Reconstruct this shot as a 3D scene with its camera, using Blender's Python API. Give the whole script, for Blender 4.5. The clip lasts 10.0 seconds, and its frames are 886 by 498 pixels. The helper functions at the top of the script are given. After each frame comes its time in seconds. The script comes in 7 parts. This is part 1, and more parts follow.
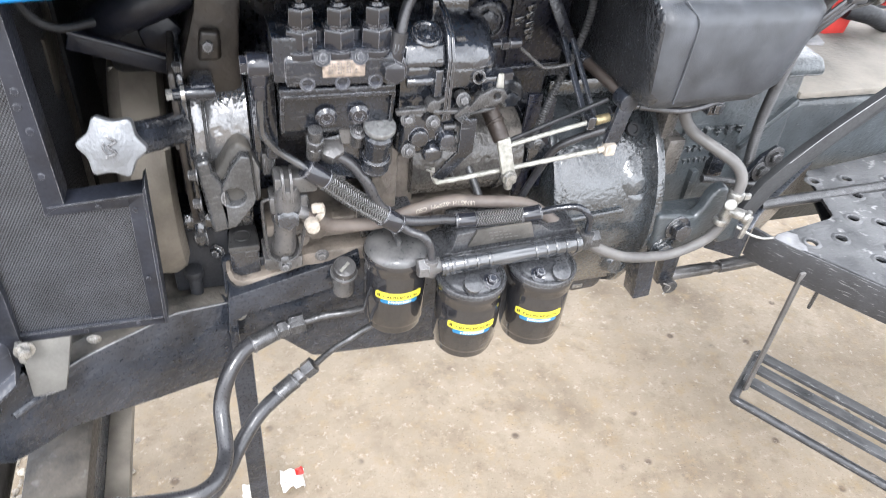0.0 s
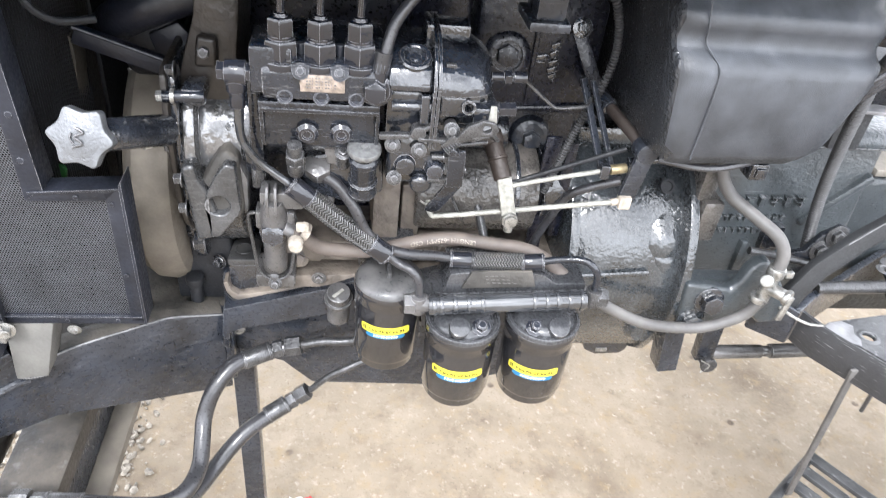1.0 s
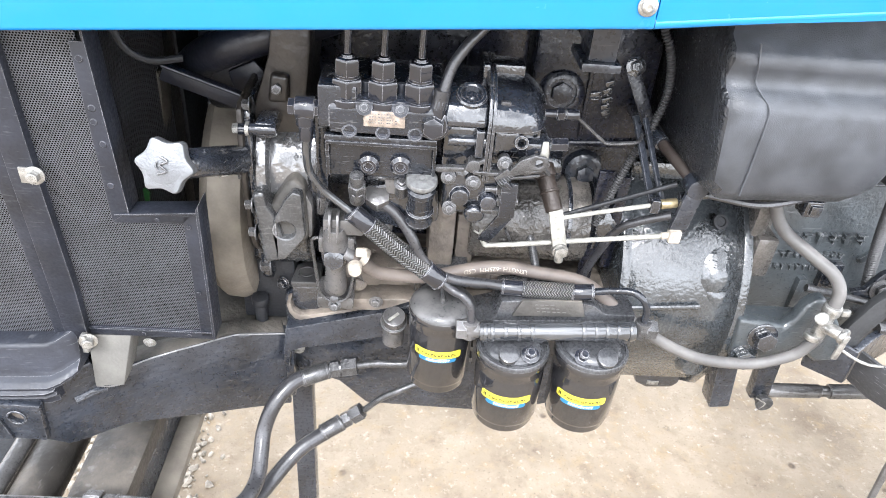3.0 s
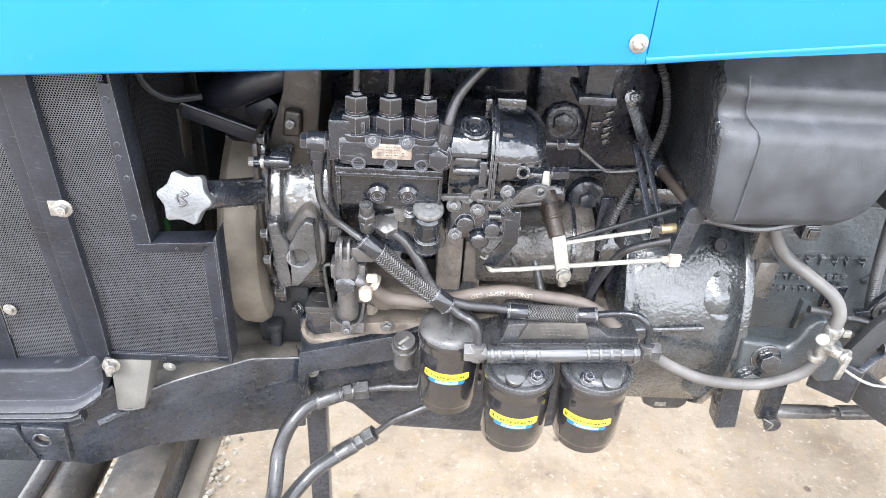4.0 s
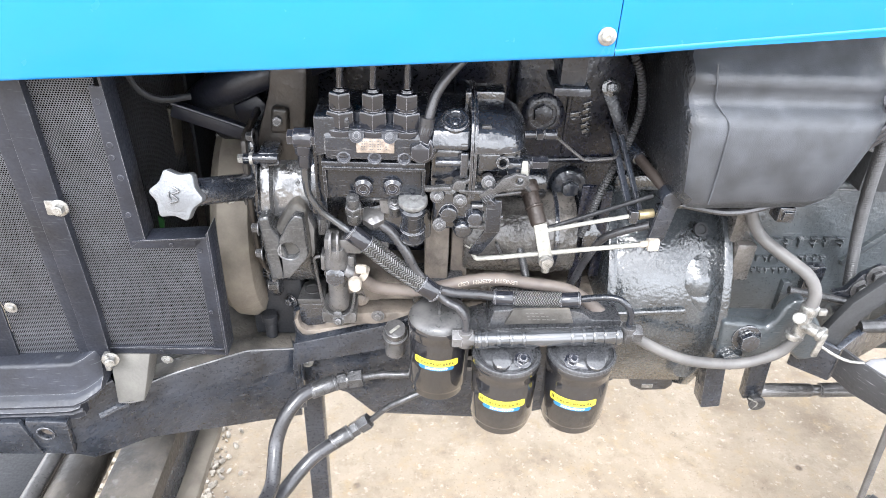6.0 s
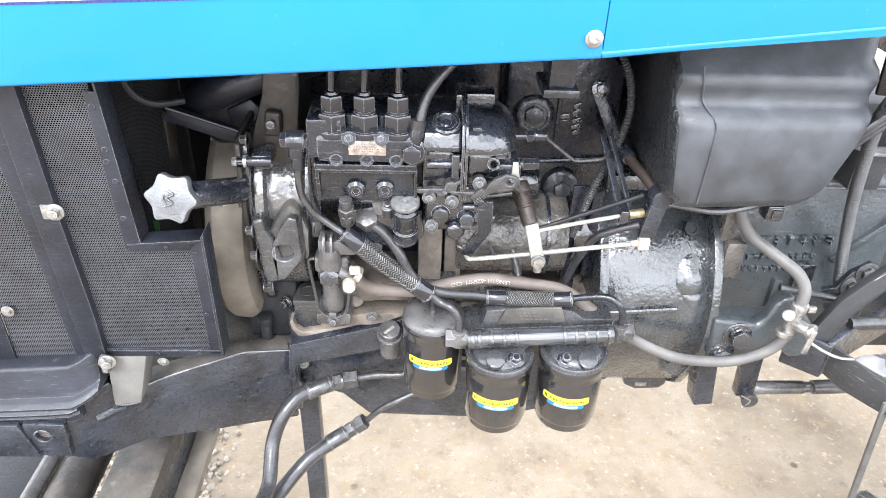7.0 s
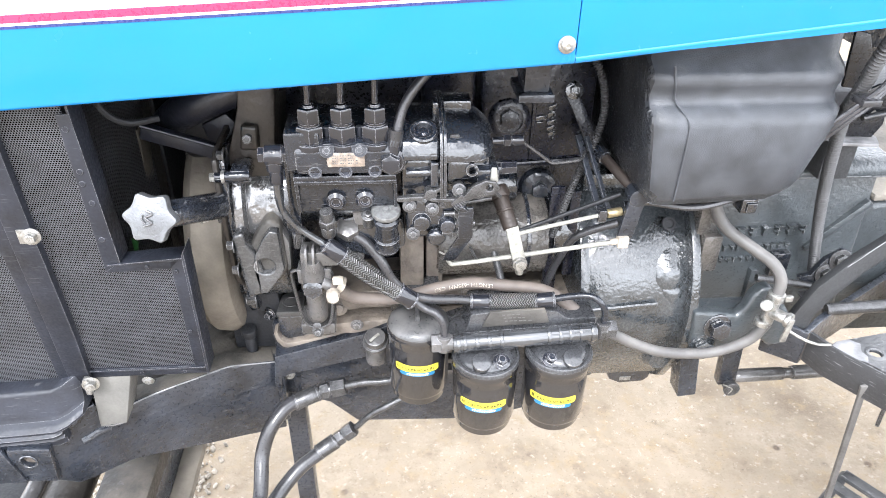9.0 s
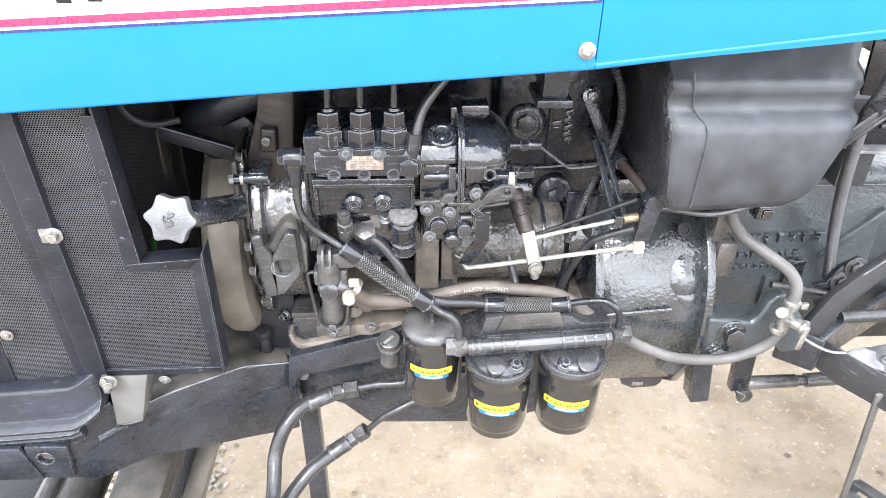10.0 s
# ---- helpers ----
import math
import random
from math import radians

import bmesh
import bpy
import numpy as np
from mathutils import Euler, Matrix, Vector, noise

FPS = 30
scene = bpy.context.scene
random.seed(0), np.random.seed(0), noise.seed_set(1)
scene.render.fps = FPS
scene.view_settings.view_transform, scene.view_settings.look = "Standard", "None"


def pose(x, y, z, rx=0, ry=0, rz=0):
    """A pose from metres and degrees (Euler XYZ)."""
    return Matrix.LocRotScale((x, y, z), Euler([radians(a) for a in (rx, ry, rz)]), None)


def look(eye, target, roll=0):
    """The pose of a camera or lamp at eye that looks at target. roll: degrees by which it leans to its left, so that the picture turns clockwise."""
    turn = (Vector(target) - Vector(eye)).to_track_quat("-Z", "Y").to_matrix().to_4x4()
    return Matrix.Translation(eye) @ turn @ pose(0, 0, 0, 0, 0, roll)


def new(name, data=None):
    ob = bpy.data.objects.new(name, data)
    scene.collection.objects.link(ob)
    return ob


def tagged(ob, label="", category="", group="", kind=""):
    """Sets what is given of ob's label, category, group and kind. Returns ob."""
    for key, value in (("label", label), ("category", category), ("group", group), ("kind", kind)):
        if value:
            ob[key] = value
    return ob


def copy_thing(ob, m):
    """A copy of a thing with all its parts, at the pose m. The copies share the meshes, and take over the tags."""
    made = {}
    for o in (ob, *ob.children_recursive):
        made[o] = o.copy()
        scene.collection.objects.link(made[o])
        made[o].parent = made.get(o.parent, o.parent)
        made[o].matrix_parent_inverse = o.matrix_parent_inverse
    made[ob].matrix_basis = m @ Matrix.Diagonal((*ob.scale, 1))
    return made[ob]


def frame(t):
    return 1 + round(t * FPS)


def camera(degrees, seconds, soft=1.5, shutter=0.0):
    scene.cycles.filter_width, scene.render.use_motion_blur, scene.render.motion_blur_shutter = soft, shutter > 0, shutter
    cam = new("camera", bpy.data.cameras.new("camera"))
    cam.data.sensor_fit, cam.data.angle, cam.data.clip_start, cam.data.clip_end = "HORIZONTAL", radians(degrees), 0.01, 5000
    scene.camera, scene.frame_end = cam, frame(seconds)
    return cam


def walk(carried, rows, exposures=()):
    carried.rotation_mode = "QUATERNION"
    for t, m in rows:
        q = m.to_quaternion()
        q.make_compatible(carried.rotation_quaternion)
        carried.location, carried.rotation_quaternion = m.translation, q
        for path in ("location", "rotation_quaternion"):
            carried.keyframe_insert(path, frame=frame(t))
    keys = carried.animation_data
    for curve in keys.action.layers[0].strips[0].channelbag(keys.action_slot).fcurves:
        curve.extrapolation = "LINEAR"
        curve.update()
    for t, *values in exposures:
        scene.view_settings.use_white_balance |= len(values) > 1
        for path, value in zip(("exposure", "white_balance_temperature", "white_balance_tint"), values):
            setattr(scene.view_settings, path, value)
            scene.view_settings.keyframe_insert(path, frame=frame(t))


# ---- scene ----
cam = camera(64.3, 10.0, 0.62, 0.3)
PATH = [
    (0, (-0.227, -0.623, 1.437), (0.33, 0.824, 0.174), 6.7),
    (0.2, (-0.192, -0.635, 1.411), (0.292, 0.834, 0.143), 7.0),
    (0.5, (-0.13, -0.632, 1.407), (0.27, 0.864, 0.141), 8.9),
    (1, (-0.092, -0.622, 1.413), (0.194, 0.963, 0.228), 7.3),
    (1.5, (-0.083, -0.609, 1.426), (0.101, 1.028, 0.292), 5.6),
    (2, (-0.091, -0.621, 1.433), (0.009, 1.023, 0.299), 5.1),
    (2.5, (-0.09, -0.633, 1.434), (0.013, 0.996, 0.277), 5.5),
    (2.7, (-0.089, -0.639, 1.431), (0.029, 0.992, 0.28), 5.6),
    (3.8, (-0.083, -0.673, 1.445), (0.0, 1.007, 0.363), 3.9),
    (4, (-0.08, -0.675, 1.451), (-0.011, 1.008, 0.372), 3.8),
    (4.5, (-0.08, -0.685, 1.463), (-0.037, 0.994, 0.378), 2.6),
    (5, (-0.079, -0.691, 1.466), (-0.023, 0.979, 0.367), 2.6),
    (5.5, (-0.07, -0.692, 1.463), (0.001, 0.975, 0.361), 3.0),
    (5.7, (-0.068, -0.695, 1.463), (0.0, 0.973, 0.363), 2.7),
    (6.8, (-0.059, -0.71, 1.462), (0.023, 0.971, 0.381), 2.3),
    (7, (-0.059, -0.709, 1.467), (0.02, 0.966, 0.377), 2.2),
    (7.5, (-0.061, -0.711, 1.469), (0.021, 0.959, 0.373), 1.3),
    (8, (-0.063, -0.713, 1.471), (0.066, 0.969, 0.397), 1.1),
    (8.5, (-0.063, -0.708, 1.479), (0.082, 0.96, 0.385), 1.1),
    (9, (-0.064, -0.706, 1.479), (0.077, 0.961, 0.383), 0.9),
    (9.5, (-0.066, -0.709, 1.479), (0.042, 0.968, 0.395), 0.5),
    (10, (-0.074, -0.708, 1.482), (0.044, 0.964, 0.392), 1.1),
]
walk(cam, [(t, look(eye, target, roll)) for t, eye, target, roll in PATH], [(0.0, 1.06, 6120, 11), (0.8, 1.10, 6120, 11), (2.4, 1.37, 6120, 11), (10.0, 1.37, 6120, 11)])

# ---- world, sun ----
world = bpy.data.worlds.new("yard_sky")
scene.world = world
world.use_nodes = True
wn = world.node_tree
sky = wn.nodes.new("ShaderNodeTexSky")
sky.sky_type, sky.sun_disc = "NISHITA", False
sky.sun_elevation, sky.sun_rotation = radians(48), radians(194)
sky.dust_density, sky.air_density = 3.0, 1.0
# thin bright overcast: cloud over the blue, brightest overhead
up = wn.nodes.new("ShaderNodeTexCoord")
axis = wn.nodes.new("ShaderNodeSeparateXYZ")
cloud = wn.nodes.new("ShaderNodeMapRange")
cloud.inputs["From Min"].default_value, cloud.inputs["From Max"].default_value = 0.0, 1.0
cloud.inputs["To Min"].default_value, cloud.inputs["To Max"].default_value = 16.5, 18.5
veil = wn.nodes.new("ShaderNodeMix")
veil.data_type = "RGBA"
veil.inputs["Factor"].default_value = 0.80
wn.links.new(up.outputs["Generated"], axis.inputs[0])
wn.links.new(axis.outputs["Z"], cloud.inputs["Value"])
wn.links.new(sky.outputs["Color"], veil.inputs["A"])
puff = wn.nodes.new("ShaderNodeTexNoise")
puff.inputs["Scale"].default_value, puff.inputs["Detail"].default_value = 2.4, 5
spread = wn.nodes.new("ShaderNodeMapRange")
spread.inputs["From Min"].default_value, spread.inputs["From Max"].default_value = 0.35, 0.65
spread.inputs["To Min"].default_value, spread.inputs["To Max"].default_value = 0.42, 1.58
clouds = wn.nodes.new("ShaderNodeMath")
clouds.operation = "MULTIPLY"
wn.links.new(up.outputs["Generated"], puff.inputs["Vector"])
wn.links.new(puff.outputs["Fac"], spread.inputs["Value"])
wn.links.new(cloud.outputs["Result"], clouds.inputs[0])
wn.links.new(spread.outputs["Result"], clouds.inputs[1])
wn.links.new(clouds.outputs[0], veil.inputs["B"])
wn.links.new(veil.outputs["Result"], wn.nodes["Background"].inputs["Color"])
wn.nodes["Background"].inputs["Strength"].default_value = 0.15
sun = new("sun", bpy.data.lights.new("sun", "SUN"))
sun.data.energy, sun.data.angle, sun.data.color = 1.7, radians(12), (1.0, 0.985, 0.96)
sun.rotation_euler = (radians(42), 0, radians(-14))


# ---- materials ----
def mat(name, col, rough=0.5, metal=0.0, var=0.25, dust=0.0, dustcol=(0.20, 0.165, 0.13), bump=0.0, bscale=500.0, coat=0.0, vscale=25.0, scratch=0.0, edge=0.0):
    """Paint or metal with two scales of variation, fine relief and dust that gathers on upward faces and in patches."""
    m = bpy.data.materials.new(name)
    m.use_nodes = True
    nt = m.node_tree
    N, L = nt.nodes, nt.links
    p = N["Principled BSDF"]
    tc = N.new("ShaderNodeTexCoord")
    n1 = N.new("ShaderNodeTexNoise"); n1.inputs["Scale"].default_value = vscale; n1.inputs["Detail"].default_value = 6
    n2 = N.new("ShaderNodeTexNoise"); n2.inputs["Scale"].default_value = vscale * 12; n2.inputs["Detail"].default_value = 4
    for n in (n1, n2):
        L.new(tc.outputs["Object"], n.inputs["Vector"])
    r1 = N.new("ShaderNodeMapRange")
    r1.inputs["From Min"].default_value, r1.inputs["From Max"].default_value = 0.3, 0.7
    r1.inputs["To Min"].default_value, r1.inputs["To Max"].default_value = 1 - var, 1 + var
    L.new(n1.outputs["Fac"], r1.inputs["Value"])
    mul = N.new("ShaderNodeMix"); mul.data_type, mul.blend_type = "RGBA", "MULTIPLY"
    mul.inputs["Factor"].default_value = 1
    mul.inputs["A"].default_value = (*col, 1)
    L.new(r1.outputs["Result"], mul.inputs["B"])
    out = mul.outputs["Result"]
    rr = N.new("ShaderNodeMapRange")
    rr.inputs["From Min"].default_value, rr.inputs["From Max"].default_value = 0.3, 0.7
    rr.inputs["To Min"].default_value, rr.inputs["To Max"].default_value = max(0.03, rough - 0.12), min(1, rough + 0.14)
    L.new(n2.outputs["Fac"], rr.inputs["Value"])
    rough_out = rr.outputs["Result"]
    if dust > 0:
        ge = N.new("ShaderNodeNewGeometry")
        sp = N.new("ShaderNodeSeparateXYZ")
        L.new(ge.outputs["Normal"], sp.inputs[0])
        up = N.new("ShaderNodeMath"); up.operation = "MULTIPLY_ADD"
        up.inputs[1].default_value, up.inputs[2].default_value = 0.3, dust - 0.5
        L.new(sp.outputs["Z"], up.inputs[0])
        ad = N.new("ShaderNodeMath"); ad.operation = "ADD"
        L.new(up.outputs[0], ad.inputs[0]); L.new(n1.outputs["Fac"], ad.inputs[1])
        n3 = N.new("ShaderNodeMath"); n3.operation = "MULTIPLY_ADD"
        n3.inputs[1].default_value = 0.35
        L.new(n2.outputs["Fac"], n3.inputs[0]); L.new(ad.outputs[0], n3.inputs[2])
        ms = N.new("ShaderNodeMapRange")
        ms.inputs["From Min"].default_value, ms.inputs["From Max"].default_value = 0.45, 0.95
        ms.inputs["To Max"].default_value = 0.85
        L.new(n3.outputs[0], ms.inputs["Value"])
        dm = N.new("ShaderNodeMix"); dm.data_type = "RGBA"
        L.new(ms.outputs["Result"], dm.inputs["Factor"]); L.new(out, dm.inputs["A"])
        dm.inputs["B"].default_value = (*dustcol, 1)
        out = dm.outputs["Result"]
        rm = N.new("ShaderNodeMix")
        L.new(ms.outputs["Result"], rm.inputs["Factor"]); L.new(rough_out, rm.inputs["A"])
        rm.inputs["B"].default_value = 0.9
        rough_out = rm.outputs["Result"]
    if scratch > 0:
        sm = N.new("ShaderNodeMapping"); sm.inputs["Scale"].default_value = (18, 18, 160); sm.inputs["Rotation"].default_value = (0.4, 0.7, 0.2)
        L.new(tc.outputs["Object"], sm.inputs["Vector"])
        sn = N.new("ShaderNodeTexNoise"); sn.inputs["Scale"].default_value = 3; sn.inputs["Detail"].default_value = 5
        L.new(sm.outputs[0], sn.inputs["Vector"])
        sr = N.new("ShaderNodeMapRange")
        sr.inputs["From Min"].default_value, sr.inputs["From Max"].default_value, sr.inputs["To Max"].default_value = 0.62, 0.72, scratch
        L.new(sn.outputs["Fac"], sr.inputs["Value"])
        sx = N.new("ShaderNodeMix"); sx.data_type = "RGBA"
        L.new(sr.outputs["Result"], sx.inputs["Factor"]); L.new(out, sx.inputs["A"])
        sx.inputs["B"].default_value = (0.3, 0.3, 0.3, 1)
        out = sx.outputs["Result"]
    if edge > 0:
        # sky highlights and some rubbed paint drawn pale along edges, broken up by noise
        bv = N.new("ShaderNodeBevel"); bv.samples = 4; bv.inputs["Radius"].default_value = 0.0013
        gn = N.new("ShaderNodeNewGeometry")
        dt = N.new("ShaderNodeVectorMath"); dt.operation = "DOT_PRODUCT"
        L.new(bv.outputs[0], dt.inputs[0]); L.new(gn.outputs["Normal"], dt.inputs[1])
        ed = N.new("ShaderNodeMapRange")
        ed.inputs["From Min"].default_value, ed.inputs["From Max"].default_value, ed.inputs["To Max"].default_value = 0.985, 0.80, edge
        L.new(dt.outputs["Value"], ed.inputs["Value"])
        nw = N.new("ShaderNodeMapRange")
        nw.inputs["From Min"].default_value, nw.inputs["From Max"].default_value = 0.32, 0.54
        L.new(n2.outputs["Fac"], nw.inputs["Value"])
        ew = N.new("ShaderNodeMath"); ew.operation = "MULTIPLY"
        L.new(ed.outputs["Result"], ew.inputs[0]); L.new(nw.outputs["Result"], ew.inputs[1])
        ex = N.new("ShaderNodeMix"); ex.data_type = "RGBA"
        L.new(ew.outputs[0], ex.inputs["Factor"]); L.new(out, ex.inputs["A"])
        ex.inputs["B"].default_value = (0.40, 0.40, 0.415, 1)
        out = ex.outputs["Result"]
    L.new(out, p.inputs["Base Color"]); L.new(rough_out, p.inputs["Roughness"])
    p.inputs["Metallic"].default_value = metal
    if coat:
        p.inputs["Coat Weight"].default_value, p.inputs["Coat Roughness"].default_value, p.inputs["Coat IOR"].default_value = coat, 0.07, 1.72 if coat > 0.85 else 1.5
        p.inputs["Specular IOR Level"].default_value = 0.5 - 0.25 * coat
    if bump > 0:
        nb = N.new("ShaderNodeTexNoise"); nb.inputs["Scale"].default_value = bscale; nb.inputs["Detail"].default_value = 2
        L.new(tc.outputs["Object"], nb.inputs["Vector"])
        b = N.new("ShaderNodeBump"); b.inputs["Strength"].default_value = min(1, bump); b.inputs["Distance"].default_value = 0.5 / bscale
        L.new(nb.outputs["Fac"], b.inputs["Height"]); L.new(b.outputs["Normal"], p.inputs["Normal"])
        L.new(b.outputs["Normal"], p.inputs["Coat Normal"])
    return m


def braid_mat():
    """Braided wire sleeve: strands woven in chevrons along the hose."""
    m = mat("braided_sleeve", (0.17, 0.17, 0.17), 0.35, 0.6, dust=0.05)
    N, L = m.node_tree.nodes, m.node_tree.links
    uv = N.new("ShaderNodeUVMap"); sep = N.new("ShaderNodeSeparateXYZ"); L.new(uv.outputs[0], sep.inputs[0])
    cols = N.new("ShaderNodeMath"); cols.operation = "MULTIPLY"; cols.inputs[1].default_value = 16
    zig = N.new("ShaderNodeMath"); zig.operation = "PINGPONG"; zig.inputs[1].default_value = 1.0
    a = N.new("ShaderNodeMath"); a.operation = "MULTIPLY"; a.inputs[1].default_value = 0.9 * math.tau
    b = N.new("ShaderNodeMath"); b.operation = "MULTIPLY_ADD"; b.inputs[1].default_value = math.tau / 0.0034
    mx = N.new("ShaderNodeMath"); mx.operation = "SINE"
    L.new(sep.outputs["X"], cols.inputs[0]); L.new(cols.outputs[0], zig.inputs[0]); L.new(zig.outputs[0], a.inputs[0])
    L.new(sep.outputs["Y"], b.inputs[0]); L.new(a.outputs[0], b.inputs[2]); L.new(b.outputs[0], mx.inputs[0])
    bp = N.new("ShaderNodeBump"); bp.inputs["Strength"].default_value, bp.inputs["Distance"].default_value = 1.0, 0.0012
    L.new(mx.outputs[0], bp.inputs["Height"]); L.new(bp.outputs[0], N["Principled BSDF"].inputs["Normal"])
    old = N["Principled BSDF"].inputs["Base Color"].links[0].from_socket
    rp = N.new("ShaderNodeMapRange"); rp.inputs["From Min"].default_value, rp.inputs["From Max"].default_value = -0.6, 0.8
    rp.inputs["To Min"].default_value, rp.inputs["To Max"].default_value = 0.35, 1.35
    L.new(mx.outputs[0], rp.inputs["Value"])
    mm = N.new("ShaderNodeMix"); mm.data_type, mm.blend_type = "RGBA", "MULTIPLY"; mm.inputs["Factor"].default_value = 1
    L.new(old, mm.inputs["A"]); L.new(rp.outputs["Result"], mm.inputs["B"]); L.new(mm.outputs["Result"], N["Principled BSDF"].inputs["Base Color"])
    return m


def screen_mat():
    """Perforated steel sheet: staggered round holes at 2.8 mm, the dark radiator behind them."""
    m = mat("perforated_steel", (0.078, 0.083, 0.095), 0.42, 0.3, dust=0.0)
    N, L = m.node_tree.nodes, m.node_tree.links
    tc = N.new("ShaderNodeTexCoord"); sp = N.new("ShaderNodeSeparateXYZ"); L.new(tc.outputs["Object"], sp.inputs[0])
    px, pz = 0.0028, 0.0028 * 0.866

    def node(op, a, b=None, c=None):
        n = N.new("ShaderNodeMath"); n.operation = op
        for i, v in enumerate((a, b, c)):
            if v is None:
                continue
            if isinstance(v, (int, float)):
                n.inputs[i].default_value = v
            else:
                L.new(v, n.inputs[i])
        return n.outputs[0]
    u = node("MULTIPLY", sp.outputs["X"], 1 / px)
    v = node("MULTIPLY", sp.outputs["Z"], 1 / pz)
    row = node("FLOOR", v)
    odd = node("MODULO", node("ABSOLUTE", row), 2)
    fu = node("SUBTRACT", node("FRACT", node("ADD", node("MULTIPLY", odd, 0.5), u)), 0.5)
    fv = node("MULTIPLY", node("SUBTRACT", node("FRACT", v), 0.5), 0.866)
    d = node("SQRT", node("ADD", node("MULTIPLY", fu, fu), node("MULTIPLY", fv, fv)))
    hole = N.new("ShaderNodeMapRange")
    hole.inputs["From Min"].default_value, hole.inputs["From Max"].default_value = 0.29, 0.40
    L.new(d, hole.inputs["Value"])
    P = N["Principled BSDF"]
    old = P.inputs["Base Color"].links[0].from_socket
    mm = N.new("ShaderNodeMix"); mm.data_type = "RGBA"
    L.new(hole.outputs["Result"], mm.inputs["Factor"]); mm.inputs["A"].default_value = (0.006, 0.006, 0.007, 1); L.new(old, mm.inputs["B"])
    L.new(mm.outputs["Result"], P.inputs["Base Color"])
    L.new(hole.outputs["Result"], P.inputs["Specular IOR Level"])
    bp = N.new("ShaderNodeBump"); bp.inputs["Strength"].default_value, bp.inputs["Distance"].default_value = 0.6, 0.0006
    L.new(hole.outputs["Result"], bp.inputs["Height"]); L.new(bp.outputs[0], P.inputs["Normal"])
    return m


def ground_mat(name, a, b, c, bump=0.4):
    """Worn concrete: pale screed with earthy stains, fine grit and small dark specks."""
    m = bpy.data.materials.new(name); m.use_nodes = True
    N, L = m.node_tree.nodes, m.node_tree.links
    P = N["Principled BSDF"]
    tc = N.new("ShaderNodeTexCoord")

    def noi(s, d=6, r=0.6):
        n = N.new("ShaderNodeTexNoise"); n.inputs["Scale"].default_value, n.inputs["Detail"].default_value, n.inputs["Roughness"].default_value = s, d, r
        L.new(tc.outputs["Object"], n.inputs["Vector"]); return n.outputs["Fac"]

    def ramp(v, lo, hi):
        n = N.new("ShaderNodeMapRange"); n.inputs["From Min"].default_value, n.inputs["From Max"].default_value = lo, hi
        L.new(v, n.inputs["Value"]); return n.outputs["Result"]

    def mix(f, x, y):
        n = N.new("ShaderNodeMix"); n.data_type = "RGBA"
        L.new(f, n.inputs["Factor"])
        for k, v in (("A", x), ("B", y)):
            if isinstance(v, tuple):
                n.inputs[k].default_value = (*v, 1)
            else:
                L.new(v, n.inputs[k])
        return n.outputs["Result"]
    col = mix(ramp(noi(5), 0.35, 0.65), a, b)
    col = mix(ramp(noi(14, 8, 0.7), 0.50, 0.74), col, c)
    col = mix(ramp(noi(38, 8, 0.75), 0.54, 0.86), col, (0.33, 0.285, 0.225))
    col = mix(ramp(noi(2.1, 5, 0.65), 0.5, 0.72), col, tuple(v * 0.78 for v in c))
    vo = N.new("ShaderNodeTexVoronoi"); vo.voronoi_dimensions = "2D"; vo.inputs["Scale"].default_value = 8
    L.new(tc.outputs["Object"], vo.inputs["Vector"])
    spk = N.new("ShaderNodeMath"); spk.operation = "MULTIPLY"
    L.new(ramp(vo.outputs["Distance"], 0.10, 0.045), spk.inputs[0]); L.new(ramp(noi(5, 4), 0.50, 0.60), spk.inputs[1])
    col = mix(spk.outputs[0], col, (0.075, 0.055, 0.038))
    col = mix(ramp(noi(19, 8, 0.72), 0.51, 0.72), col, (0.200, 0.146, 0.082))
    col = mix(ramp(noi(48, 6, 0.7), 0.57, 0.72), col, (0.32, 0.28, 0.225))
    fine = noi(160, 4, 0.7)
    col = mix(ramp(fine, 0.58, 0.75), col, tuple(v * 0.7 for v in c))
    L.new(col, P.inputs["Base Color"])
    P.inputs["Roughness"].default_value = 0.85
    bp = N.new("ShaderNodeBump"); bp.inputs["Strength"].default_value, bp.inputs["Distance"].default_value = bump, 0.004
    L.new(noi(60, 8, 0.7), bp.inputs["Height"]); L.new(bp.outputs[0], P.inputs["Normal"])
    return m


BLACK = mat("glossy_black_paint", (0.013, 0.015, 0.020), 0.20, dustcol=(0.13, 0.129, 0.128), bump=0.2, bscale=170, coat=0.65, edge=0.65, scratch=0.3, var=0.5)
GREASY = mat("greasy_brown_casting", (0.022, 0.018, 0.015), 0.48, dust=-0.1, dustcol=(0.080, 0.062, 0.048), bump=0.3, bscale=110, coat=0.25, var=0.5)
GLOSS = mat("bright_black_steel", (0.014, 0.015, 0.020), 0.12, 0.0, dust=-0.3, dustcol=(0.09, 0.088, 0.085), bump=0.12, bscale=260, coat=0.8, edge=0.65)
# casting black taken darker: the shade under the hood is in this colour
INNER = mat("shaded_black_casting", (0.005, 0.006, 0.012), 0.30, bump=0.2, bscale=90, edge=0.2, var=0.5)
# pipe and arm black, with the hood's shade put into the colour
HOODBLACK = mat("hood_shade_black", (0.006, 0.007, 0.012), 0.42, dust=-0.45, bump=0.2, bscale=90)
CAST = mat("black_painted_casting", (0.014, 0.016, 0.021), 0.20, bump=0.22, bscale=170, coat=0.95, edge=0.7, scratch=0.2, var=0.5)
GRIMY = mat("grimy_casting", (0.072, 0.070, 0.070), 0.34, dust=-0.04, dustcol=(0.16, 0.135, 0.11), bump=0.35, bscale=130, coat=0.75, var=0.5, edge=0.7)
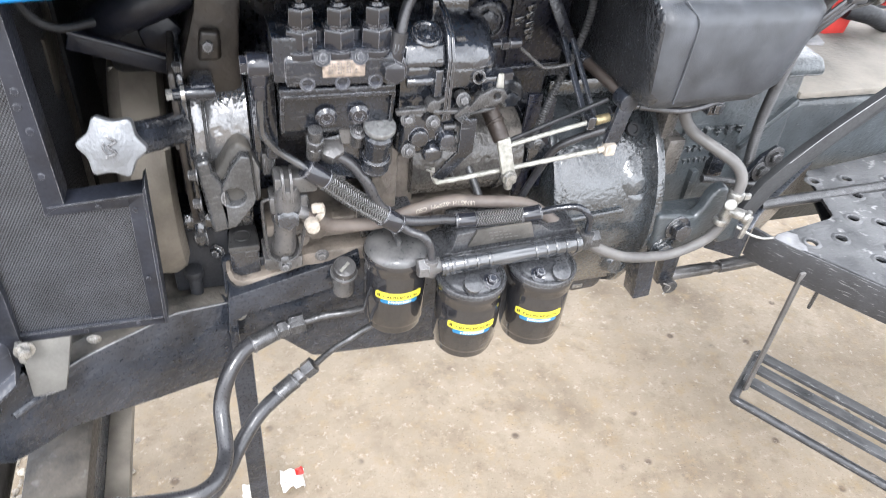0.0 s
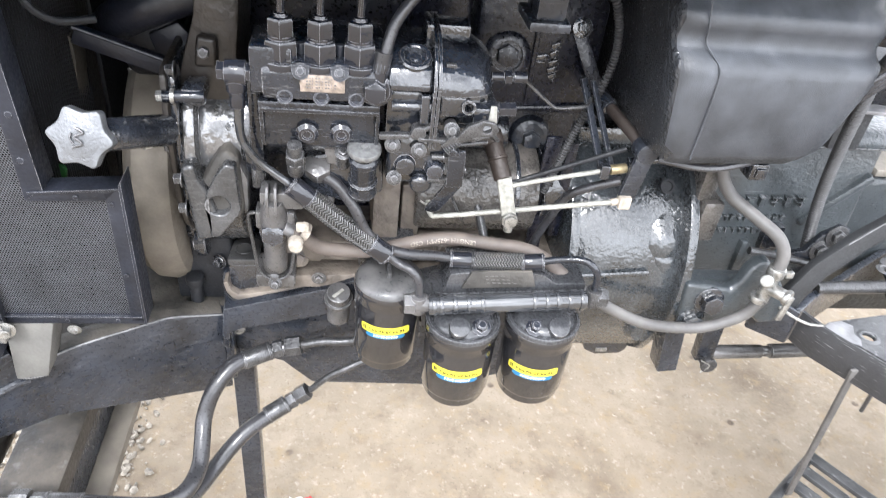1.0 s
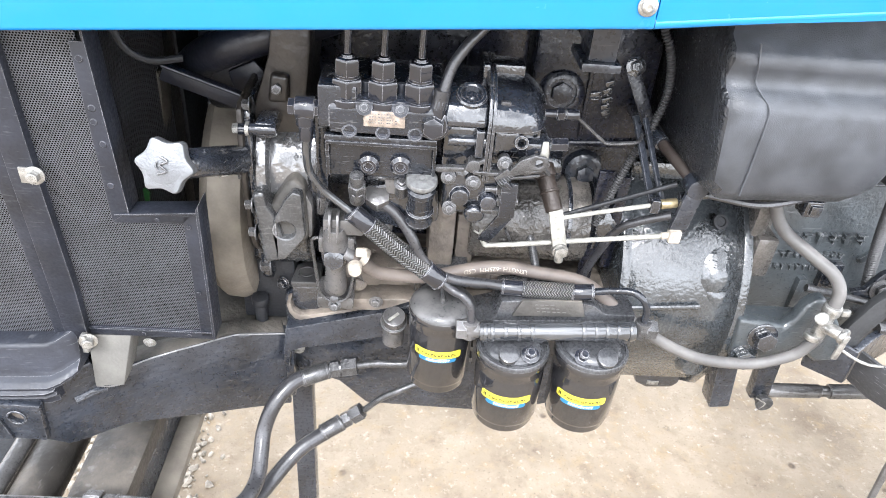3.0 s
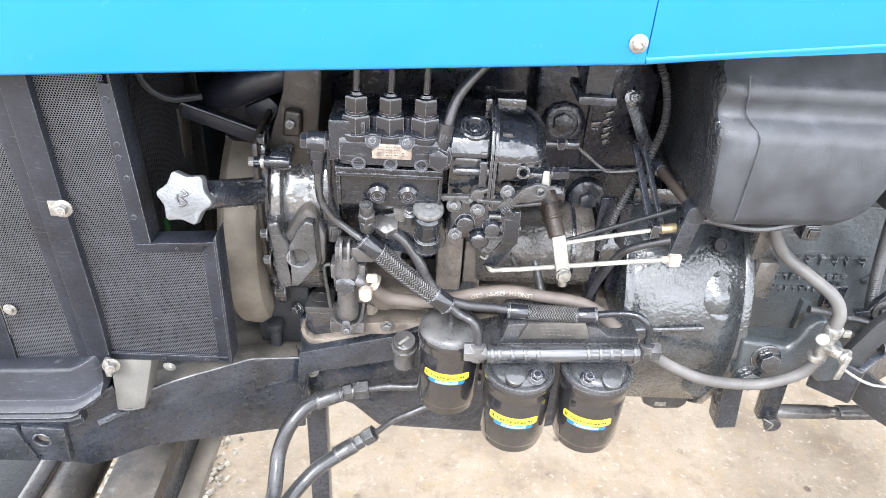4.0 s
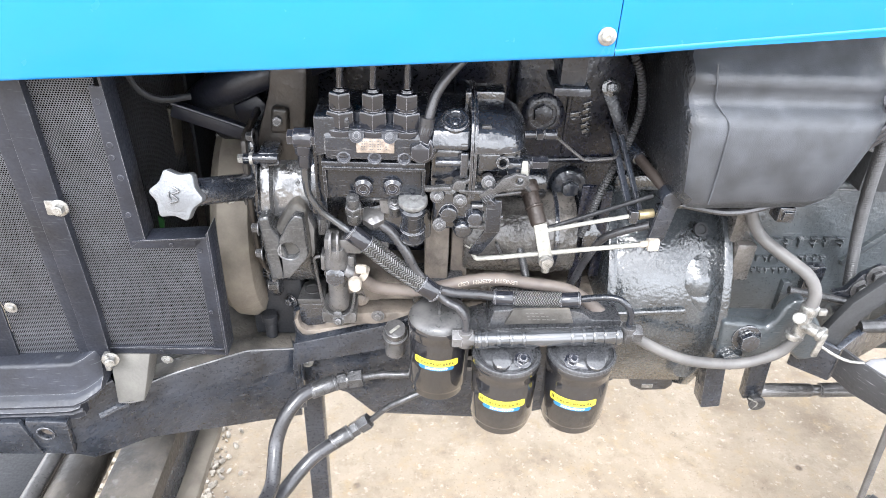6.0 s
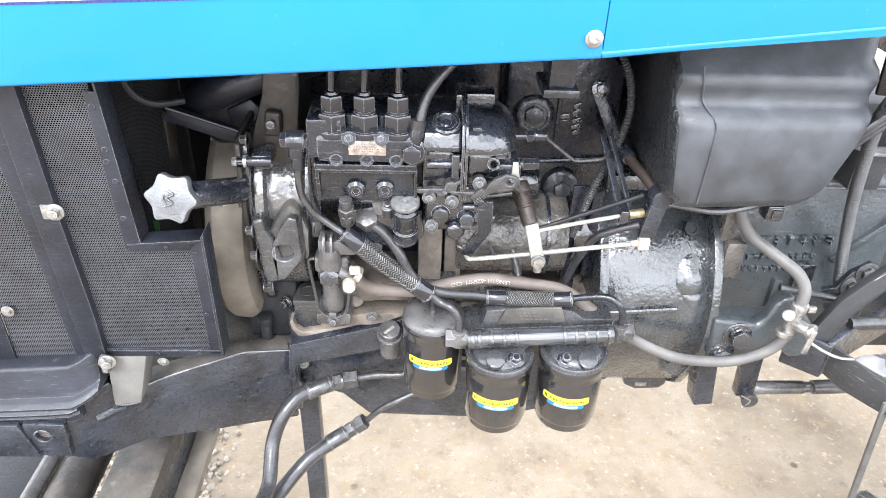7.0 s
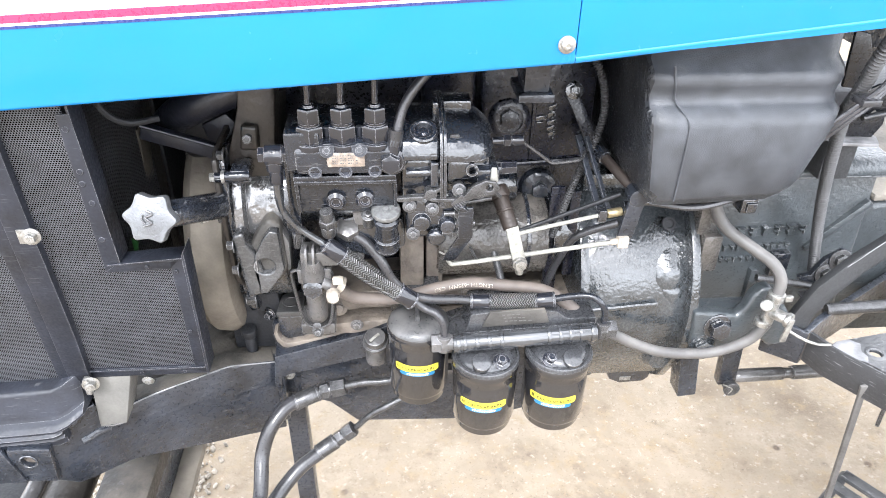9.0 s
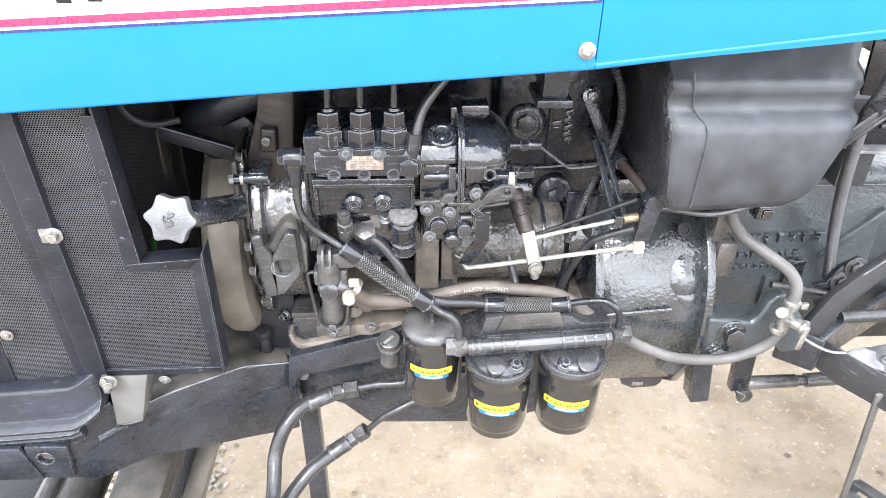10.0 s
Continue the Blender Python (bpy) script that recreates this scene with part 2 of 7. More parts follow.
DUSTY = mat("dusty_brown_casting", (0.132, 0.113, 0.096), 0.6, dust=0.18, dustcol=(0.26, 0.22, 0.178), bump=0.7, bscale=120, coat=0.2, edge=0.3, var=0.5, vscale=30)
COVER = mat("oily_grey_black_paint", (0.040, 0.041, 0.043), 0.24, bump=0.25, bscale=110, coat=0.8, edge=0.3, var=0.5, scratch=0.2)
TIMING = mat("worn_glossy_cover_paint", (0.13, 0.131, 0.135), 0.2, 0.55, dust=-0.10, bump=0.3, bscale=90, coat=1.0, var=0.5, vscale=18, edge=0.5)
FRAME = mat("dusty_black_frame_paint", (0.018, 0.021, 0.028), 0.32, var=0.5, dust=-0.02, dustcol=(0.105, 0.105, 0.105), bump=0.4, bscale=60, coat=0.5, scratch=0.14, edge=0.45, vscale=18)
RAIL = mat("satin_black_rail_paint", (0.012, 0.014, 0.021), 0.48, var=0.4, dust=-0.1, dustcol=(0.085, 0.087, 0.092), bump=0.15, bscale=90, scratch=0.12, edge=0.6)
MATTE = mat("matte_black_paint", (0.026, 0.027, 0.029), 0.62, dust=0.0, dustcol=(0.10, 0.10, 0.10), bump=0.3, bscale=160, edge=0.25)
# flat black for black parts, and for recess shade put into colour
UNDER = mat("black_and_recess_shade", (0.010, 0.011, 0.014), 0.6, dust=-0.1, bump=0.3, bscale=150)
GEARBOX = mat("grey_black_housing_paint", (0.030, 0.034, 0.038), 0.24, bump=0.34, bscale=150, coat=0.9, edge=0.35, var=0.5)
CASE = mat("grey_green_case_paint", (0.042, 0.049, 0.054), 0.36, dust=-0.02, dustcol=(0.13, 0.128, 0.12), bump=0.45, bscale=150, coat=0.5, scratch=0.2, edge=0.6)
PLASTIC = mat("grained_black_plastic", (0.048, 0.052, 0.060), 0.40, var=0.32, dust=0.02, dustcol=(0.14, 0.145, 0.155), bump=0.7, bscale=850, vscale=34)
DUSTTOP = mat("dust_caked_top", (0.15, 0.138, 0.12), 0.8, var=0.4, vscale=9, dust=0.25, dustcol=(0.27, 0.245, 0.21), bump=0.5, bscale=120)
PITTED = mat("pitted_black_plastic", (0.026, 0.028, 0.032), 0.16, var=0.4, bump=1.0, bscale=190, coat=0.6)
FILTER = mat("black_enamel", (0.013, 0.013, 0.015), 0.14, var=0.3, bump=0.03, bscale=40, coat=1.0)
FILTERHEAD = mat("dusty_black_enamel", (0.034, 0.035, 0.038), 0.28, bump=0.10, bscale=120, coat=0.7, edge=0.35, var=0.4)
MANIFOLD = mat("glossy_manifold_enamel", (0.036, 0.038, 0.042), 0.14, bump=0.04, bscale=60, coat=1.0, var=0.4)
GREYDUST = mat("grey_dusty_cap", (0.055, 0.055, 0.056), 0.35, dust=0.02, dustcol=(0.18, 0.17, 0.165), var=0.35, coat=0.4)
BLOCK = mat("dusty_grey_block", (0.115, 0.112, 0.104), 0.75, var=0.25, dust=0.02, dustcol=(0.17, 0.16, 0.145), bump=0.2, bscale=200)
LEDGE = mat("dusty_frame_top", (0.050, 0.047, 0.043), 0.6, var=0.5, vscale=20, dust=0.14, dustcol=(0.17, 0.15, 0.125), bump=0.5, bscale=130)
STARTER = mat("oily_dark_casting", (0.062, 0.058, 0.054), 0.26, dust=0.06, dustcol=(0.19, 0.165, 0.14), bump=0.5, bscale=120, coat=0.8, var=0.6, edge=0.3)
AXLE = mat("oily_axle_paint", (0.036, 0.032, 0.028), 0.45, dust=0.06, dustcol=(0.15, 0.13, 0.105), bump=0.3, bscale=90, var=0.5, vscale=14, scratch=0.15)
STEEL = mat("zinc_plated_steel", (0.31, 0.305, 0.29), 0.34, 0.75, dust=0.0, vscale=120, var=0.4, bump=0.3, bscale=400)
DARKSTEEL = mat("dull_dark_steel", (0.070, 0.070, 0.072), 0.30, 0.5, dust=0.0, dustcol=(0.14, 0.12, 0.10), vscale=90, var=0.4, bump=0.3, bscale=260, edge=0.6)
PRIMER = mat("grey_primer_cap", (0.17, 0.172, 0.172), 0.42, 0.4, vscale=200, var=0.35)
ALU = mat("cast_aluminium_knob", (0.150, 0.156, 0.165), 0.42, 0.5, bump=0.5, bscale=400, dust=0.02)
WHITEMETAL = mat("white_painted_steel", (0.26, 0.256, 0.232), 0.40, 0.1, dust=0.0, vscale=150, var=0.4)
RUST = mat("rusty_brown_steel", (0.036, 0.028, 0.024), 0.5, 0.2, dust=-0.05, dustcol=(0.10, 0.08, 0.066), bump=0.4, bscale=250)
BRASS = mat("brass", (0.30, 0.25, 0.15), 0.4, 0.7, var=0.4, vscale=150)
CONDUIT = mat("dusty_corrugated_plastic", (0.045, 0.045, 0.047), 0.45, dust=0.0, dustcol=(0.13, 0.125, 0.12))
RUBBER = mat("black_rubber_hose", (0.027, 0.027, 0.030), 0.34, coat=0.5, bump=0.12, bscale=90, var=0.4)
GREYHOSE = mat("dusty_grey_hose", (0.088, 0.085, 0.083), 0.5, dust=0.10, dustcol=(0.19, 0.18, 0.17))
BROWNHOSE = mat("dusty_brown_hose", (0.105, 0.088, 0.078), 0.6, dust=0.12, dustcol=(0.165, 0.135, 0.112))
TAN = mat("dusty_tan_drum", (0.135, 0.119, 0.098), 0.75, dust=0.12, dustcol=(0.20, 0.178, 0.147), var=0.3, bump=0.2, bscale=90)
CREAM = mat("dusty_radiator_tank", (0.07, 0.062, 0.05), 0.7, dust=0.1)
BLUE = mat("blue_hood_paint", (0.0085, 0.174, 0.445), 0.14, var=0.04, coat=0.8, vscale=3, bump=0.06, bscale=6)
WHITE = mat("white_decal", (0.8, 0.8, 0.8), 0.3, var=0.03, coat=0.3)
PAPER = mat("creased_paper", (0.50, 0.475, 0.45), 0.7, var=0.2, vscale=60)
PINK = mat("magenta_stripe", (0.70, 0.028, 0.085), 0.3, var=0.03, coat=0.3)
NAVY = mat("navy_stripe", (0.022, 0.032, 0.13), 0.3, var=0.03, coat=0.3)
INK = mat("black_decal", (0.01, 0.01, 0.012), 0.3, var=0.03)
YELLOW = mat("yellow_sticker", (0.53, 0.46, 0.04), 0.35, var=0.15, vscale=150)
STICKBLUE = mat("blue_sticker", (0.012, 0.12, 0.25), 0.35, var=0.1, vscale=150)
BEIGE = mat("beige_plastic", (0.33, 0.295, 0.25), 0.5, dust=0.02, vscale=150, var=0.4)
PLATE = mat("worn_nameplate", (0.27, 0.225, 0.19), 0.4, 0.3, dust=0.08, dustcol=(0.34, 0.30, 0.27), vscale=180, var=0.5)
GREEN = mat("green_paint", (0.012, 0.075, 0.014), 0.5)
RED = mat("red_paint", (0.48, 0.035, 0.028), 0.45, dust=0.05)
WORN = mat("worn_footplate_paint", (0.046, 0.048, 0.052), 0.46, dust=0.18, dustcol=(0.14, 0.14, 0.142), bump=0.5, bscale=150, scratch=0.8, vscale=16, var=0.4, edge=0.5)
EDGE = mat("worn_black_step_paint", (0.03, 0.031, 0.034), 0.42, dust=0.02, dustcol=(0.16, 0.16, 0.16), bump=0.4, bscale=200, scratch=0.5, edge=0.7)
BARE = mat("worn_metal_and_highlight", (0.22, 0.22, 0.23), 0.45, 0.3, dust=0.1, dustcol=(0.36, 0.36, 0.36), bump=0.3, bscale=300, var=0.4, vscale=40)
BRAID = braid_mat()
SCREEN = screen_mat()
CONCRETE = ground_mat("worn_concrete", (0.186, 0.149, 0.106), (0.238, 0.197, 0.147), (0.136, 0.102, 0.067), 0.9)
PEBBLE = mat("grey_gravel", (0.24, 0.215, 0.18), 0.85, var=0.5, vscale=40, bump=0.5, bscale=300)


# ---- mesh helpers ----
class B:
    """Gathers shaped primitives into one mesh, in metres."""

    def __init__(self):
        self.bm = bmesh.new()
        self.uv = self.bm.loops.layers.uv.new("UVMap")

    def take(self, tmp):
        me = bpy.data.meshes.new("tmp")
        tmp.to_mesh(me); tmp.free()
        self.bm.from_mesh(me)
        bpy.data.meshes.remove(me)
        return self

    def box(self, x0, x1, y0, y1, z0, z1, bev=0.002, m=None, seg=2):
        t = bmesh.new()
        bmesh.ops.create_cube(t, size=1)
        bmesh.ops.transform(t, matrix=Matrix.Translation(((x0 + x1) / 2, (y0 + y1) / 2, (z0 + z1) / 2)) @ Matrix.Diagonal((x1 - x0, y1 - y0, z1 - z0, 1)), verts=t.verts)
        if bev:
            bmesh.ops.bevel(t, geom=t.edges[:], offset=bev, segments=seg, affect="EDGES", profile=0.5)
        if m:
            bmesh.ops.transform(t, matrix=m, verts=t.verts)
        return self.take(t)

    def bar(self, p0, p1, w, h, bev=0.0015, side=(0, 0, 1)):
        """A straight bar of section w (across) by h (along side)."""
        p0, p1 = Vector(p0), Vector(p1)
        d = p1 - p0
        z = d.normalized()
        s = Vector(side); s = (s - s.dot(z) * z).normalized()
        r = s.cross(z)
        m = Matrix((( r.x, s.x, z.x, p0.x), (r.y, s.y, z.y, p0.y), (r.z, s.z, z.z, p0.z), (0, 0, 0, 1)))
        return self.box(-w / 2, w / 2, -h / 2, h / 2, 0, d.length, bev, m)

    def cyl(self, p0, p1, r, r2=None, seg=20, bev=0.0):
        p0, p1 = Vector(p0), Vector(p1)
        d = p1 - p0
        t = bmesh.new()
        bmesh.ops.create_cone(t, cap_ends=True, segments=seg, radius1=r, radius2=r if r2 is None else r2, depth=d.length)
        if bev:
            e = [e for e in t.edges if any(len(f.verts) > 4 for f in e.link_faces)]
            bmesh.ops.bevel(t, geom=e, offset=bev, segments=2, affect="EDGES", profile=0.5)
        bmesh.ops.transform(t, matrix=Matrix.Translation((p0 + p1) / 2) @ d.to_track_quat("Z", "Y").to_matrix().to_4x4(), verts=t.verts)
        return self.take(t)

    def hexa(self, p0, p1, r, bev=0.0008):
        return self.cyl(p0, p1, r, None, 6, bev)

    def lathe(self, base, axis, profile, seg=40):
        """Turned shape: profile of (radius, height) along axis from base."""
        t = bmesh.new()
        rings = []
        for r, h in profile:
            rings.append([t.verts.new((r * math.cos(math.tau * i / seg), r * math.sin(math.tau * i / seg), h)) for i in range(seg)] if r > 1e-6 else [t.verts.new((0, 0, h))])
        for a, b in zip(rings, rings[1:]):
            for i in range(seg):
                j = (i + 1) % seg
                if len(a) == 1 and len(b) > 1:
                    t.faces.new((a[0], b[j], b[i]))
                elif len(b) == 1 and len(a) > 1:
                    t.faces.new((a[i], a[j], b[0]))
                elif len(a) > 1:
                    t.faces.new((a[i], a[j], b[j], b[i]))
        bmesh.ops.recalc_face_normals(t, faces=t.faces[:])
        bmesh.ops.transform(t, matrix=Matrix.Translation(base) @ Vector(axis).to_track_quat("Z", "Y").to_matrix().to_4x4(), verts=t.verts)
        return self.take(t)

    def tube(self, pts, r, seg=12, step=0.006, ripple=0.0, pitch=0.005):
        """A hose or pipe along a smooth line through pts; ripple makes it corrugated."""
        path = smooth(pts, pitch / 8 if ripple else step)
        t = bmesh.new()
        lay = t.loops.layers.uv.new("UVMap")
        fr = frames(path)
        rings, dist, s = [], [], 0.0
        for k, (p, u, v) in enumerate(fr):
            if k:
                s += (p - fr[k - 1][0]).length
            rad = r + (ripple * math.sin(math.tau * s / pitch) if ripple else 0)
            rings.append([t.verts.new(p + rad * (math.cos(math.tau * i / seg) * u + math.sin(math.tau * i / seg) * v)) for i in range(seg)])
            dist.append(s)
        for k in range(len(rings) - 1):
            for i in range(seg):
                j = (i + 1) % seg
                f = t.faces.new((rings[k][i], rings[k][j], rings[k + 1][j], rings[k + 1][i]))
                for lp, uvc in zip(f.loops, ((i / seg, dist[k]), ((i + 1) / seg, dist[k]), ((i + 1) / seg, dist[k + 1]), (i / seg, dist[k + 1]))):
                    lp[lay].uv = uvc
        t.faces.new(rings[0][::-1]); t.faces.new(rings[-1])
        return self.take(t)

    def prism(self, pts, plane, a, b, bev=0.002, holes=(), seg=2):
        """A plate of outline pts in plane xz, yz or xy, from a to b along the third axis, with round holes (u, v, r)."""
        t = bmesh.new()
        loops = [list(pts)] + [[(u + r * math.cos(math.tau * i / 18), v + r * math.sin(math.tau * i / 18)) for i in range(18)] for u, v, r in holes]
        put = {"xz": lambda u, v, w: (u, w, v), "yz": lambda u, v, w: (w, u, v), "xy": lambda u, v, w: (u, v, w)}[plane]
        edges = []
        for lp in loops:
            vs = [t.verts.new(put(u, v, a)) for u, v in lp]
            edges += [t.edges.new((vs[i], vs[(i + 1) % len(vs)])) for i in range(len(vs))]
        if holes:
            bmesh.ops.triangle_fill(t, edges=edges, use_beauty=True)
        else:
            t.faces.new([e.verts[0] for e in edges])
        ex = bmesh.ops.extrude_face_region(t, geom=t.faces[:])
        mv = [g for g in ex["geom"] if isinstance(g, bmesh.types.BMVert)]
        bmesh.ops.translate(t, verts=mv, vec=Vector(put(0, 0, b)) - Vector(put(0, 0, a)))
        bmesh.ops.recalc_face_normals(t, faces=t.faces[:])
        if bev:
            es = [e for e in t.edges if len(e.link_faces) == 2 and e.calc_face_angle(0) > 0.6]
            bmesh.ops.bevel(t, geom=es, offset=bev, segments=seg, affect="EDGES", profile=0.5)
        return self.take(t)

    def loft(self, path, profile):
        """A profile of (y, z) offsets carried along path points."""
        t = bmesh.new()
        rings = [[t.verts.new((x, y + u, z + v)) for u, v in profile] for x, y, z in path]
        n = len(profile)
        for a, c in zip(rings, rings[1:]):
            for i in range(n):
                t.faces.new((a[i], a[(i + 1) % n], c[(i + 1) % n], c[i]))
        t.faces.new(rings[0]); t.faces.new(rings[-1][::-1])
        bmesh.ops.recalc_face_normals(t, faces=t.faces[:])
        return self.take(t)

    def wall(self, rows, thick):
        """A bent plate: rows of (x, y, top, bottom), thickened away from the viewer's side."""
        t = bmesh.new()
        cols = []
        for i, (x, y, zt, zb) in enumerate(rows):
            x0, y0 = rows[max(0, i - 1)][:2]; x1, y1 = rows[min(len(rows) - 1, i + 1)][:2]
            n = Vector((-(y1 - y0), x1 - x0, 0)).normalized() * thick
            cols.append([t.verts.new((x, y, zt)), t.verts.new((x, y, zb)), t.verts.new((x + n.x, y + n.y, zb)), t.verts.new((x + n.x, y + n.y, zt))])
        for a, b in zip(cols, cols[1:]):
            for i in range(4):
                j = (i + 1) % 4
                t.faces.new((a[i], b[i], b[j], a[j]))
        t.faces.new(cols[0]); t.faces.new(cols[-1][::-1])
        bmesh.ops.recalc_face_normals(t, faces=t.faces[:])
        es = [e for e in t.edges if len(e.link_faces) == 2 and e.calc_face_angle(0) > 0.8]
        bmesh.ops.bevel(t, geom=es, offset=min(0.0025, thick * 0.3), segments=2, affect="EDGES", profile=0.5)
        return self.take(t)

    def bolt(self, p, axis, r, h=None, washer=True):
        p, a = Vector(p), Vector(axis).normalized()
        h = h or r * 0.9
        if washer:
            self.cyl(p, p + a * r * 0.25, r * 1.6, None, 18, r * 0.08)
        self.hexa(p, p + a * h, r)
        return self.cyl(p + a * h * 0.95, p + a * h * 1.06, r * 0.62, None, 14)


def smooth(pts, step):
    """Points at about even steps on a Catmull-Rom line through pts."""
    P = [Vector(p) for p in pts]
    if len(P) == 2:
        n = max(2, int((P[1] - P[0]).length / step))
        return [P[0].lerp(P[1], i / n) for i in range(n + 1)]
    P = [2 * P[0] - P[1]] + P + [2 * P[-1] - P[-2]]
    out = []
    for i in range(1, len(P) - 2):
        a, b, c, d = P[i - 1:i + 3]
        n = max(2, int((c - b).length / step))
        for k in range(n):
            t = k / n
            out.append(0.5 * (2 * b + (c - a) * t + (2 * a - 5 * b + 4 * c - d) * t * t + (3 * b - a - 3 * c + d) * t ** 3))
    return out + [P[-2]]


def frames(path):
    """Points with two normals that do not twist along the path."""
    out, u = [], None
    for i, p in enumerate(path):
        t = (path[min(i + 1, len(path) - 1)] - path[max(i - 1, 0)]).normalized()
        if u is None:
            u = t.orthogonal().normalized()
        u = (u - u.dot(t) * t).normalized()
        out.append((p, u, t.cross(u)))
    return out


def thing(name, base, label, category, group="", kind=""):
    ob = new(name)
    ob.empty_display_size = 0.05
    ob.location = base
    return tagged(ob, label, category, group, kind)


def part(name, b, material, parent=None, label="", sharp=35):
    bm = b.bm if isinstance(b, B) else b
    me = bpy.data.meshes.new(name)
    bm.to_mesh(me); bm.free()
    me.materials.append(material)
    me.polygons.foreach_set("use_smooth", [True] * len(me.polygons))
    me.set_sharp_from_angle(angle=radians(sharp))
    ob = new(name, me)
    if parent:
        ob.parent = parent
        off = Vector() if parent.parent else Vector(parent.location)
        ob.matrix_parent_inverse = Matrix.Translation(-off)
    return tagged(ob, label)


# ---- ground ----
def build_ground():
    bm = bmesh.new()
    bmesh.ops.create_grid(bm, x_segments=120, y_segments=120, size=3)
    for v in bm.verts:
        v.co.z = 0.004 * noise.noise(v.co * 2.5) + 0.0015 * noise.noise(v.co * 11)
        v.co.y += 1.2
    rim = [e for e in bm.edges if e.is_boundary]
    ex = bmesh.ops.extrude_edge_only(bm, edges=rim)
    for g in ex["geom"]:
        if isinstance(g, bmesh.types.BMVert):
            d = g.co - Vector((0, 1.2, 0))
            g.co = Vector((0, 1.2, 0)) + d * 60
            g.co.z = 0
    part("ground", bm, CONCRETE)
    tagged(bpy.data.objects["ground"], "worn beige concrete yard floor with earthy stains", "ground", kind="structure")

    # loose gravel beside the front axle
    rnd = random.Random(4)
    t = bmesh.new()
    bmesh.ops.create_icosphere(t, subdivisions=1, radius=1)
    ico = [v.co.copy() for v in t.verts]
    tris = [[v.index for v in f.verts] for f in t.faces]
    t.free()
    verts, faces = [], []
    for n in range(5200):
        x = -0.58 - abs(rnd.gauss(0, 0.42)); y = rnd.uniform(-0.1, 1.5)
        if n > 4700:
            x, y = -0.60 + rnd.gauss(0, 0.035), rnd.uniform(0.35, 0.95)
        if n <= 4700 and x > -0.66 + 0.05 * math.sin(y * 7) and rnd.random() < 0.55:
            continue
        r = rnd.uniform(0.004, 0.012)
        m = Matrix.Translation((x, y, r * 0.35)) @ Euler([rnd.uniform(0, 6) for _ in range(3)]).to_matrix().to_4x4() @ Matrix.Diagonal((r, r * rnd.uniform(0.6, 1), r * rnd.uniform(0.45, 0.8), 1))
        k = len(verts)
        verts += [m @ (v * rnd.uniform(0.8, 1.15)) for v in ico]
        faces += [[i + k for i in f] for f in tris]
    me = bpy.data.meshes.new("gravel_tmp")
    me.from_pydata(verts, [], faces)
    b = bmesh.new(); b.from_mesh(me)
    bpy.data.meshes.remove(me)
    ob = part("gravel", b, PEBBLE, sharp=20)
    tagged(ob, "loose grey gravel lying on the concrete edge", "gravel", kind="stuff")


build_ground()


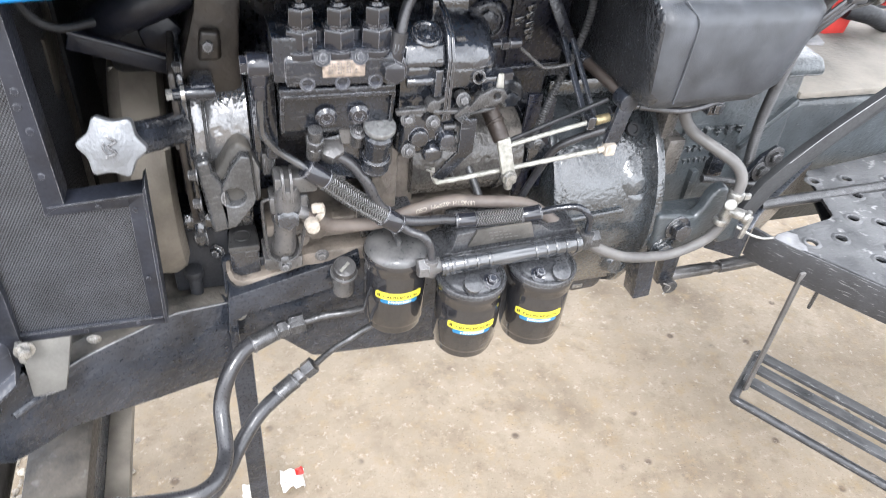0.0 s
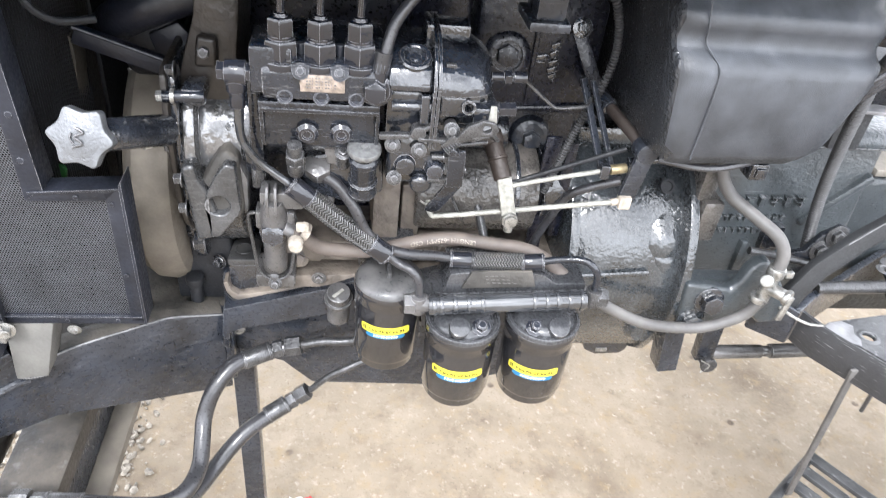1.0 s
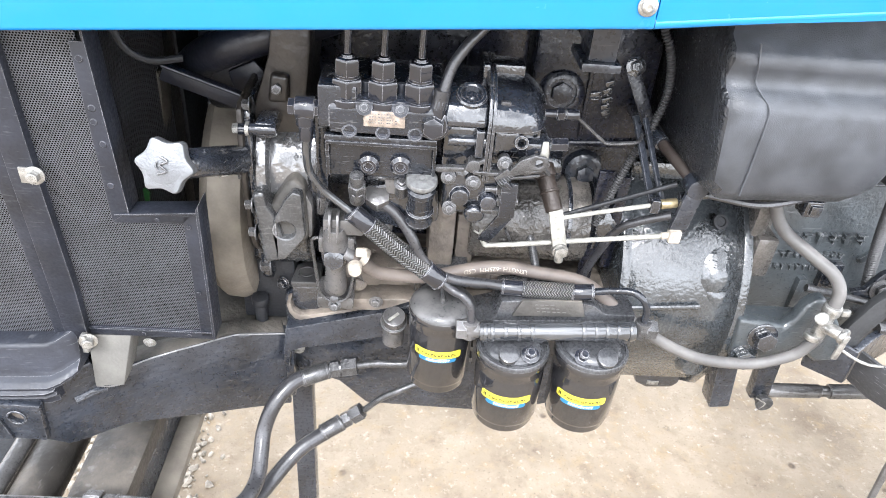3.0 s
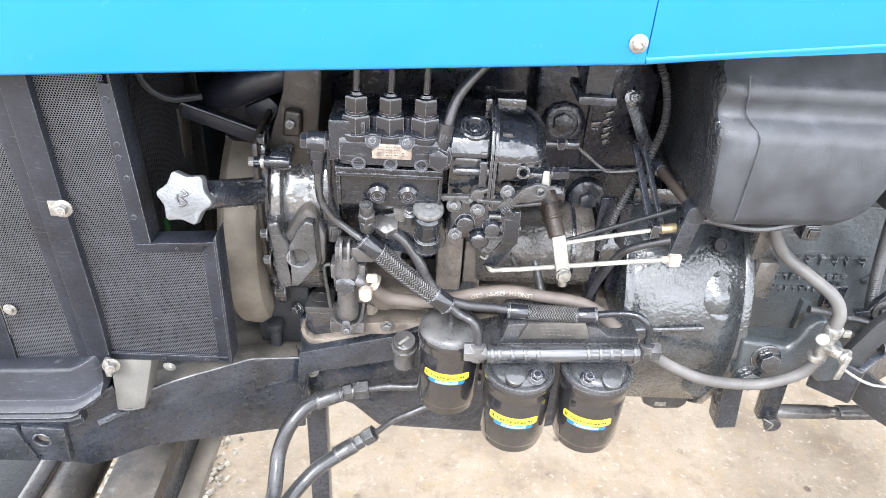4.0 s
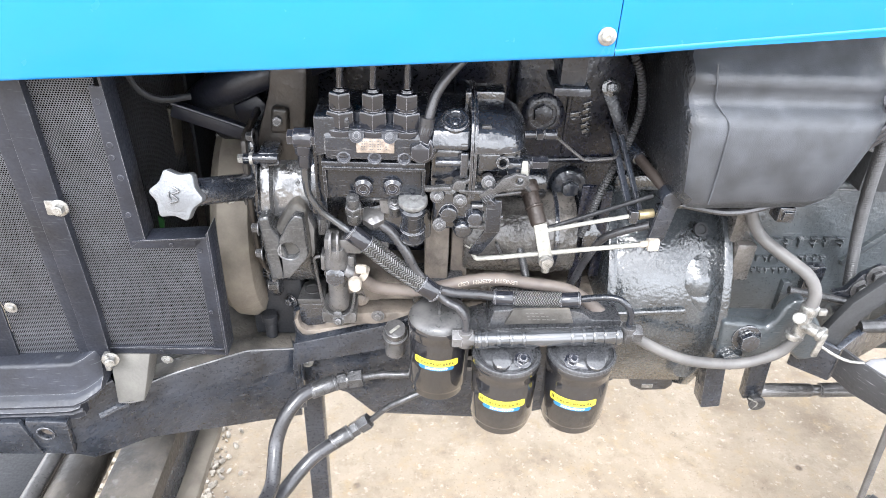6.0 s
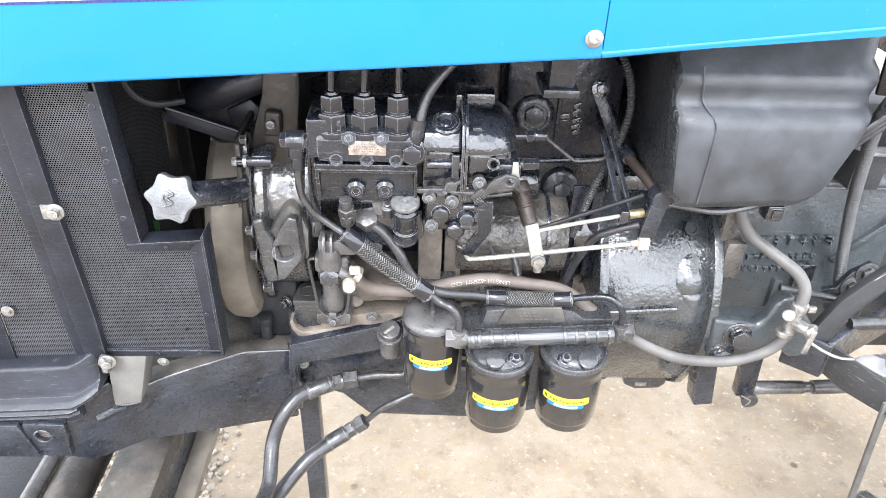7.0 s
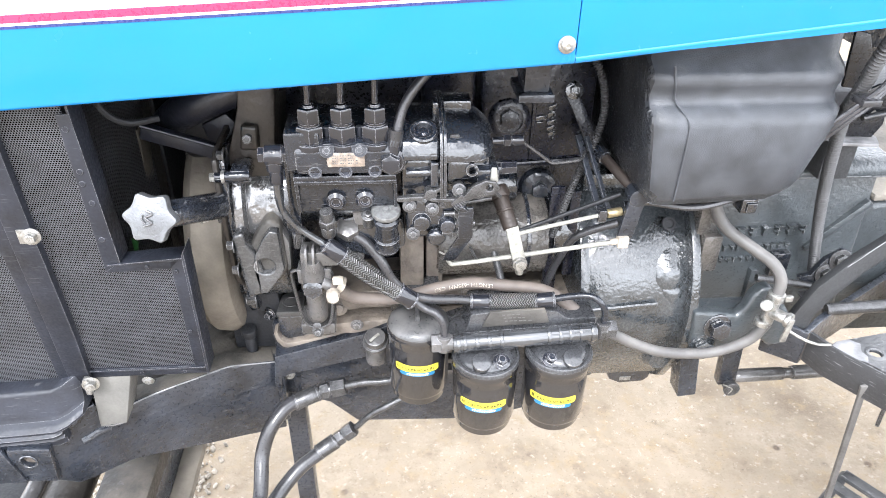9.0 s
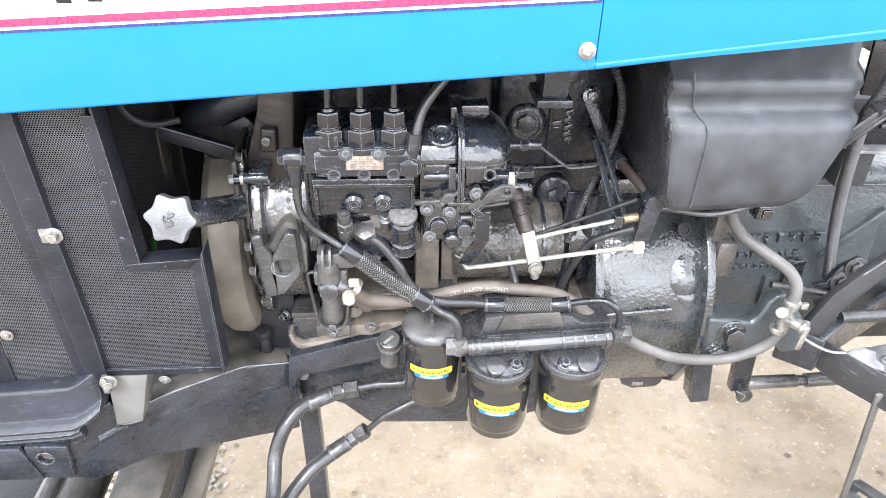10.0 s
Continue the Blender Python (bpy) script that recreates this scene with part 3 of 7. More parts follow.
# ---- hood ----
def build_hood():
    y = -0.06
    h = thing("hood", (-0.4, y, 1.22), "glossy sky-blue tractor hood with white and magenta stripes", "hood")
    def low(x):
        return 1.2548 + 0.071 * x + 0.04 * max(0.0, x) ** 2
    def pin(x):
        return 1.3174 + 0.051 * x
    def sheet(b, x0, x1, z0, z1, ya, yb, n=12, bev=0.0012):
        pts = [(x0 + (x1 - x0) * i / n, z0(x0 + (x1 - x0) * i / n)) for i in range(n + 1)] + [(x1 - (x1 - x0) * i / n, z1(x1 - (x1 - x0) * i / n)) for i in range(n + 1)]
        return b.prism(pts, "xz", ya, yb, bev)
    part("side_panel", sheet(B(), -1.0, 0.1134, low, lambda x: 1.62, y, y + 0.004), BLUE, h)
    part("rear_panel", sheet(B(), 0.1140, 1.0, low, lambda x: 1.62, y + 0.0006, y + 0.0046), BLUE, h)
    # rolled lower lip and inner return
    lip = B()
    for x0, x1 in ((-1.0, 0.1133), (0.1141, 1.0)):
        lip.tube([(x0, y + 0.0055, low(x0) + 0.001), (x1, y + 0.0055, low(x1) + 0.001)], 0.0055, 12, 0.1)
        sheet(lip, x0, x1, lambda x: low(x) - 0.001, lambda x: low(x) + 0.003, y + 0.006, y + 0.03, bev=0.0005)
    part("rolled_edge", lip, BLUE, h)
    d = y - 0.0006
    part("pinstripe", sheet(B(), -1.0, 0.112, pin, lambda x: pin(x) + 0.0025, d, y - 0.0001, bev=0), NAVY, h, "thin navy pinstripe")
    part("white_band", sheet(B(), -1.0, 0.112, lambda x: pin(x) + 0.0026, lambda x: 1.60, d, y - 0.0001, bev=0), WHITE, h, "white band")
    part("stripe", sheet(B(), -1.0, 0.112, lambda x: pin(x) + 0.0052, lambda x: pin(x) + 0.0122, d - 0.0004, d - 0.0001, bev=0), PINK, h, "magenta stripe")
    for x0, x1 in ((-0.368, -0.355), (-0.341, -0.329), (-0.313, -0.288), (-0.272, -0.259)):
        mk = B().box(x0, x1, d - 0.0006, d - 0.0002, pin(x0) + 0.0235, pin(x0) + 0.06, 0)
        part("block_mark", mk, INK, h, "plain black block mark")
    part("top_panel", B().prism([(-0.0575, 1.612), (-0.02, 1.66), (0.3, 1.69), (0.62, 1.66), (0.66, 1.612), (0.655, 1.61), (0.62, 1.65), (0.3, 1.68), (-0.02, 1.65), (-0.052, 1.61)], "yz", -1.0, 1.0, 0), BLUE, h)
    part("far_panel", B().box(-1.0, 1.0, 0.655, 0.659, 1.25, 1.612, 0.001), BLUE, h)
    part("nose_panel", B().box(-1.004, -1.0, -0.055, 0.655, 0.95, 1.62, 0.001), BLUE, h)
    # added dark panel: covers the sky gap behind the tank, which lies in shadow
    part("sky_gap_panel", B().box(0.720, 0.724, 0.10, 0.655, 1.125, 1.62, 0.001), FRAME, h)
    wash = part("washer", B().lathe((0.104, y - 0.0002, 1.279), (0, -1, 0), [(0, 0), (0.0085, 0), (0.0085, 0.0012), (0.007, 0.002), (0, 0.002)]), STEEL, h)
    part("screw", B().lathe((0.104, y - 0.002, 1.279), (0, -1, 0), [(0.0056, 0), (0.0056, 0.0016), (0.0045, 0.003), (0.0026, 0.0038), (0.0024, 0.0024), (0, 0.0024)]), STEEL, wash, "domed screw with a socket")


build_hood()


# ---- radiator screens ----
def plane_y(z):
    return 0.015 - (z - 0.82) * 0.115


def tilt(b):
    for v in b.bm.verts:
        v.co.y += plane_y(v.co.z)
    return b


def build_screens():
    s = thing("radiator_screen", (-0.38, 0.02, 0.82), "black-framed perforated steel screen with a stepped edge, bolted", "screen")
    outer = [(-0.470, 0.824), (-0.318, 0.824), (-0.309, 1.018), (-0.393, 1.010), (-0.381, 1.32), (-0.462, 1.32)]
    part("mesh_sheet", tilt(B().prism(outer, "xz", 0.003, 0.0045, 0)), SCREEN, s, "perforated steel sheet")
    f = B().box(-0.468, -0.314, -0.001, 0.010, 0.8185, 0.8325, 0.0015)
    f.box(-0.466, -0.318, -0.003, 0.0, 0.8300, 0.8325, 0.0006)
    part("bottom_rail", tilt(f), RAIL, s)
    f = B().prism([(-0.331, 0.824), (-0.316, 0.822), (-0.3085, 1.020), (-0.3235, 1.014)], "xz", -0.001, 0.001, 0.0008)
    f.prism([(-0.317, 0.820), (-0.3135, 0.820), (-0.3045, 1.030), (-0.308, 1.024)], "xz", -0.003, 0.030, 0.0010)
    part("side_rail", tilt(f), RAIL, s)
    f = B().prism([(-0.398, 1.0), (-0.324, 1.003), (-0.309, 1.0185), (-0.394, 1.0125)], "xz", -0.001, 0.001, 0.0008)
    f.prism([(-0.394, 1.0105), (-0.307, 1.018), (-0.306, 1.0205), (-0.394, 1.013)], "xz", -0.003, 0.024, 0.0006)
    part("step_rail", tilt(f), RAIL, s)
    f = B().prism([(-0.3985, 1.001), (-0.379, 1.016), (-0.3768, 1.206), (-0.3905, 1.206)], "xz", -0.0015, 0.0012, 0.0008)
    f.prism([(-0.381, 1.014), (-0.3785, 1.014), (-0.3755, 1.32), (-0.378, 1.32)], "xz", -0.001, 0.030, 0.0006)
    part("upper_rail", tilt(f), RAIL, s)
    for z0, x in ((0.8255, -0.40), (0.8255, -0.345), (0.9, -0.3225), (1.0, -0.3185), (1.008, -0.35)):
        part("rivet", B().cyl((x, plane_y(z0) - 0.0015, z0), (x, plane_y(z0) - 0.003, z0), 0.0026, None, 10, 0.0005), RAIL, s)
    for z0, x in ((1.19, -0.385), (1.14, -0.386), (1.125, -0.388), (1.10, -0.385), (1.05, -0.389)):
        part("weld_spot", B().lathe((x, plane_y(z0) - 0.0015, z0), (0, -1, 0), [(0.004, 0), (0.003, 0.0009), (0, 0.0012)], 12), RAIL, s)
    part("bottom_bolt", B().bolt((-0.395, 0.012, 0.812), (0, -1, -0.2), 0.005), STEEL, s, "zinc bolt")

    s = thing("front_screen", (-0.53, 0.02, 0.8), "perforated steel front screen in a black angle frame", "screen")
    part("mesh_sheet", tilt(B().prism([(-0.590, 0.800), (-0.500, 0.800), (-0.490, 1.32), (-0.64, 1.32), (-0.585, 0.98), (-0.580, 0.90)], "xz", 0.0, 0.0015, 0)), SCREEN, s, "perforated steel sheet")
    f = B().prism([(-0.507, 0.795), (-0.488, 0.795), (-0.470, 1.32), (-0.4945, 1.32)], "xz", -0.0055, 0.008, 0.001)
    part("light_rail", tilt(f), RAIL, s)
    f = B().prism([(-0.4935, 0.795), (-0.468, 0.795), (-0.461, 0.90), (-0.457, 1.055), (-0.451, 1.21), (-0.450, 1.32), (-0.4735, 1.32), (-0.485, 1.055)], "xz", -0.008, 0.012, 0.0015)
    part("post", tilt(f), RAIL, s)
    f = B().prism([(-0.62, 0.790), (-0.505, 0.792), (-0.505, 0.802), (-0.62, 0.800)], "xz", -0.005, 0.006, 0.001)
    part("bottom_rail", tilt(f), RAIL, s)
    f = B().prism([(-0.75, 0.79), (-0.590, 0.795), (-0.580, 0.90), (-0.585, 0.98), (-0.63, 1.2), (-0.75, 1.2)], "xz", -0.004, 0.0, 0.001)
    part("side_plate", tilt(f), RAIL, s)
    part("bolt", B().bolt((-0.4570, plane_y(1.063) - 0.010, 1.063), (0.1, -1, 0.1), 0.0062, 0.010).box(-0.472, -0.459, plane_y(1.063) - 0.011, plane_y(1.063) - 0.006, 1.0535, 1.0715, 0.001), STEEL, s, "zinc bolt with a square washer")
    part("bolt", B().bolt((-0.462, -0.002, 0.823), (0.25, -1, 0.1), 0.0068, 0.010).box(-0.470, -0.463, -0.006, 0.004, 0.806, 0.832, 0.001), STEEL, s, "zinc bolt with a bent tab")
    part("screw", B().bolt((-0.566, 0.0, 0.905), (0, -1, 0), 0.005), STEEL, s, "zinc bolt")

    # mount block under the screens
    k = thing("mount_block", (-0.45, 0.03, 0.73), "dusty grey rubber block under the screen post", "mount")
    b = B().prism([(-0.472, 0.816), (-0.418, 0.818), (-0.442, 0.7300), (-0.480, 0.7245)], "xz", 0.016, 0.058, 0.002, (), 2)
    part("block", b, BLOCK, k)
    part("bead", B().tube([(-0.479, 0.018, 0.7245), (-0.462, 0.016, 0.7262), (-0.443, 0.018, 0.7300)], 0.0012, 8, 0.004, 0.0004, 0.0033), GREYHOSE, k)

    # radiator core behind
    r = thing("radiator", (-0.44, 0.3, 0.8), "black finned radiator with a dusty cream side tank", "radiator")
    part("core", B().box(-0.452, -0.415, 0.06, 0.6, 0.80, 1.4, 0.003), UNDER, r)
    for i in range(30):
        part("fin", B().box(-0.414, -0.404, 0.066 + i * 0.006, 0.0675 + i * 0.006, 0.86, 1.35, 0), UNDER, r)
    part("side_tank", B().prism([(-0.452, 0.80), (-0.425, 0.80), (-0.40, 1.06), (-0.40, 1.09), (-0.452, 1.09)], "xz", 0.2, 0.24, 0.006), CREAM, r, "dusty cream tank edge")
    # added black panels that darken the gap between radiator and drum
    part("gap_backing", B().box(-0.402, -0.20, 0.44, 0.45, 0.70, 1.45, 0.002).box(-0.402, -0.396, 0.27, 0.45, 0.70, 1.45, 0.002), UNDER, r)
    part("clip", B().prism([(-0.4143, 0.9545), (-0.4023, 0.9535), (-0.3983, 0.9725), (-0.4033, 0.9805), (-0.4113, 0.9765)], "xz", 0.10, 0.106, 0.002), GREEN, r, "small green painted clip")


build_screens()


# ---- front support frame ----
def build_frame():
    f = thing("chassis_nose", (-0.4, 0.1, 0.6), "dusty black cast front support frame of the tractor", "frame")
    rows = [(-0.95, -0.036, 0.748, 0.69), (-0.60, -0.030, 0.750, 0.679), (-0.53, -0.028, 0.750, 0.668), (-0.515, -0.018, 0.748, 0.650), (-0.500, -0.002, 0.764, 0.642), (-0.478, 0.017, 0.768, 0.638), (-0.472, 0.022, 0.742, 0.637), (-0.457, 0.035, 0.735, 0.633), (-0.414, 0.058, 0.741, 0.620), (-0.36, 0.079, 0.7475, 0.610), (-0.315, 0.096, 0.7525, 0.604), (-0.286, 0.106, 0.747, 0.600), (-0.246, 0.118, 0.740, 0.597)]
    part("side_plate", B().wall(rows, 0.022), FRAME, f)
    ledge = [(-0.47, 0.045), (-0.447, 0.052), (-0.315, 0.110), (-0.243, 0.135), (-0.243, 0.26), (-0.47, 0.26)]
    part("top_ledge", B().prism(ledge, "xy", 0.718, 0.7385, 0.002), LEDGE, f, "ledge covered in grey-brown dust")
    dust = [(-0.444, 0.0485, 0.7392, 0.733), (-0.414, 0.0605, 0.7426, 0.735), (-0.36, 0.0815, 0.7491, 0.742), (-0.315, 0.0985, 0.7541, 0.747), (-0.286, 0.1085, 0.7486, 0.742), (-0.250, 0.120, 0.7416, 0.735)]
    part("dust_layer", B().wall(dust, 0.030), LEDGE, f, "dust lying along the top edge")
    # pale thin tube painted in as the bright highlight of the top edge
    part("edge_highlight", B().tube([(-0.450, 0.0395, 0.7360), (-0.414, 0.0585, 0.7412), (-0.36, 0.0795, 0.7477), (-0.315, 0.0965, 0.7527), (-0.286, 0.1065, 0.7472), (-0.248, 0.118, 0.7402)], 0.0011, 6, 0.004), BARE, f, "pale line drawn as the top edge highlight")
    # front rail: sloping channel with a rolled lip that sweeps up to the post
    lip = [(0.022, 0.8185), (-0.006, 0.8185), (-0.0095, 0.8165), (-0.0110, 0.8135), (-0.0150, 0.7790), (-0.0175, 0.7735), (-0.023, 0.7705), (-0.0275, 0.7680), (-0.0305, 0.7645), (-0.0305, 0.7610), (-0.026, 0.7590), (0.022, 0.7590)]
    part("front_rail", B().loft([(-0.95, 0.0, -0.018), (-0.64, 0.0, -0.006), (-0.54, 0.0, 0.0), (-0.512, 0.0005, 0.002), (-0.498, 0.005, 0.007), (-0.485, 0.014, 0.013), (-0.480, 0.019, 0.016)], lip), RAIL, f)
    step = [(0.015, 0.762), (-0.028, 0.762), (-0.034, 0.7575), (-0.033, 0.7535), (-0.029, 0.7515), (-0.031, 0.748), (-0.030, 0.7455), (-0.026, 0.744), (-0.026, 0.735), (0.015, 0.735)]
    part("lower_lip", B().loft([(-0.95, 0.0, -0.018), (-0.64, 0.0, -0.006), (-0.54, 0.0, 0.0), (-0.516, 0.001, 0.0015), (-0.506, 0.006, 0.003)], step), RAIL, f)
    part("face_plate", B().prism([(-0.95, 0.742), (-0.583, 0.745), (-0.566, 0.684), (-0.95, 0.688)], "xz", -0.042, -0.034, 0.002), FRAME, f)
    b = B().prism([(-0.5835, 0.683), (-0.528, 0.679), (-0.524, 0.742), (-0.579, 0.744)], "xz", -0.038, -0.026, 0.003, [(-0.556, 0.7215, 0.0095)])
    b.lathe((-0.556, -0.0385, 0.7215), (0, -1, 0), [(0.0095, 0), (0.0120, 0), (0.0112, 0.0008), (0.0100, 0.0008), (0.0095, 0.0003)])
    part("tow_lug", b, FRAME, f)
    part("lug_bore", B().cyl((-0.556, -0.031, 0.7215), (-0.556, -0.026, 0.7215), 0.0096), DUSTY, f)
    part("weld_bead", B().tube([(-0.5002, -0.0017, 0.7174), (-0.492, 0.0054, 0.718), (-0.4812, 0.0146, 0.7186), (-0.4709, 0.0235, 0.7153)], 0.0055, 10, 0.003), FRAME, f)
    part("end_rib", B().box(-0.250, -0.238, 0.112, 0.13, 0.62, 0.735, 0.002), FRAME, f)
    # engine bearer with its arch
    pts = [(-0.252, 0.700), (-0.245, 0.767), (-0.1845, 0.784), (-0.1056, 0.806), (-0.070, 0.822), (-0.066, 0.79), (-0.087, 0.770), (-0.1075, 0.760), (-0.1767, 0.742), (-0.222, 0.732), (-0.2387, 0.724), (-0.242, 0.693)]
    part("bearer", B().prism(pts, "xz", 0.098, 0.2, 0.003), FRAME, f)
    # added plate that blocks the bright yard in the gap behind the rails
    part("closing_plate", B().box(-0.95, -0.46, 0.035, 0.045, 0.66, 0.83, 0.002), FRAME, f)
    b = B().prism([(-0.26, 0.735), (-0.243, 0.735), (-0.243, 0.60), (-0.27, 0.60)], "xz", 0.13, 0.2, 0.003)
    part("end_plate", b, FRAME, f)
    b = B().cyl((-0.094, 0.082, 0.768), (-0.094, 0.082, 0.800), 0.0150, None, 20, 0.002).cyl((-0.094, 0.082, 0.800), (-0.094, 0.080, 0.806), 0.0185, None, 20, 0.001)
    b.cyl((-0.094, 0.080, 0.806), (-0.094, 0.074, 0.820), 0.0160, 0.0152, 26, 0.0025)
    part("bearer_bolt", b, GRIMY, f)
    part("bolt_mark", B().bar((-0.101, 0.066, 0.8185), (-0.088, 0.077, 0.8225), 0.0045, 0.0016, 0.0004), WHITEMETAL, f, "white paint mark")
    part("plug", B().bolt((-0.232, 0.135, 0.70), (0.6, -1, 0.2), 0.0065), STEEL, f, "zinc bolt end")
    return f


build_frame()


def build_sump():
    s = thing("oil_sump", (0.0, 0.2, 0.58), "black grimy engine oil sump between the frame rails", "sump")
    pts = [(-0.25, 0.80), (-0.25, 0.66), (-0.175, 0.630), (-0.132, 0.584), (0.08, 0.575), (0.16, 0.60), (0.21, 0.655), (0.26, 0.665), (0.26, 0.80)]
    pan = part("pan", B().prism(pts, "xz", 0.135, 0.42, 0.006), FRAME, s)
    part("rim", B().prism([(-0.190, 0.80), (0.26, 0.80), (0.26, 0.84), (-0.190, 0.818)], "xz", 0.106, 0.45, 0.003), DUSTY, s, "brown dusty flange")
    for k in range(5):
        part("rib", B().box(0.0 + 0.002 * k, 0.024, 0.118, 0.14, 0.70 + 0.022 * k, 0.708 + 0.022 * k, 0.001), GRIMY, pan)
    for x in (-0.12, -0.04, 0.03, 0.12, 0.19):
        part("flange_bolt", B().bolt((x, 0.10, 0.822), (0, -1, 0), 0.006), GRIMY, s)


build_sump()


def build_stand():
    p = thing("support_post", (-0.24, 0.19, 0), "dark steel post standing on the concrete floor", "post")
    part("post", B().box(-0.257, -0.223, 0.175, 0.205, 0.0, 0.66, 0.003), FRAME, p)
    # litter
    l = thing("litter", (-0.16, 0.27, 0), "crumpled white and red paper scrap on the floor", "litter")
    t = bmesh.new()
    bmesh.ops.create_grid(t, x_segments=7, y_segments=7, size=0.025)
    for v in t.verts:
        p = v.co.copy()
        v.co.x += 0.012 * noise.noise(p * 55 + Vector((3, 0, 0)))
        v.co.y += 0.012 * noise.noise(p * 55 + Vector((0, 7, 0)))
        v.co += Vector((-0.165, 0.29, 0.016 + 0.022 * noise.noise(p * 70)))
    bmesh.ops.solidify(t, geom=t.faces[:], thickness=0.0006)
    part("paper", t, PAPER, l)
    t = bmesh.new()
    bmesh.ops.create_grid(t, x_segments=4, y_segments=4, size=0.009)
    for v in t.verts:
        v.co += Vector((-0.152, 0.298, 0.030 + 0.012 * noise.noise(v.co * 120)))
    bmesh.ops.solidify(t, geom=t.faces[:], thickness=0.0006)
    part("print", t, RED, l)
    l = thing("litter", (-0.275, 0.27, 0), "torn white paper strip on the floor by the post", "litter")
    t = bmesh.new()
    bmesh.ops.create_grid(t, x_segments=5, y_segments=9, size=0.5)
    for v in t.verts:
        p = v.co.copy()
        v.co = Vector((-0.268 + p.x * 0.020 + 0.004 * noise.noise(p * 4), 0.280 + p.y * 0.055, 0.008 + 0.010 * noise.noise(p * 3 + Vector((5, 0, 0)))))
    bmesh.ops.solidify(t, geom=t.faces[:], thickness=0.0006)
    part("paper", t, PAPER, l)


build_stand()


def build_axle():
    a = thing("front_axle", (-0.5, 0.2, 0.45), "dark dusty front axle beam reaching out under the frame", "axle")
    part("beam", B().box(-0.535, -0.452, -0.42, 0.6, 0.43, 0.56, 0.008), AXLE, a)
    part("flange", B().box(-0.452, -0.418, -0.42, 0.6, 0.455, 0.475, 0.002), TAN, a, "dusty brown lower flange")
    part("flange_edge", B().box(-0.4565, -0.4515, -0.42, 0.6, 0.475, 0.53, 0.001), FRAME, a)
    part("pivot_block", B().box(-0.52, -0.43, 0.16, 0.36, 0.55, 0.62, 0.008), UNDER, a)
    c = thing("steering_cylinder", (-0.6, 0.1, 0.5), "dark dusty hydraulic steering cylinder along the axle", "cylinder")
    part("barrel", B().cyl((-0.61, -0.42, 0.50), (-0.585, 0.30, 0.54), 0.034, None, 28, 0.004), AXLE, c)
    part("rod", B().cyl((-0.665, -0.42, 0.52), (-0.625, 0.30, 0.56), 0.013, None, 16, 0.002), GRIMY, c)
    t = thing("axle_brace", (-0.72, 0.1, 0.45), "black steel brace under the front frame", "brace")
    part("brace", B().box(-0.78, -0.68, -0.42, 0.3, 0.42, 0.50, 0.006), UNDER, t)


build_axle()


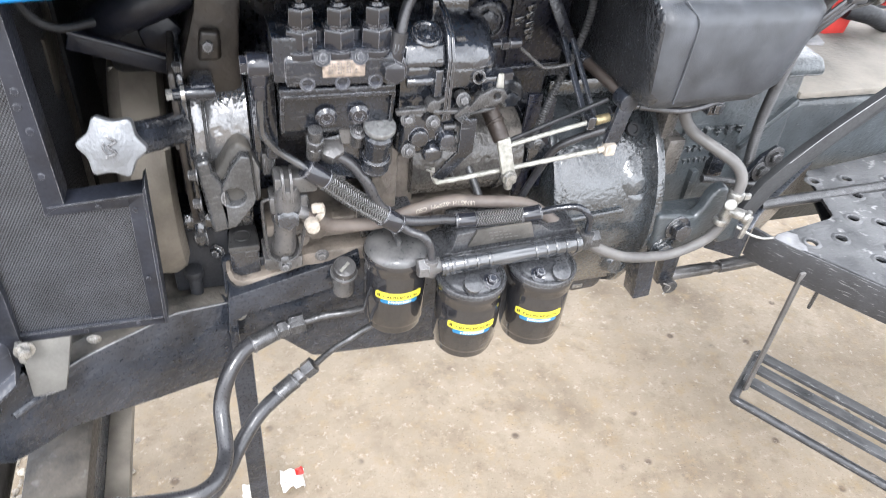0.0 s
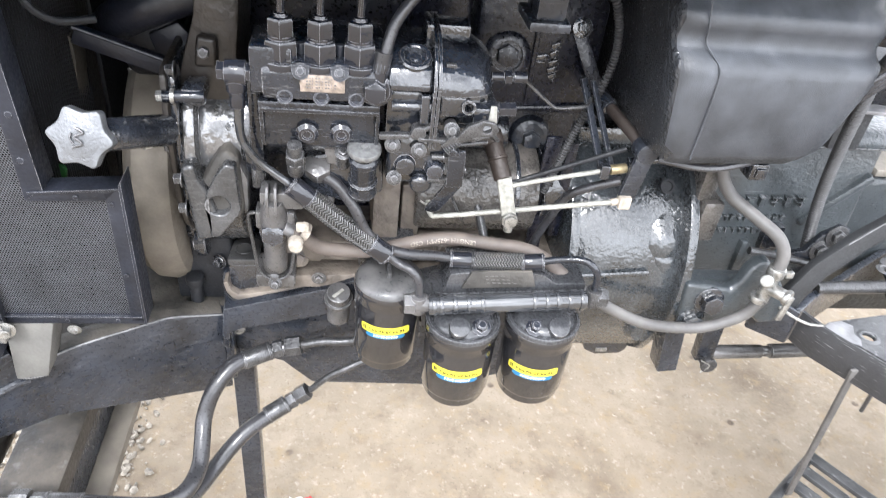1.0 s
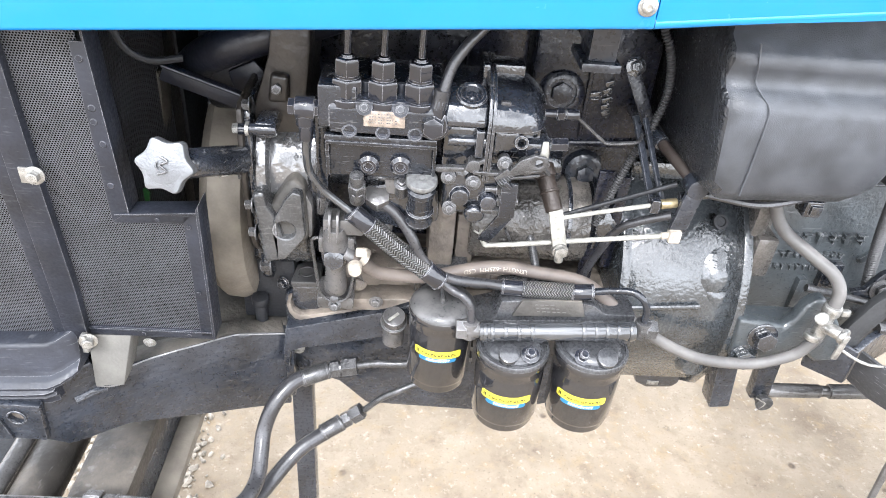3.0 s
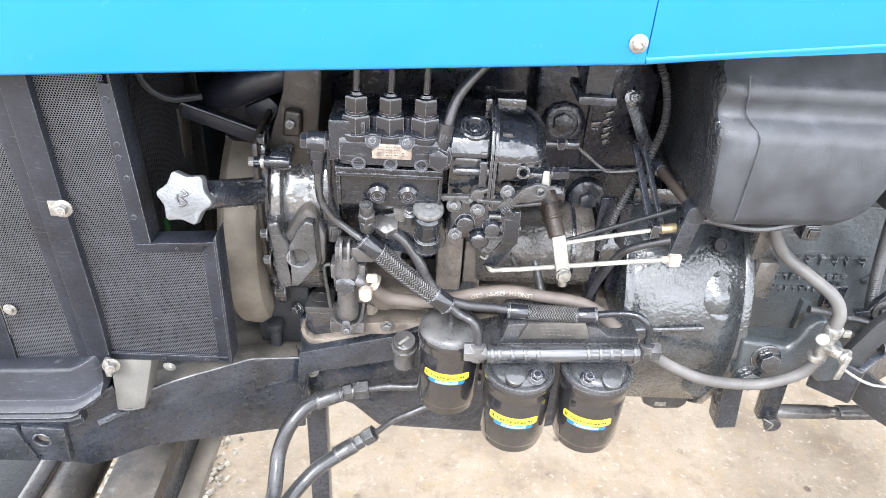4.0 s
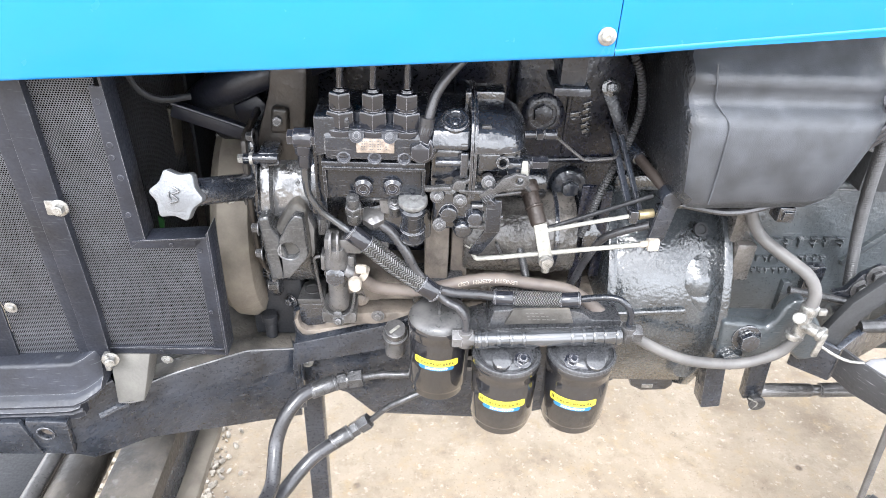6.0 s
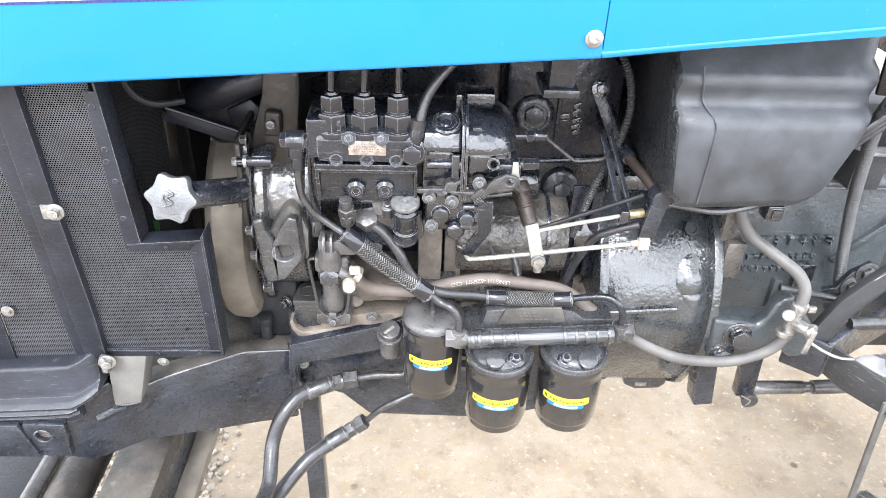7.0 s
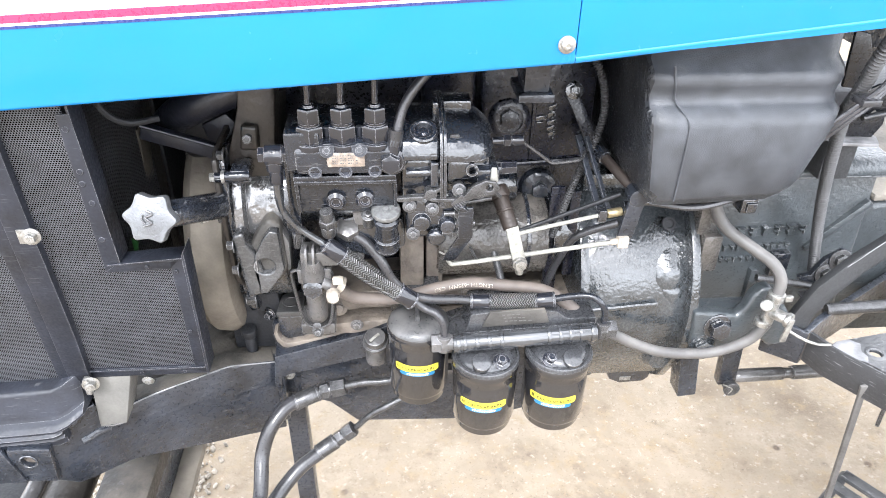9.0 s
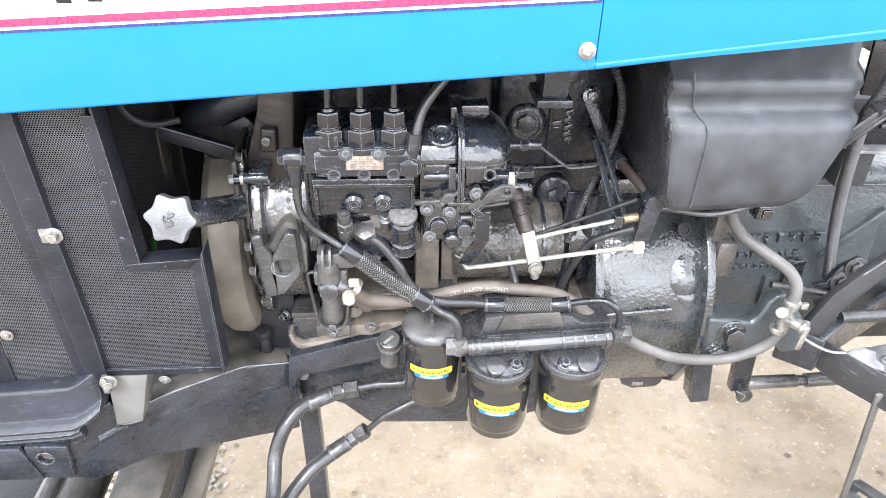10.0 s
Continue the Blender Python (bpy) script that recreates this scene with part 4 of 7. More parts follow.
# ---- engine ----
def build_engine():
    e = thing("engine_block", (0.0, 0.35, 0.8), "black painted cast-iron diesel engine block with dusty lower side", "engine")
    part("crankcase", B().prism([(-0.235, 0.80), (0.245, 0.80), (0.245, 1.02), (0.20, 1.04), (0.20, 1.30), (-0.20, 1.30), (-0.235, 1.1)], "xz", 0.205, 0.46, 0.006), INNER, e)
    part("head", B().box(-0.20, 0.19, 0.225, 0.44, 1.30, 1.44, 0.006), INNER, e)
    part("side_rail", B().prism([(-0.188, 0.835), (0.10, 0.835), (0.10, 0.872), (-0.188, 0.864)], "xz", 0.12, 0.21, 0.004), DUSTY, e, "side rail caked in brown dust")
    b = B()
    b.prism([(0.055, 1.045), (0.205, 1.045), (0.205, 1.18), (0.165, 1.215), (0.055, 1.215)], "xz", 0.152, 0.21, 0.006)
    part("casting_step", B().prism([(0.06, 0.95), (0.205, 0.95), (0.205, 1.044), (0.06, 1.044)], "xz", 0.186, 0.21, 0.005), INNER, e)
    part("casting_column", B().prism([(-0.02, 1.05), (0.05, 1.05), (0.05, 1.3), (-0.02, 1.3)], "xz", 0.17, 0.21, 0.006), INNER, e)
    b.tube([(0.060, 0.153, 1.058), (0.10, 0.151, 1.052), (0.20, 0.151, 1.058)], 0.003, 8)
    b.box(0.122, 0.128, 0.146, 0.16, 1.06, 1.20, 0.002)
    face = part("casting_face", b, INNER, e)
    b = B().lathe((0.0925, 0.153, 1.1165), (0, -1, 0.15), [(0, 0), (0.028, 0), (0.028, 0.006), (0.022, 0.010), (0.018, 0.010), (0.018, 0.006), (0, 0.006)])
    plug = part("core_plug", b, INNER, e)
    # black box stands in for the shade of the deep opening here
    part("opening_shade", B().box(-0.312, -0.236, 0.15, 0.215, 0.7425, 0.865, 0.004), UNDER, e)
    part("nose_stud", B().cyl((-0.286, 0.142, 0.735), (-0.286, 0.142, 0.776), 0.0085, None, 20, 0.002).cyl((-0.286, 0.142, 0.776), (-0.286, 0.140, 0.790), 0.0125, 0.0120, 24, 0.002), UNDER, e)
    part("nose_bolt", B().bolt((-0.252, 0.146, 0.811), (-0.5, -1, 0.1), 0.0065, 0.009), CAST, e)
    # two added black blocks keep bright background out of the dark gaps
    part("front_gap_block", B().box(-0.284, -0.225, 0.205, 0.5, 0.66, 1.2, 0.004), UNDER, e)
    part("rear_gap_backing", B().box(0.19, 0.40, 0.30, 0.34, 0.95, 1.45, 0.004), UNDER, e)
    part("plug_bolt", B().hexa((0.0925, 0.150, 1.1175), (0.0925, 0.141, 1.119), 0.0135, 0.002), INNER, plug)
    b = B().lathe((0.1465, 0.187, 1.0), (0, -1, 0), [(0, 0), (0.027, 0), (0.024, 0.012), (0.018, 0.016), (0, 0.016)])
    b.hexa((0.1465, 0.172, 1.0), (0.1465, 0.160, 1.001), 0.0125, 0.002)
    part("side_bolt", b, FRAME, e)
    # raised casting marks
    rnd = random.Random(9)
    for x, z, w in ((0.1495, 1.132, 0.011), (0.1485, 1.123, 0.010), (0.150, 1.112, 0.012), (0.1495, 1.103, 0.011), (0.151, 1.095, 0.009), (0.1335, 1.117, 0.017)):
        mk = B().bar((x - w / 2, 0.150, z - rnd.uniform(0.001, 0.003)), (x + w / 2, 0.150, z + rnd.uniform(0.001, 0.003)), 0.0028, 0.006, 0.0008)
        mk.box(x + w * rnd.uniform(-0.3, 0.2), x + w * 0.3, 0.1475, 0.153, z - 0.006, z - 0.0045, 0.0006)
        part("cast_mark", mk, CAST, face)
    for x, z in ((0.19, 1.215), (0.205, 1.235), (-0.165, 1.235), (-0.13, 1.225), (0.02, 1.235)):
        part("stud", B().bolt((x, 0.165, z), (0, -1, 0.1), 0.0085).cyl((x, 0.165, z), (x, 0.21, z), 0.012, None, 16), CAST, e)
    # lower brown ribs beside the starter
    b = B()
    b.box(-0.055, -0.022, 0.10, 0.2, 0.88, 0.985, 0.004)
    b.box(-0.018, 0.006, 0.12, 0.2, 0.86, 0.955, 0.003)
    b.cyl((-0.022, 0.12, 0.985), (0.005, 0.12, 0.965), 0.006, None, 12)
    part("mount_rib", b, DUSTY, e)
    for x, z in ((-0.125, 0.86), (-0.145, 0.84), (-0.06, 0.868), (-0.01, 0.868), (0.04, 0.862)):
        part("rail_bolt", B().bolt((x, 0.118, z), (0, -1, 0.3), 0.0075), DUSTY, e)
    part("rail_tab", B().prism([(-0.145, 0.872), (-0.105, 0.876), (-0.112, 0.855), (-0.118, 0.845), (-0.132, 0.845), (-0.138, 0.855)], "xz", 0.105, 0.12, 0.002), DUSTY, e)
    # support brackets hanging under the hood
    k = thing("hood_bracket", (0.11, 0.02, 1.2), "dark steel hood bracket on the engine side", "bracket")
    part("arm", B().box(0.080, 0.108, 0.006, 0.05, 1.2065, 1.42, 0.003), FRAME, k)
    part("foot", B().box(0.074, 0.113, 0.0, 0.06, 1.1975, 1.2065, 0.002), FRAME, k)
    part("stay", B().bar((0.095, 0.05, 1.22), (0.095, 0.19, 1.24), 0.03, 0.012), FRAME, k)
    part("bolt", B().bolt((0.175, 0.150, 1.155), (0, -1, 0.3), 0.0075, 0.010), CAST, k)

    # starter
    s = thing("starter_motor", (0.06, 0.2, 0.9), "black cast starter motor against the engine side", "starter")
    part("body", B().cyl((-0.002, 0.163, 0.934), (0.155, 0.163, 0.934), 0.059, None, 44, 0.006), STARTER, s)
    part("solenoid", B().cyl((0.03, 0.165, 1.015), (0.11, 0.165, 1.015), 0.026, None, 28, 0.004), CAST, s)
    part("nose", B().cyl((0.155, 0.17, 0.938), (0.198, 0.175, 0.938), 0.058, 0.048, 32, 0.004), CAST, s)
    part("strap", B().cyl((0.122, 0.163, 0.934), (0.128, 0.163, 0.934), 0.062, None, 36, 0.001), CAST, s)
    part("terminal", B().bar((0.04, 0.094, 0.955), (0.055, 0.094, 0.925), 0.008, 0.003), DARKSTEEL, s)

    # wrapped intake pipe under the hood
    w = thing("intake_pipe", (-0.22, 0.1, 1.18), "shiny black intake pipe with a clamp under the hood", "pipe")
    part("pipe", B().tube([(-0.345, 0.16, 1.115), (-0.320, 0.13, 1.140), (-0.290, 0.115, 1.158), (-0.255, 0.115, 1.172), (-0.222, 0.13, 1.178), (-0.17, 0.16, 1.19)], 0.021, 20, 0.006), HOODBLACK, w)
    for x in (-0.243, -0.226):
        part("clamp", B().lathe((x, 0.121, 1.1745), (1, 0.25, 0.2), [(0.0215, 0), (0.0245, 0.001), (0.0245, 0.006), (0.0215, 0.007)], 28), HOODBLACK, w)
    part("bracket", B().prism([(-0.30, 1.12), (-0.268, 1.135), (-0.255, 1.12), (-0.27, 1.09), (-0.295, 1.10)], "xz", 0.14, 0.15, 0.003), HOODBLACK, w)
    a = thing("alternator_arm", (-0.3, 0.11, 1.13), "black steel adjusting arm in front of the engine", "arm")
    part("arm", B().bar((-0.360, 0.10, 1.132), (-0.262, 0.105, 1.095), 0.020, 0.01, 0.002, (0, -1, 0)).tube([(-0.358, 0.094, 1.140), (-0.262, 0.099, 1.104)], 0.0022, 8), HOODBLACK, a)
    part("cable", B().tube([(-0.386, 0.05, 1.205), (-0.3815, 0.05, 1.186), (-0.374, 0.053, 1.170), (-0.356, 0.06, 1.158), (-0.33, 0.08, 1.155)], 0.004, 10), UNDER, a)
    part("body", B().cyl((-0.335, 0.22, 1.12), (-0.27, 0.22, 1.12), 0.075, None, 32, 0.008), UNDER, a)
    part("pin", B().bar((-0.3444, 0.20, 1.0291), (-0.3478, 0.20, 0.9930), 0.005, 0.004), WHITEMETAL, a)
    part("pin_nut", B().box(-0.3443, -0.3383, 0.197, 0.202, 1.0419, 1.0554, 0.001), STEEL, a)

    # tan drum behind the screen
    d = thing("pulley_drum", (-0.32, 0.26, 0.75), "large dusty tan drum behind the radiator screen", "pulley")
    part("drum", B().lathe((-0.350, 0.266, 0.905), (1, 0, 0), [(0.10, 0.01), (0.14, 0), (0.160, 0.006), (0.170, 0.018), (0.172, 0.042), (0.165, 0.057), (0.15, 0.063), (0.12, 0.061), (0.10, 0.056), (0.10, 0.01)], 72), TAN, d)
    part("hub", B().cyl((-0.345, 0.266, 0.905), (-0.298, 0.266, 0.905), 0.099, None, 40, 0.004), FRAME, d)


build_engine()


def build_timing():
    t = thing("timing_cover", (-0.23, 0.15, 0.93), "black cast timing cover with a lifting eye, brown grease", "cover")
    prof = [(0.055, 0.96), (0.047, 1.03), (0.047, 1.08), (0.052, 1.112), (0.062, 1.119), (0.10, 1.12), (0.2, 1.12), (0.22, 1.0), (0.19, 0.90), (0.12, 0.88), (0.075, 0.92)]
    flange = part("flange", B().prism(prof, "yz", -0.272, -0.2655, 0.002), GREASY, t, "thin flange browned by grease")
    part("backing", B().prism([(y + 0.006, z - 0.004) for y, z in prof], "yz", -0.2655, -0.2585, 0.002), CAST, t)
    ring = [(0, 0), (0.084, 0), (0.088, 0.003), (0.089, 0.008), (0.087, 0.013), (0.082, 0.016), (0, 0.016)]
    part("ring", B().lathe((-0.2585, 0.137, 1.022), (1, 0, 0), ring, 72), TIMING, t)
    drum = [(0, 0), (0.0745, 0), (0.0745, 0.004), (0.072, 0.007), (0.0715, 0.012), (0.0720, 0.036), (0.0745, 0.041), (0.075, 0.046), (0.072, 0.048), (0, 0.048)]
    part("drum", B().lathe((-0.246, 0.135, 1.022), (1, 0, 0), drum, 72), TIMING, t)
    part("skirt", B().prism([(0.068, 1.02), (0.066, 0.97), (0.078, 0.915), (0.11, 0.875), (0.17, 0.865), (0.2, 0.95), (0.2, 1.02)], "yz", -0.250, -0.203, 0.006, (), 3), COVER, t)
    # brown upper plate with a raised left web
    part("upper_plate", B().prism([(-0.263, 1.06), (-0.263, 1.0926), (-0.241, 1.162), (-0.234, 1.22), (-0.193, 1.22), (-0.196, 1.168), (-0.2014, 1.12), (-0.2014, 1.06)], "xz", 0.086, 0.22, 0.004), GREASY, t, "plate coated in brown grease")
    part("bolt_pad", B().prism([(-0.243, 1.112), (-0.219, 1.113), (-0.218, 1.144), (-0.238, 1.146)], "xz", 0.076, 0.088, 0.005, (), 3), GREASY, t)
    part("upper_bolt", B().bolt((-0.2315, 0.076, 1.129), (0, -1, 0.2), 0.0062, 0.006, False), DARKSTEEL, t)
    # lifting plate and the web that joins it to the ring
    b = B().prism([(-0.2352, 0.990), (-0.2238, 1.014), (-0.213, 1.0285), (-0.2030, 1.0262), (-0.2000, 0.9725), (-0.2029, 0.9650), (-0.2241, 0.9365), (-0.2350, 0.9345)], "xz", 0.029, 0.062, 0.0025, [(-0.2231, 0.9770, 0.0118)], 3)
    part("lifting_eye", b, COVER, t)
    part("eye_bore", B().cyl((-0.2231, 0.0405, 0.977), (-0.2231, 0.060, 0.977), 0.0119, None, 24), LEDGE, t, "dusty blind bore")
    part("lifting_web", B().prism([(-0.2590, 1.022), (-0.2440, 1.026), (-0.2427, 1.0086), (-0.2342, 0.9943), (-0.2270, 0.968), (-0.2225, 0.9345), (-0.2500, 0.9280)], "xz", 0.031, 0.085, 0.005, (), 3), COVER, t)
    part("web_fillet", B().prism([(-0.2499, 0.9884), (-0.2375, 1.0053), (-0.2237, 1.0290), (-0.2137, 1.0380), (-0.2005, 1.0283), (-0.1967, 0.9626), (-0.2212, 0.9330), (-0.2417, 0.948)], "xz", 0.0415, 0.10, 0.006, (), 3), LEDGE, t, "fillet browned by grease")
    part("side_rib", B().prism([(-0.2005, 1.02), (-0.193, 1.0), (-0.194, 0.962), (-0.1985, 0.955), (-0.2025, 0.967)], "xz", 0.046, 0.08, 0.003), GRIMY, t)
    b = B().cyl((-0.270, 0.050, 1.0923), (-0.229, 0.050, 1.0938), 0.0068, None, 16, 0.001).box(-0.253, -0.230, 0.047, 0.085, 1.083, 1.102, 0.005)
    part("spacer", b, BLACK, t)
    part("spacer_bolt", B().hexa((-0.276, 0.050, 1.0922), (-0.262, 0.050, 1.0926), 0.0058).cyl((-0.262, 0.050, 1.0926), (-0.258, 0.050, 1.0927), 0.0078, None, 16), STEEL, t)
    for y, z in ((0.062, 1.115), (0.036, 1.006), (0.041, 0.966)):
        part("flange_bolt", B().bolt((-0.2575, y, z), (-1, 0, 0), 0.0060, 0.009), DARKSTEEL, flange)
    part("dowel", B().bar((-0.2745, 0.047, 1.050), (-0.2725, 0.047, 1.032), 0.003, 0.004, 0.001), DARKSTEEL, flange)
    for z in (0.89, 0.86):
        part("side_bolt", B().bolt((-0.262, 0.12, z), (-1, -0.2, 0), 0.008, 0.014), DARKSTEEL, t)
    b = B().lathe((-0.197, 0.125, 1.03), (1, 0, 0), [(0, 0), (0.066, 0), (0.068, 0.002), (0.068, 0.008), (0.066, 0.010), (0.05, 0.0105), (0.05, 0.02), (0, 0.02)], 56)
    part("adapter", b, CAST, t)
    for y, z in ((0.061, 0.999), (0.058, 1.045)):
        part("adapter_bolt", B().bolt((-0.186, y + 0.004, z), (1, -0.2, 0), 0.008, 0.011).box(-0.190, -0.178, y - 0.006, y + 0.016, z - 0.014, z + 0.014, 0.002), DARKSTEEL, t)
    part("stub_shaft", B().cyl((-0.33, 0.16, 0.86), (-0.23, 0.16, 0.86), 0.018, None, 18, 0.003).cyl((-0.275, 0.15, 0.86), (-0.262, 0.15, 0.86), 0.035, None, 24, 0.004), CAST, t)

    # star knob on its stem
    k = thing("star_knob", (-0.322, -0.04, 1.09), "six-lobed grey aluminium star knob on a dark stem", "knob")
    ax = Vector((-0.03, -0.91, 0.34)).normalized()
    u = Vector((0.990, -0.043, -0.134)); u = (u - u.dot(ax) * ax).normalized()
    q = Matrix((u, ax.cross(u), ax)).transposed().to_4x4()
    c = Vector((-0.3201, -0.0388, 1.0916))
    n, pts = 6, []
    for i in range(112):
        a = math.tau * i / 112
        r = min(0.0286, 0.0300 * (0.76 + 0.24 * (1 - abs(math.sin(n * a / 2)))))
        pts.append((r * math.cos(a), r * math.sin(a)))
    b = B().prism(pts, "xy", -0.009, 0.006, 0.0025)
    b.lathe((0, 0, 0.0055), (0, 0, 1), [(0.019, 0), (0.015, 0.0016), (0, 0.0024)], 40)
    bmesh.ops.transform(b.bm, matrix=Matrix.Translation(c) @ q, verts=b.bm.verts)
    grip = part("handle", b, ALU, k)
    b = B().tube([(-0.003, 0.009, 0.0088), (0.004, 0.0055, 0.0090), (-0.003, 0.001, 0.0092), (0.004, -0.004, 0.0090), (-0.004, -0.0085, 0.0088)], 0.0013, 8, 0.002)
    b.tube([(-0.006, 0.004, 0.0088), (-0.0065, -0.001, 0.0090), (-0.003, -0.005, 0.0090)], 0.0010, 8, 0.002)
    bmesh.ops.transform(b.bm, matrix=Matrix.Translation(c) @ q, verts=b.bm.verts)
    part("emblem", b, DARKSTEEL, grip)
    part("stem", B().cyl(c - ax * 0.006, (-0.270, 0.048, 1.056), 0.0150, 0.0165, 28, 0.002), CAST, k)
    part("stem_pin", B().cyl((-0.290, 0.012, 1.056), (-0.272, 0.030, 1.052), 0.0028, None, 10).hexa((-0.286, 0.016, 1.055), (-0.280, 0.022, 1.054), 0.005), STEEL, k)


build_timing()


# ---- fuel injection pump ----
def build_pump():
    p = thing("injection_pump", (-0.06, 0.05, 1.02), "black three-cylinder diesel injection pump with a worn nameplate", "pump")
    b = B().prism([(-0.011, 1.124), (-0.012, 1.150), (-0.004, 1.160), (0.012, 1.164), (0.03, 1.172), (0.075, 1.172), (0.08, 1.12)], "yz", -0.166, -0.056, 0.003)
    b.box(-0.177, -0.139, -0.009, 0.05, 1.128, 1.172, 0.003)
    part("head_block", b, BLACK, p)
    b = B().prism([(0.0, 1.116), (0.01, 1.066), (0.05, 1.03), (0.09, 1.03), (0.09, 1.118)], "yz", -0.171, -0.058, 0.004)
    b.box(-0.172, -0.058, -0.004, 0.085, 1.111, 1.118, 0.002)
    part("lower_body", b, BLACK, p)
    part("cover_rim", B().box(-0.171, -0.058, -0.0045, 0.002, 1.1075, 1.1115, 0.001).bar((-0.1695, 0.0, 1.108), (-0.1695, 0.0105, 1.066), 0.004, 0.005, 0.001).bar((-0.0595, 0.0, 1.108), (-0.0595, 0.0105, 1.066), 0.004, 0.005, 0.001), BLACK, p)
    part("end_flange", B().box(-0.186, -0.172, 0.03, 0.09, 1.02, 1.125, 0.004), BLACK, p)
    for x in (-0.146, -0.113, -0.081):
        part("side_plug", B().lathe((x, -0.0095, 1.1265), (0, -1, 0.1), [(0.0075, 0), (0.0075, 0.0022), (0.0062, 0.0030), (0.0050, 0.0022), (0.0045, 0.0008), (0, 0.0008)], 20), RAIL, p)
    # nameplate
    name_plate = part("nameplate", B().box(-0.132, -0.0915, -0.0135, -0.0115, 1.1335, 1.150, 0.001), PLATE, p, "worn brass-coloured nameplate")
    b = B()
    for z, n in ((1.1472, 9), (1.1442, 8), (1.1412, 10), (1.1382, 10)):
        for k in range(n):
            b.box(-0.1265 + k * 0.0028, -0.1245 + k * 0.0028 - 0.0006 * (k % 3), -0.0138, -0.0134, z - 0.0006, z + 0.0006, 0)
    part("nameplate_print", b, DARKSTEEL, name_plate)
    for x in (-0.1295, -0.096):
        part("rivet", B().lathe((x, -0.0134, 1.1415), (0, -1, 0), [(0.003, 0), (0.0025, 0.001), (0, 0.0014)], 14), PLATE, name_plate)
    for k, x in enumerate((-0.149, -0.1145, -0.079)):
        y = 0.004
        valve = part("delivery_valve", B().cyl((x, y, 1.150), (x, y, 1.1575), 0.0175, None, 24, 0.001).hexa((x, y, 1.157), (x, y, 1.177), 0.0160, 0.0025).cyl((x, y, 1.175), (x, y, 1.180), 0.0115, None, 20), GLOSS, p)
        part("union_nut", B().hexa((x, y, 1.178), (x, y, 1.1965), 0.0125, 0.0025).cyl((x, y, 1.195), (x, y, 1.199), 0.0070, 0.0058, 20), GLOSS, valve)
        part("fuel_pipe", B().tube([(x, y, 1.2), (x + 0.001, y + 0.001, 1.23), (x + 0.004, y + 0.015, 1.27), (x + 0.03, y + 0.10, 1.33)], 0.0036, 10, 0.008), GLOSS, p)
    for x in (-0.1315, -0.0965):
        b = B().prism([(x - 0.014, 1.150), (x - 0.008, 1.158), (x + 0.008, 1.158), (x + 0.014, 1.150)], "xz", -0.011, 0.012, 0.0015)
        b.bolt((x, -0.011, 1.152), (0, -1, 0.5), 0.0048)
        b.cyl((x, 0.008, 1.157), (x, 0.008, 1.172), 0.004, None, 12, 0.001)
        part("clamp", b, RAIL, p)
    for x, z in ((-0.127, 1.084), (-0.094, 1.085)):
        b = B().lathe((x, 0.003, z), (0, -1, -0.1), [(0.011, 0), (0.011, 0.003), (0.008, 0.006), (0.005, 0.006), (0.004, 0.004), (0, 0.004)], 22)
        part("cover_bolt", b, GLOSS, p)
    # inlet fitting
    b = B().cyl((-0.190, -0.002, 1.126), (-0.190, -0.002, 1.153), 0.0095, None, 20, 0.0015).hexa((-0.206, -0.002, 1.1445), (-0.176, -0.002, 1.1445), 0.009, 0.001).cyl((-0.199, -0.002, 1.1445), (-0.18, -0.002, 1.1445), 0.0115, None, 20, 0.001)
    b.cyl((-0.190, -0.002, 1.110), (-0.190, -0.002, 1.128), 0.0072, None, 16, 0.001)
    part("inlet_banjo", b, GLOSS, p)
    # outlet fitting with hex bolt
    b = B().lathe((-0.0625, -0.004, 1.136), (-0.1, -1, 0.1), [(0, 0), (0.0155, 0), (0.0155, 0.004), (0.013, 0.006), (0, 0.006)], 26)
    b.hexa((-0.063, -0.010, 1.1365), (-0.064, -0.020, 1.1375), 0.0112, 0.0015)
    b.cyl((-0.062, -0.006, 1.140), (-0.058, -0.003, 1.162), 0.0075, 0.008, 18, 0.001)
    part("outlet_banjo", b, GLOSS, p)
    # governor
    gov = [(0.006, 1.080), (0.006, 1.140), (0.012, 1.155), (0.06, 1.165), (0.10, 1.155), (0.10, 1.080)]
    part("governor_housing", B().prism(gov, "yz", -0.052, -0.010, 0.004), CAST, p)
    cov = [(-0.011, 1.137), (-0.011, 1.144), (-0.003, 1.158), (0.018, 1.168), (0.06, 1.173), (0.105, 1.16), (0.105, 1.137)]
    part("governor_cover", B().prism(cov, "yz", -0.0525, -0.0105, 0.0035, (), 3), CAST, p)
    fl = [(-0.014, 1.080), (-0.015, 1.146), (-0.004, 1.168), (0.02, 1.182), (0.07, 1.188), (0.108, 1.170), (0.108, 1.080)]
    part("governor_flange", B().prism(fl, "yz", -0.0100, -0.0065, 0.001).prism(fl, "yz", -0.0060, -0.0025, 0.001), CAST, p)
    part("flange_lug", B().box(-0.004, 0.030, 0.05, 0.08, 1.160, 1.182, 0.003).box(-0.016, -0.009, 0.03, 0.07, 1.165, 1.188, 0.002), CAST, p)
    ends = [(-0.0030, 0.0), (0.022, 0.001), (0.035, 0.004), (0.044, 0.010), (0.050, 0.019), (0.053, 0.030)]
    cap = [(-0.010, 1.134), (-0.010, 1.142), (-0.002, 1.157), (0.018, 1.168), (0.06, 1.174), (0.10, 1.163), (0.10, 1.134)]
    t = bmesh.new()
    rings = [[t.verts.new((x, y + (q if y < 0.05 else -q), z - (q * 0.8 if z > 1.15 else 0))) for y, z in cap] for x, q in ends]
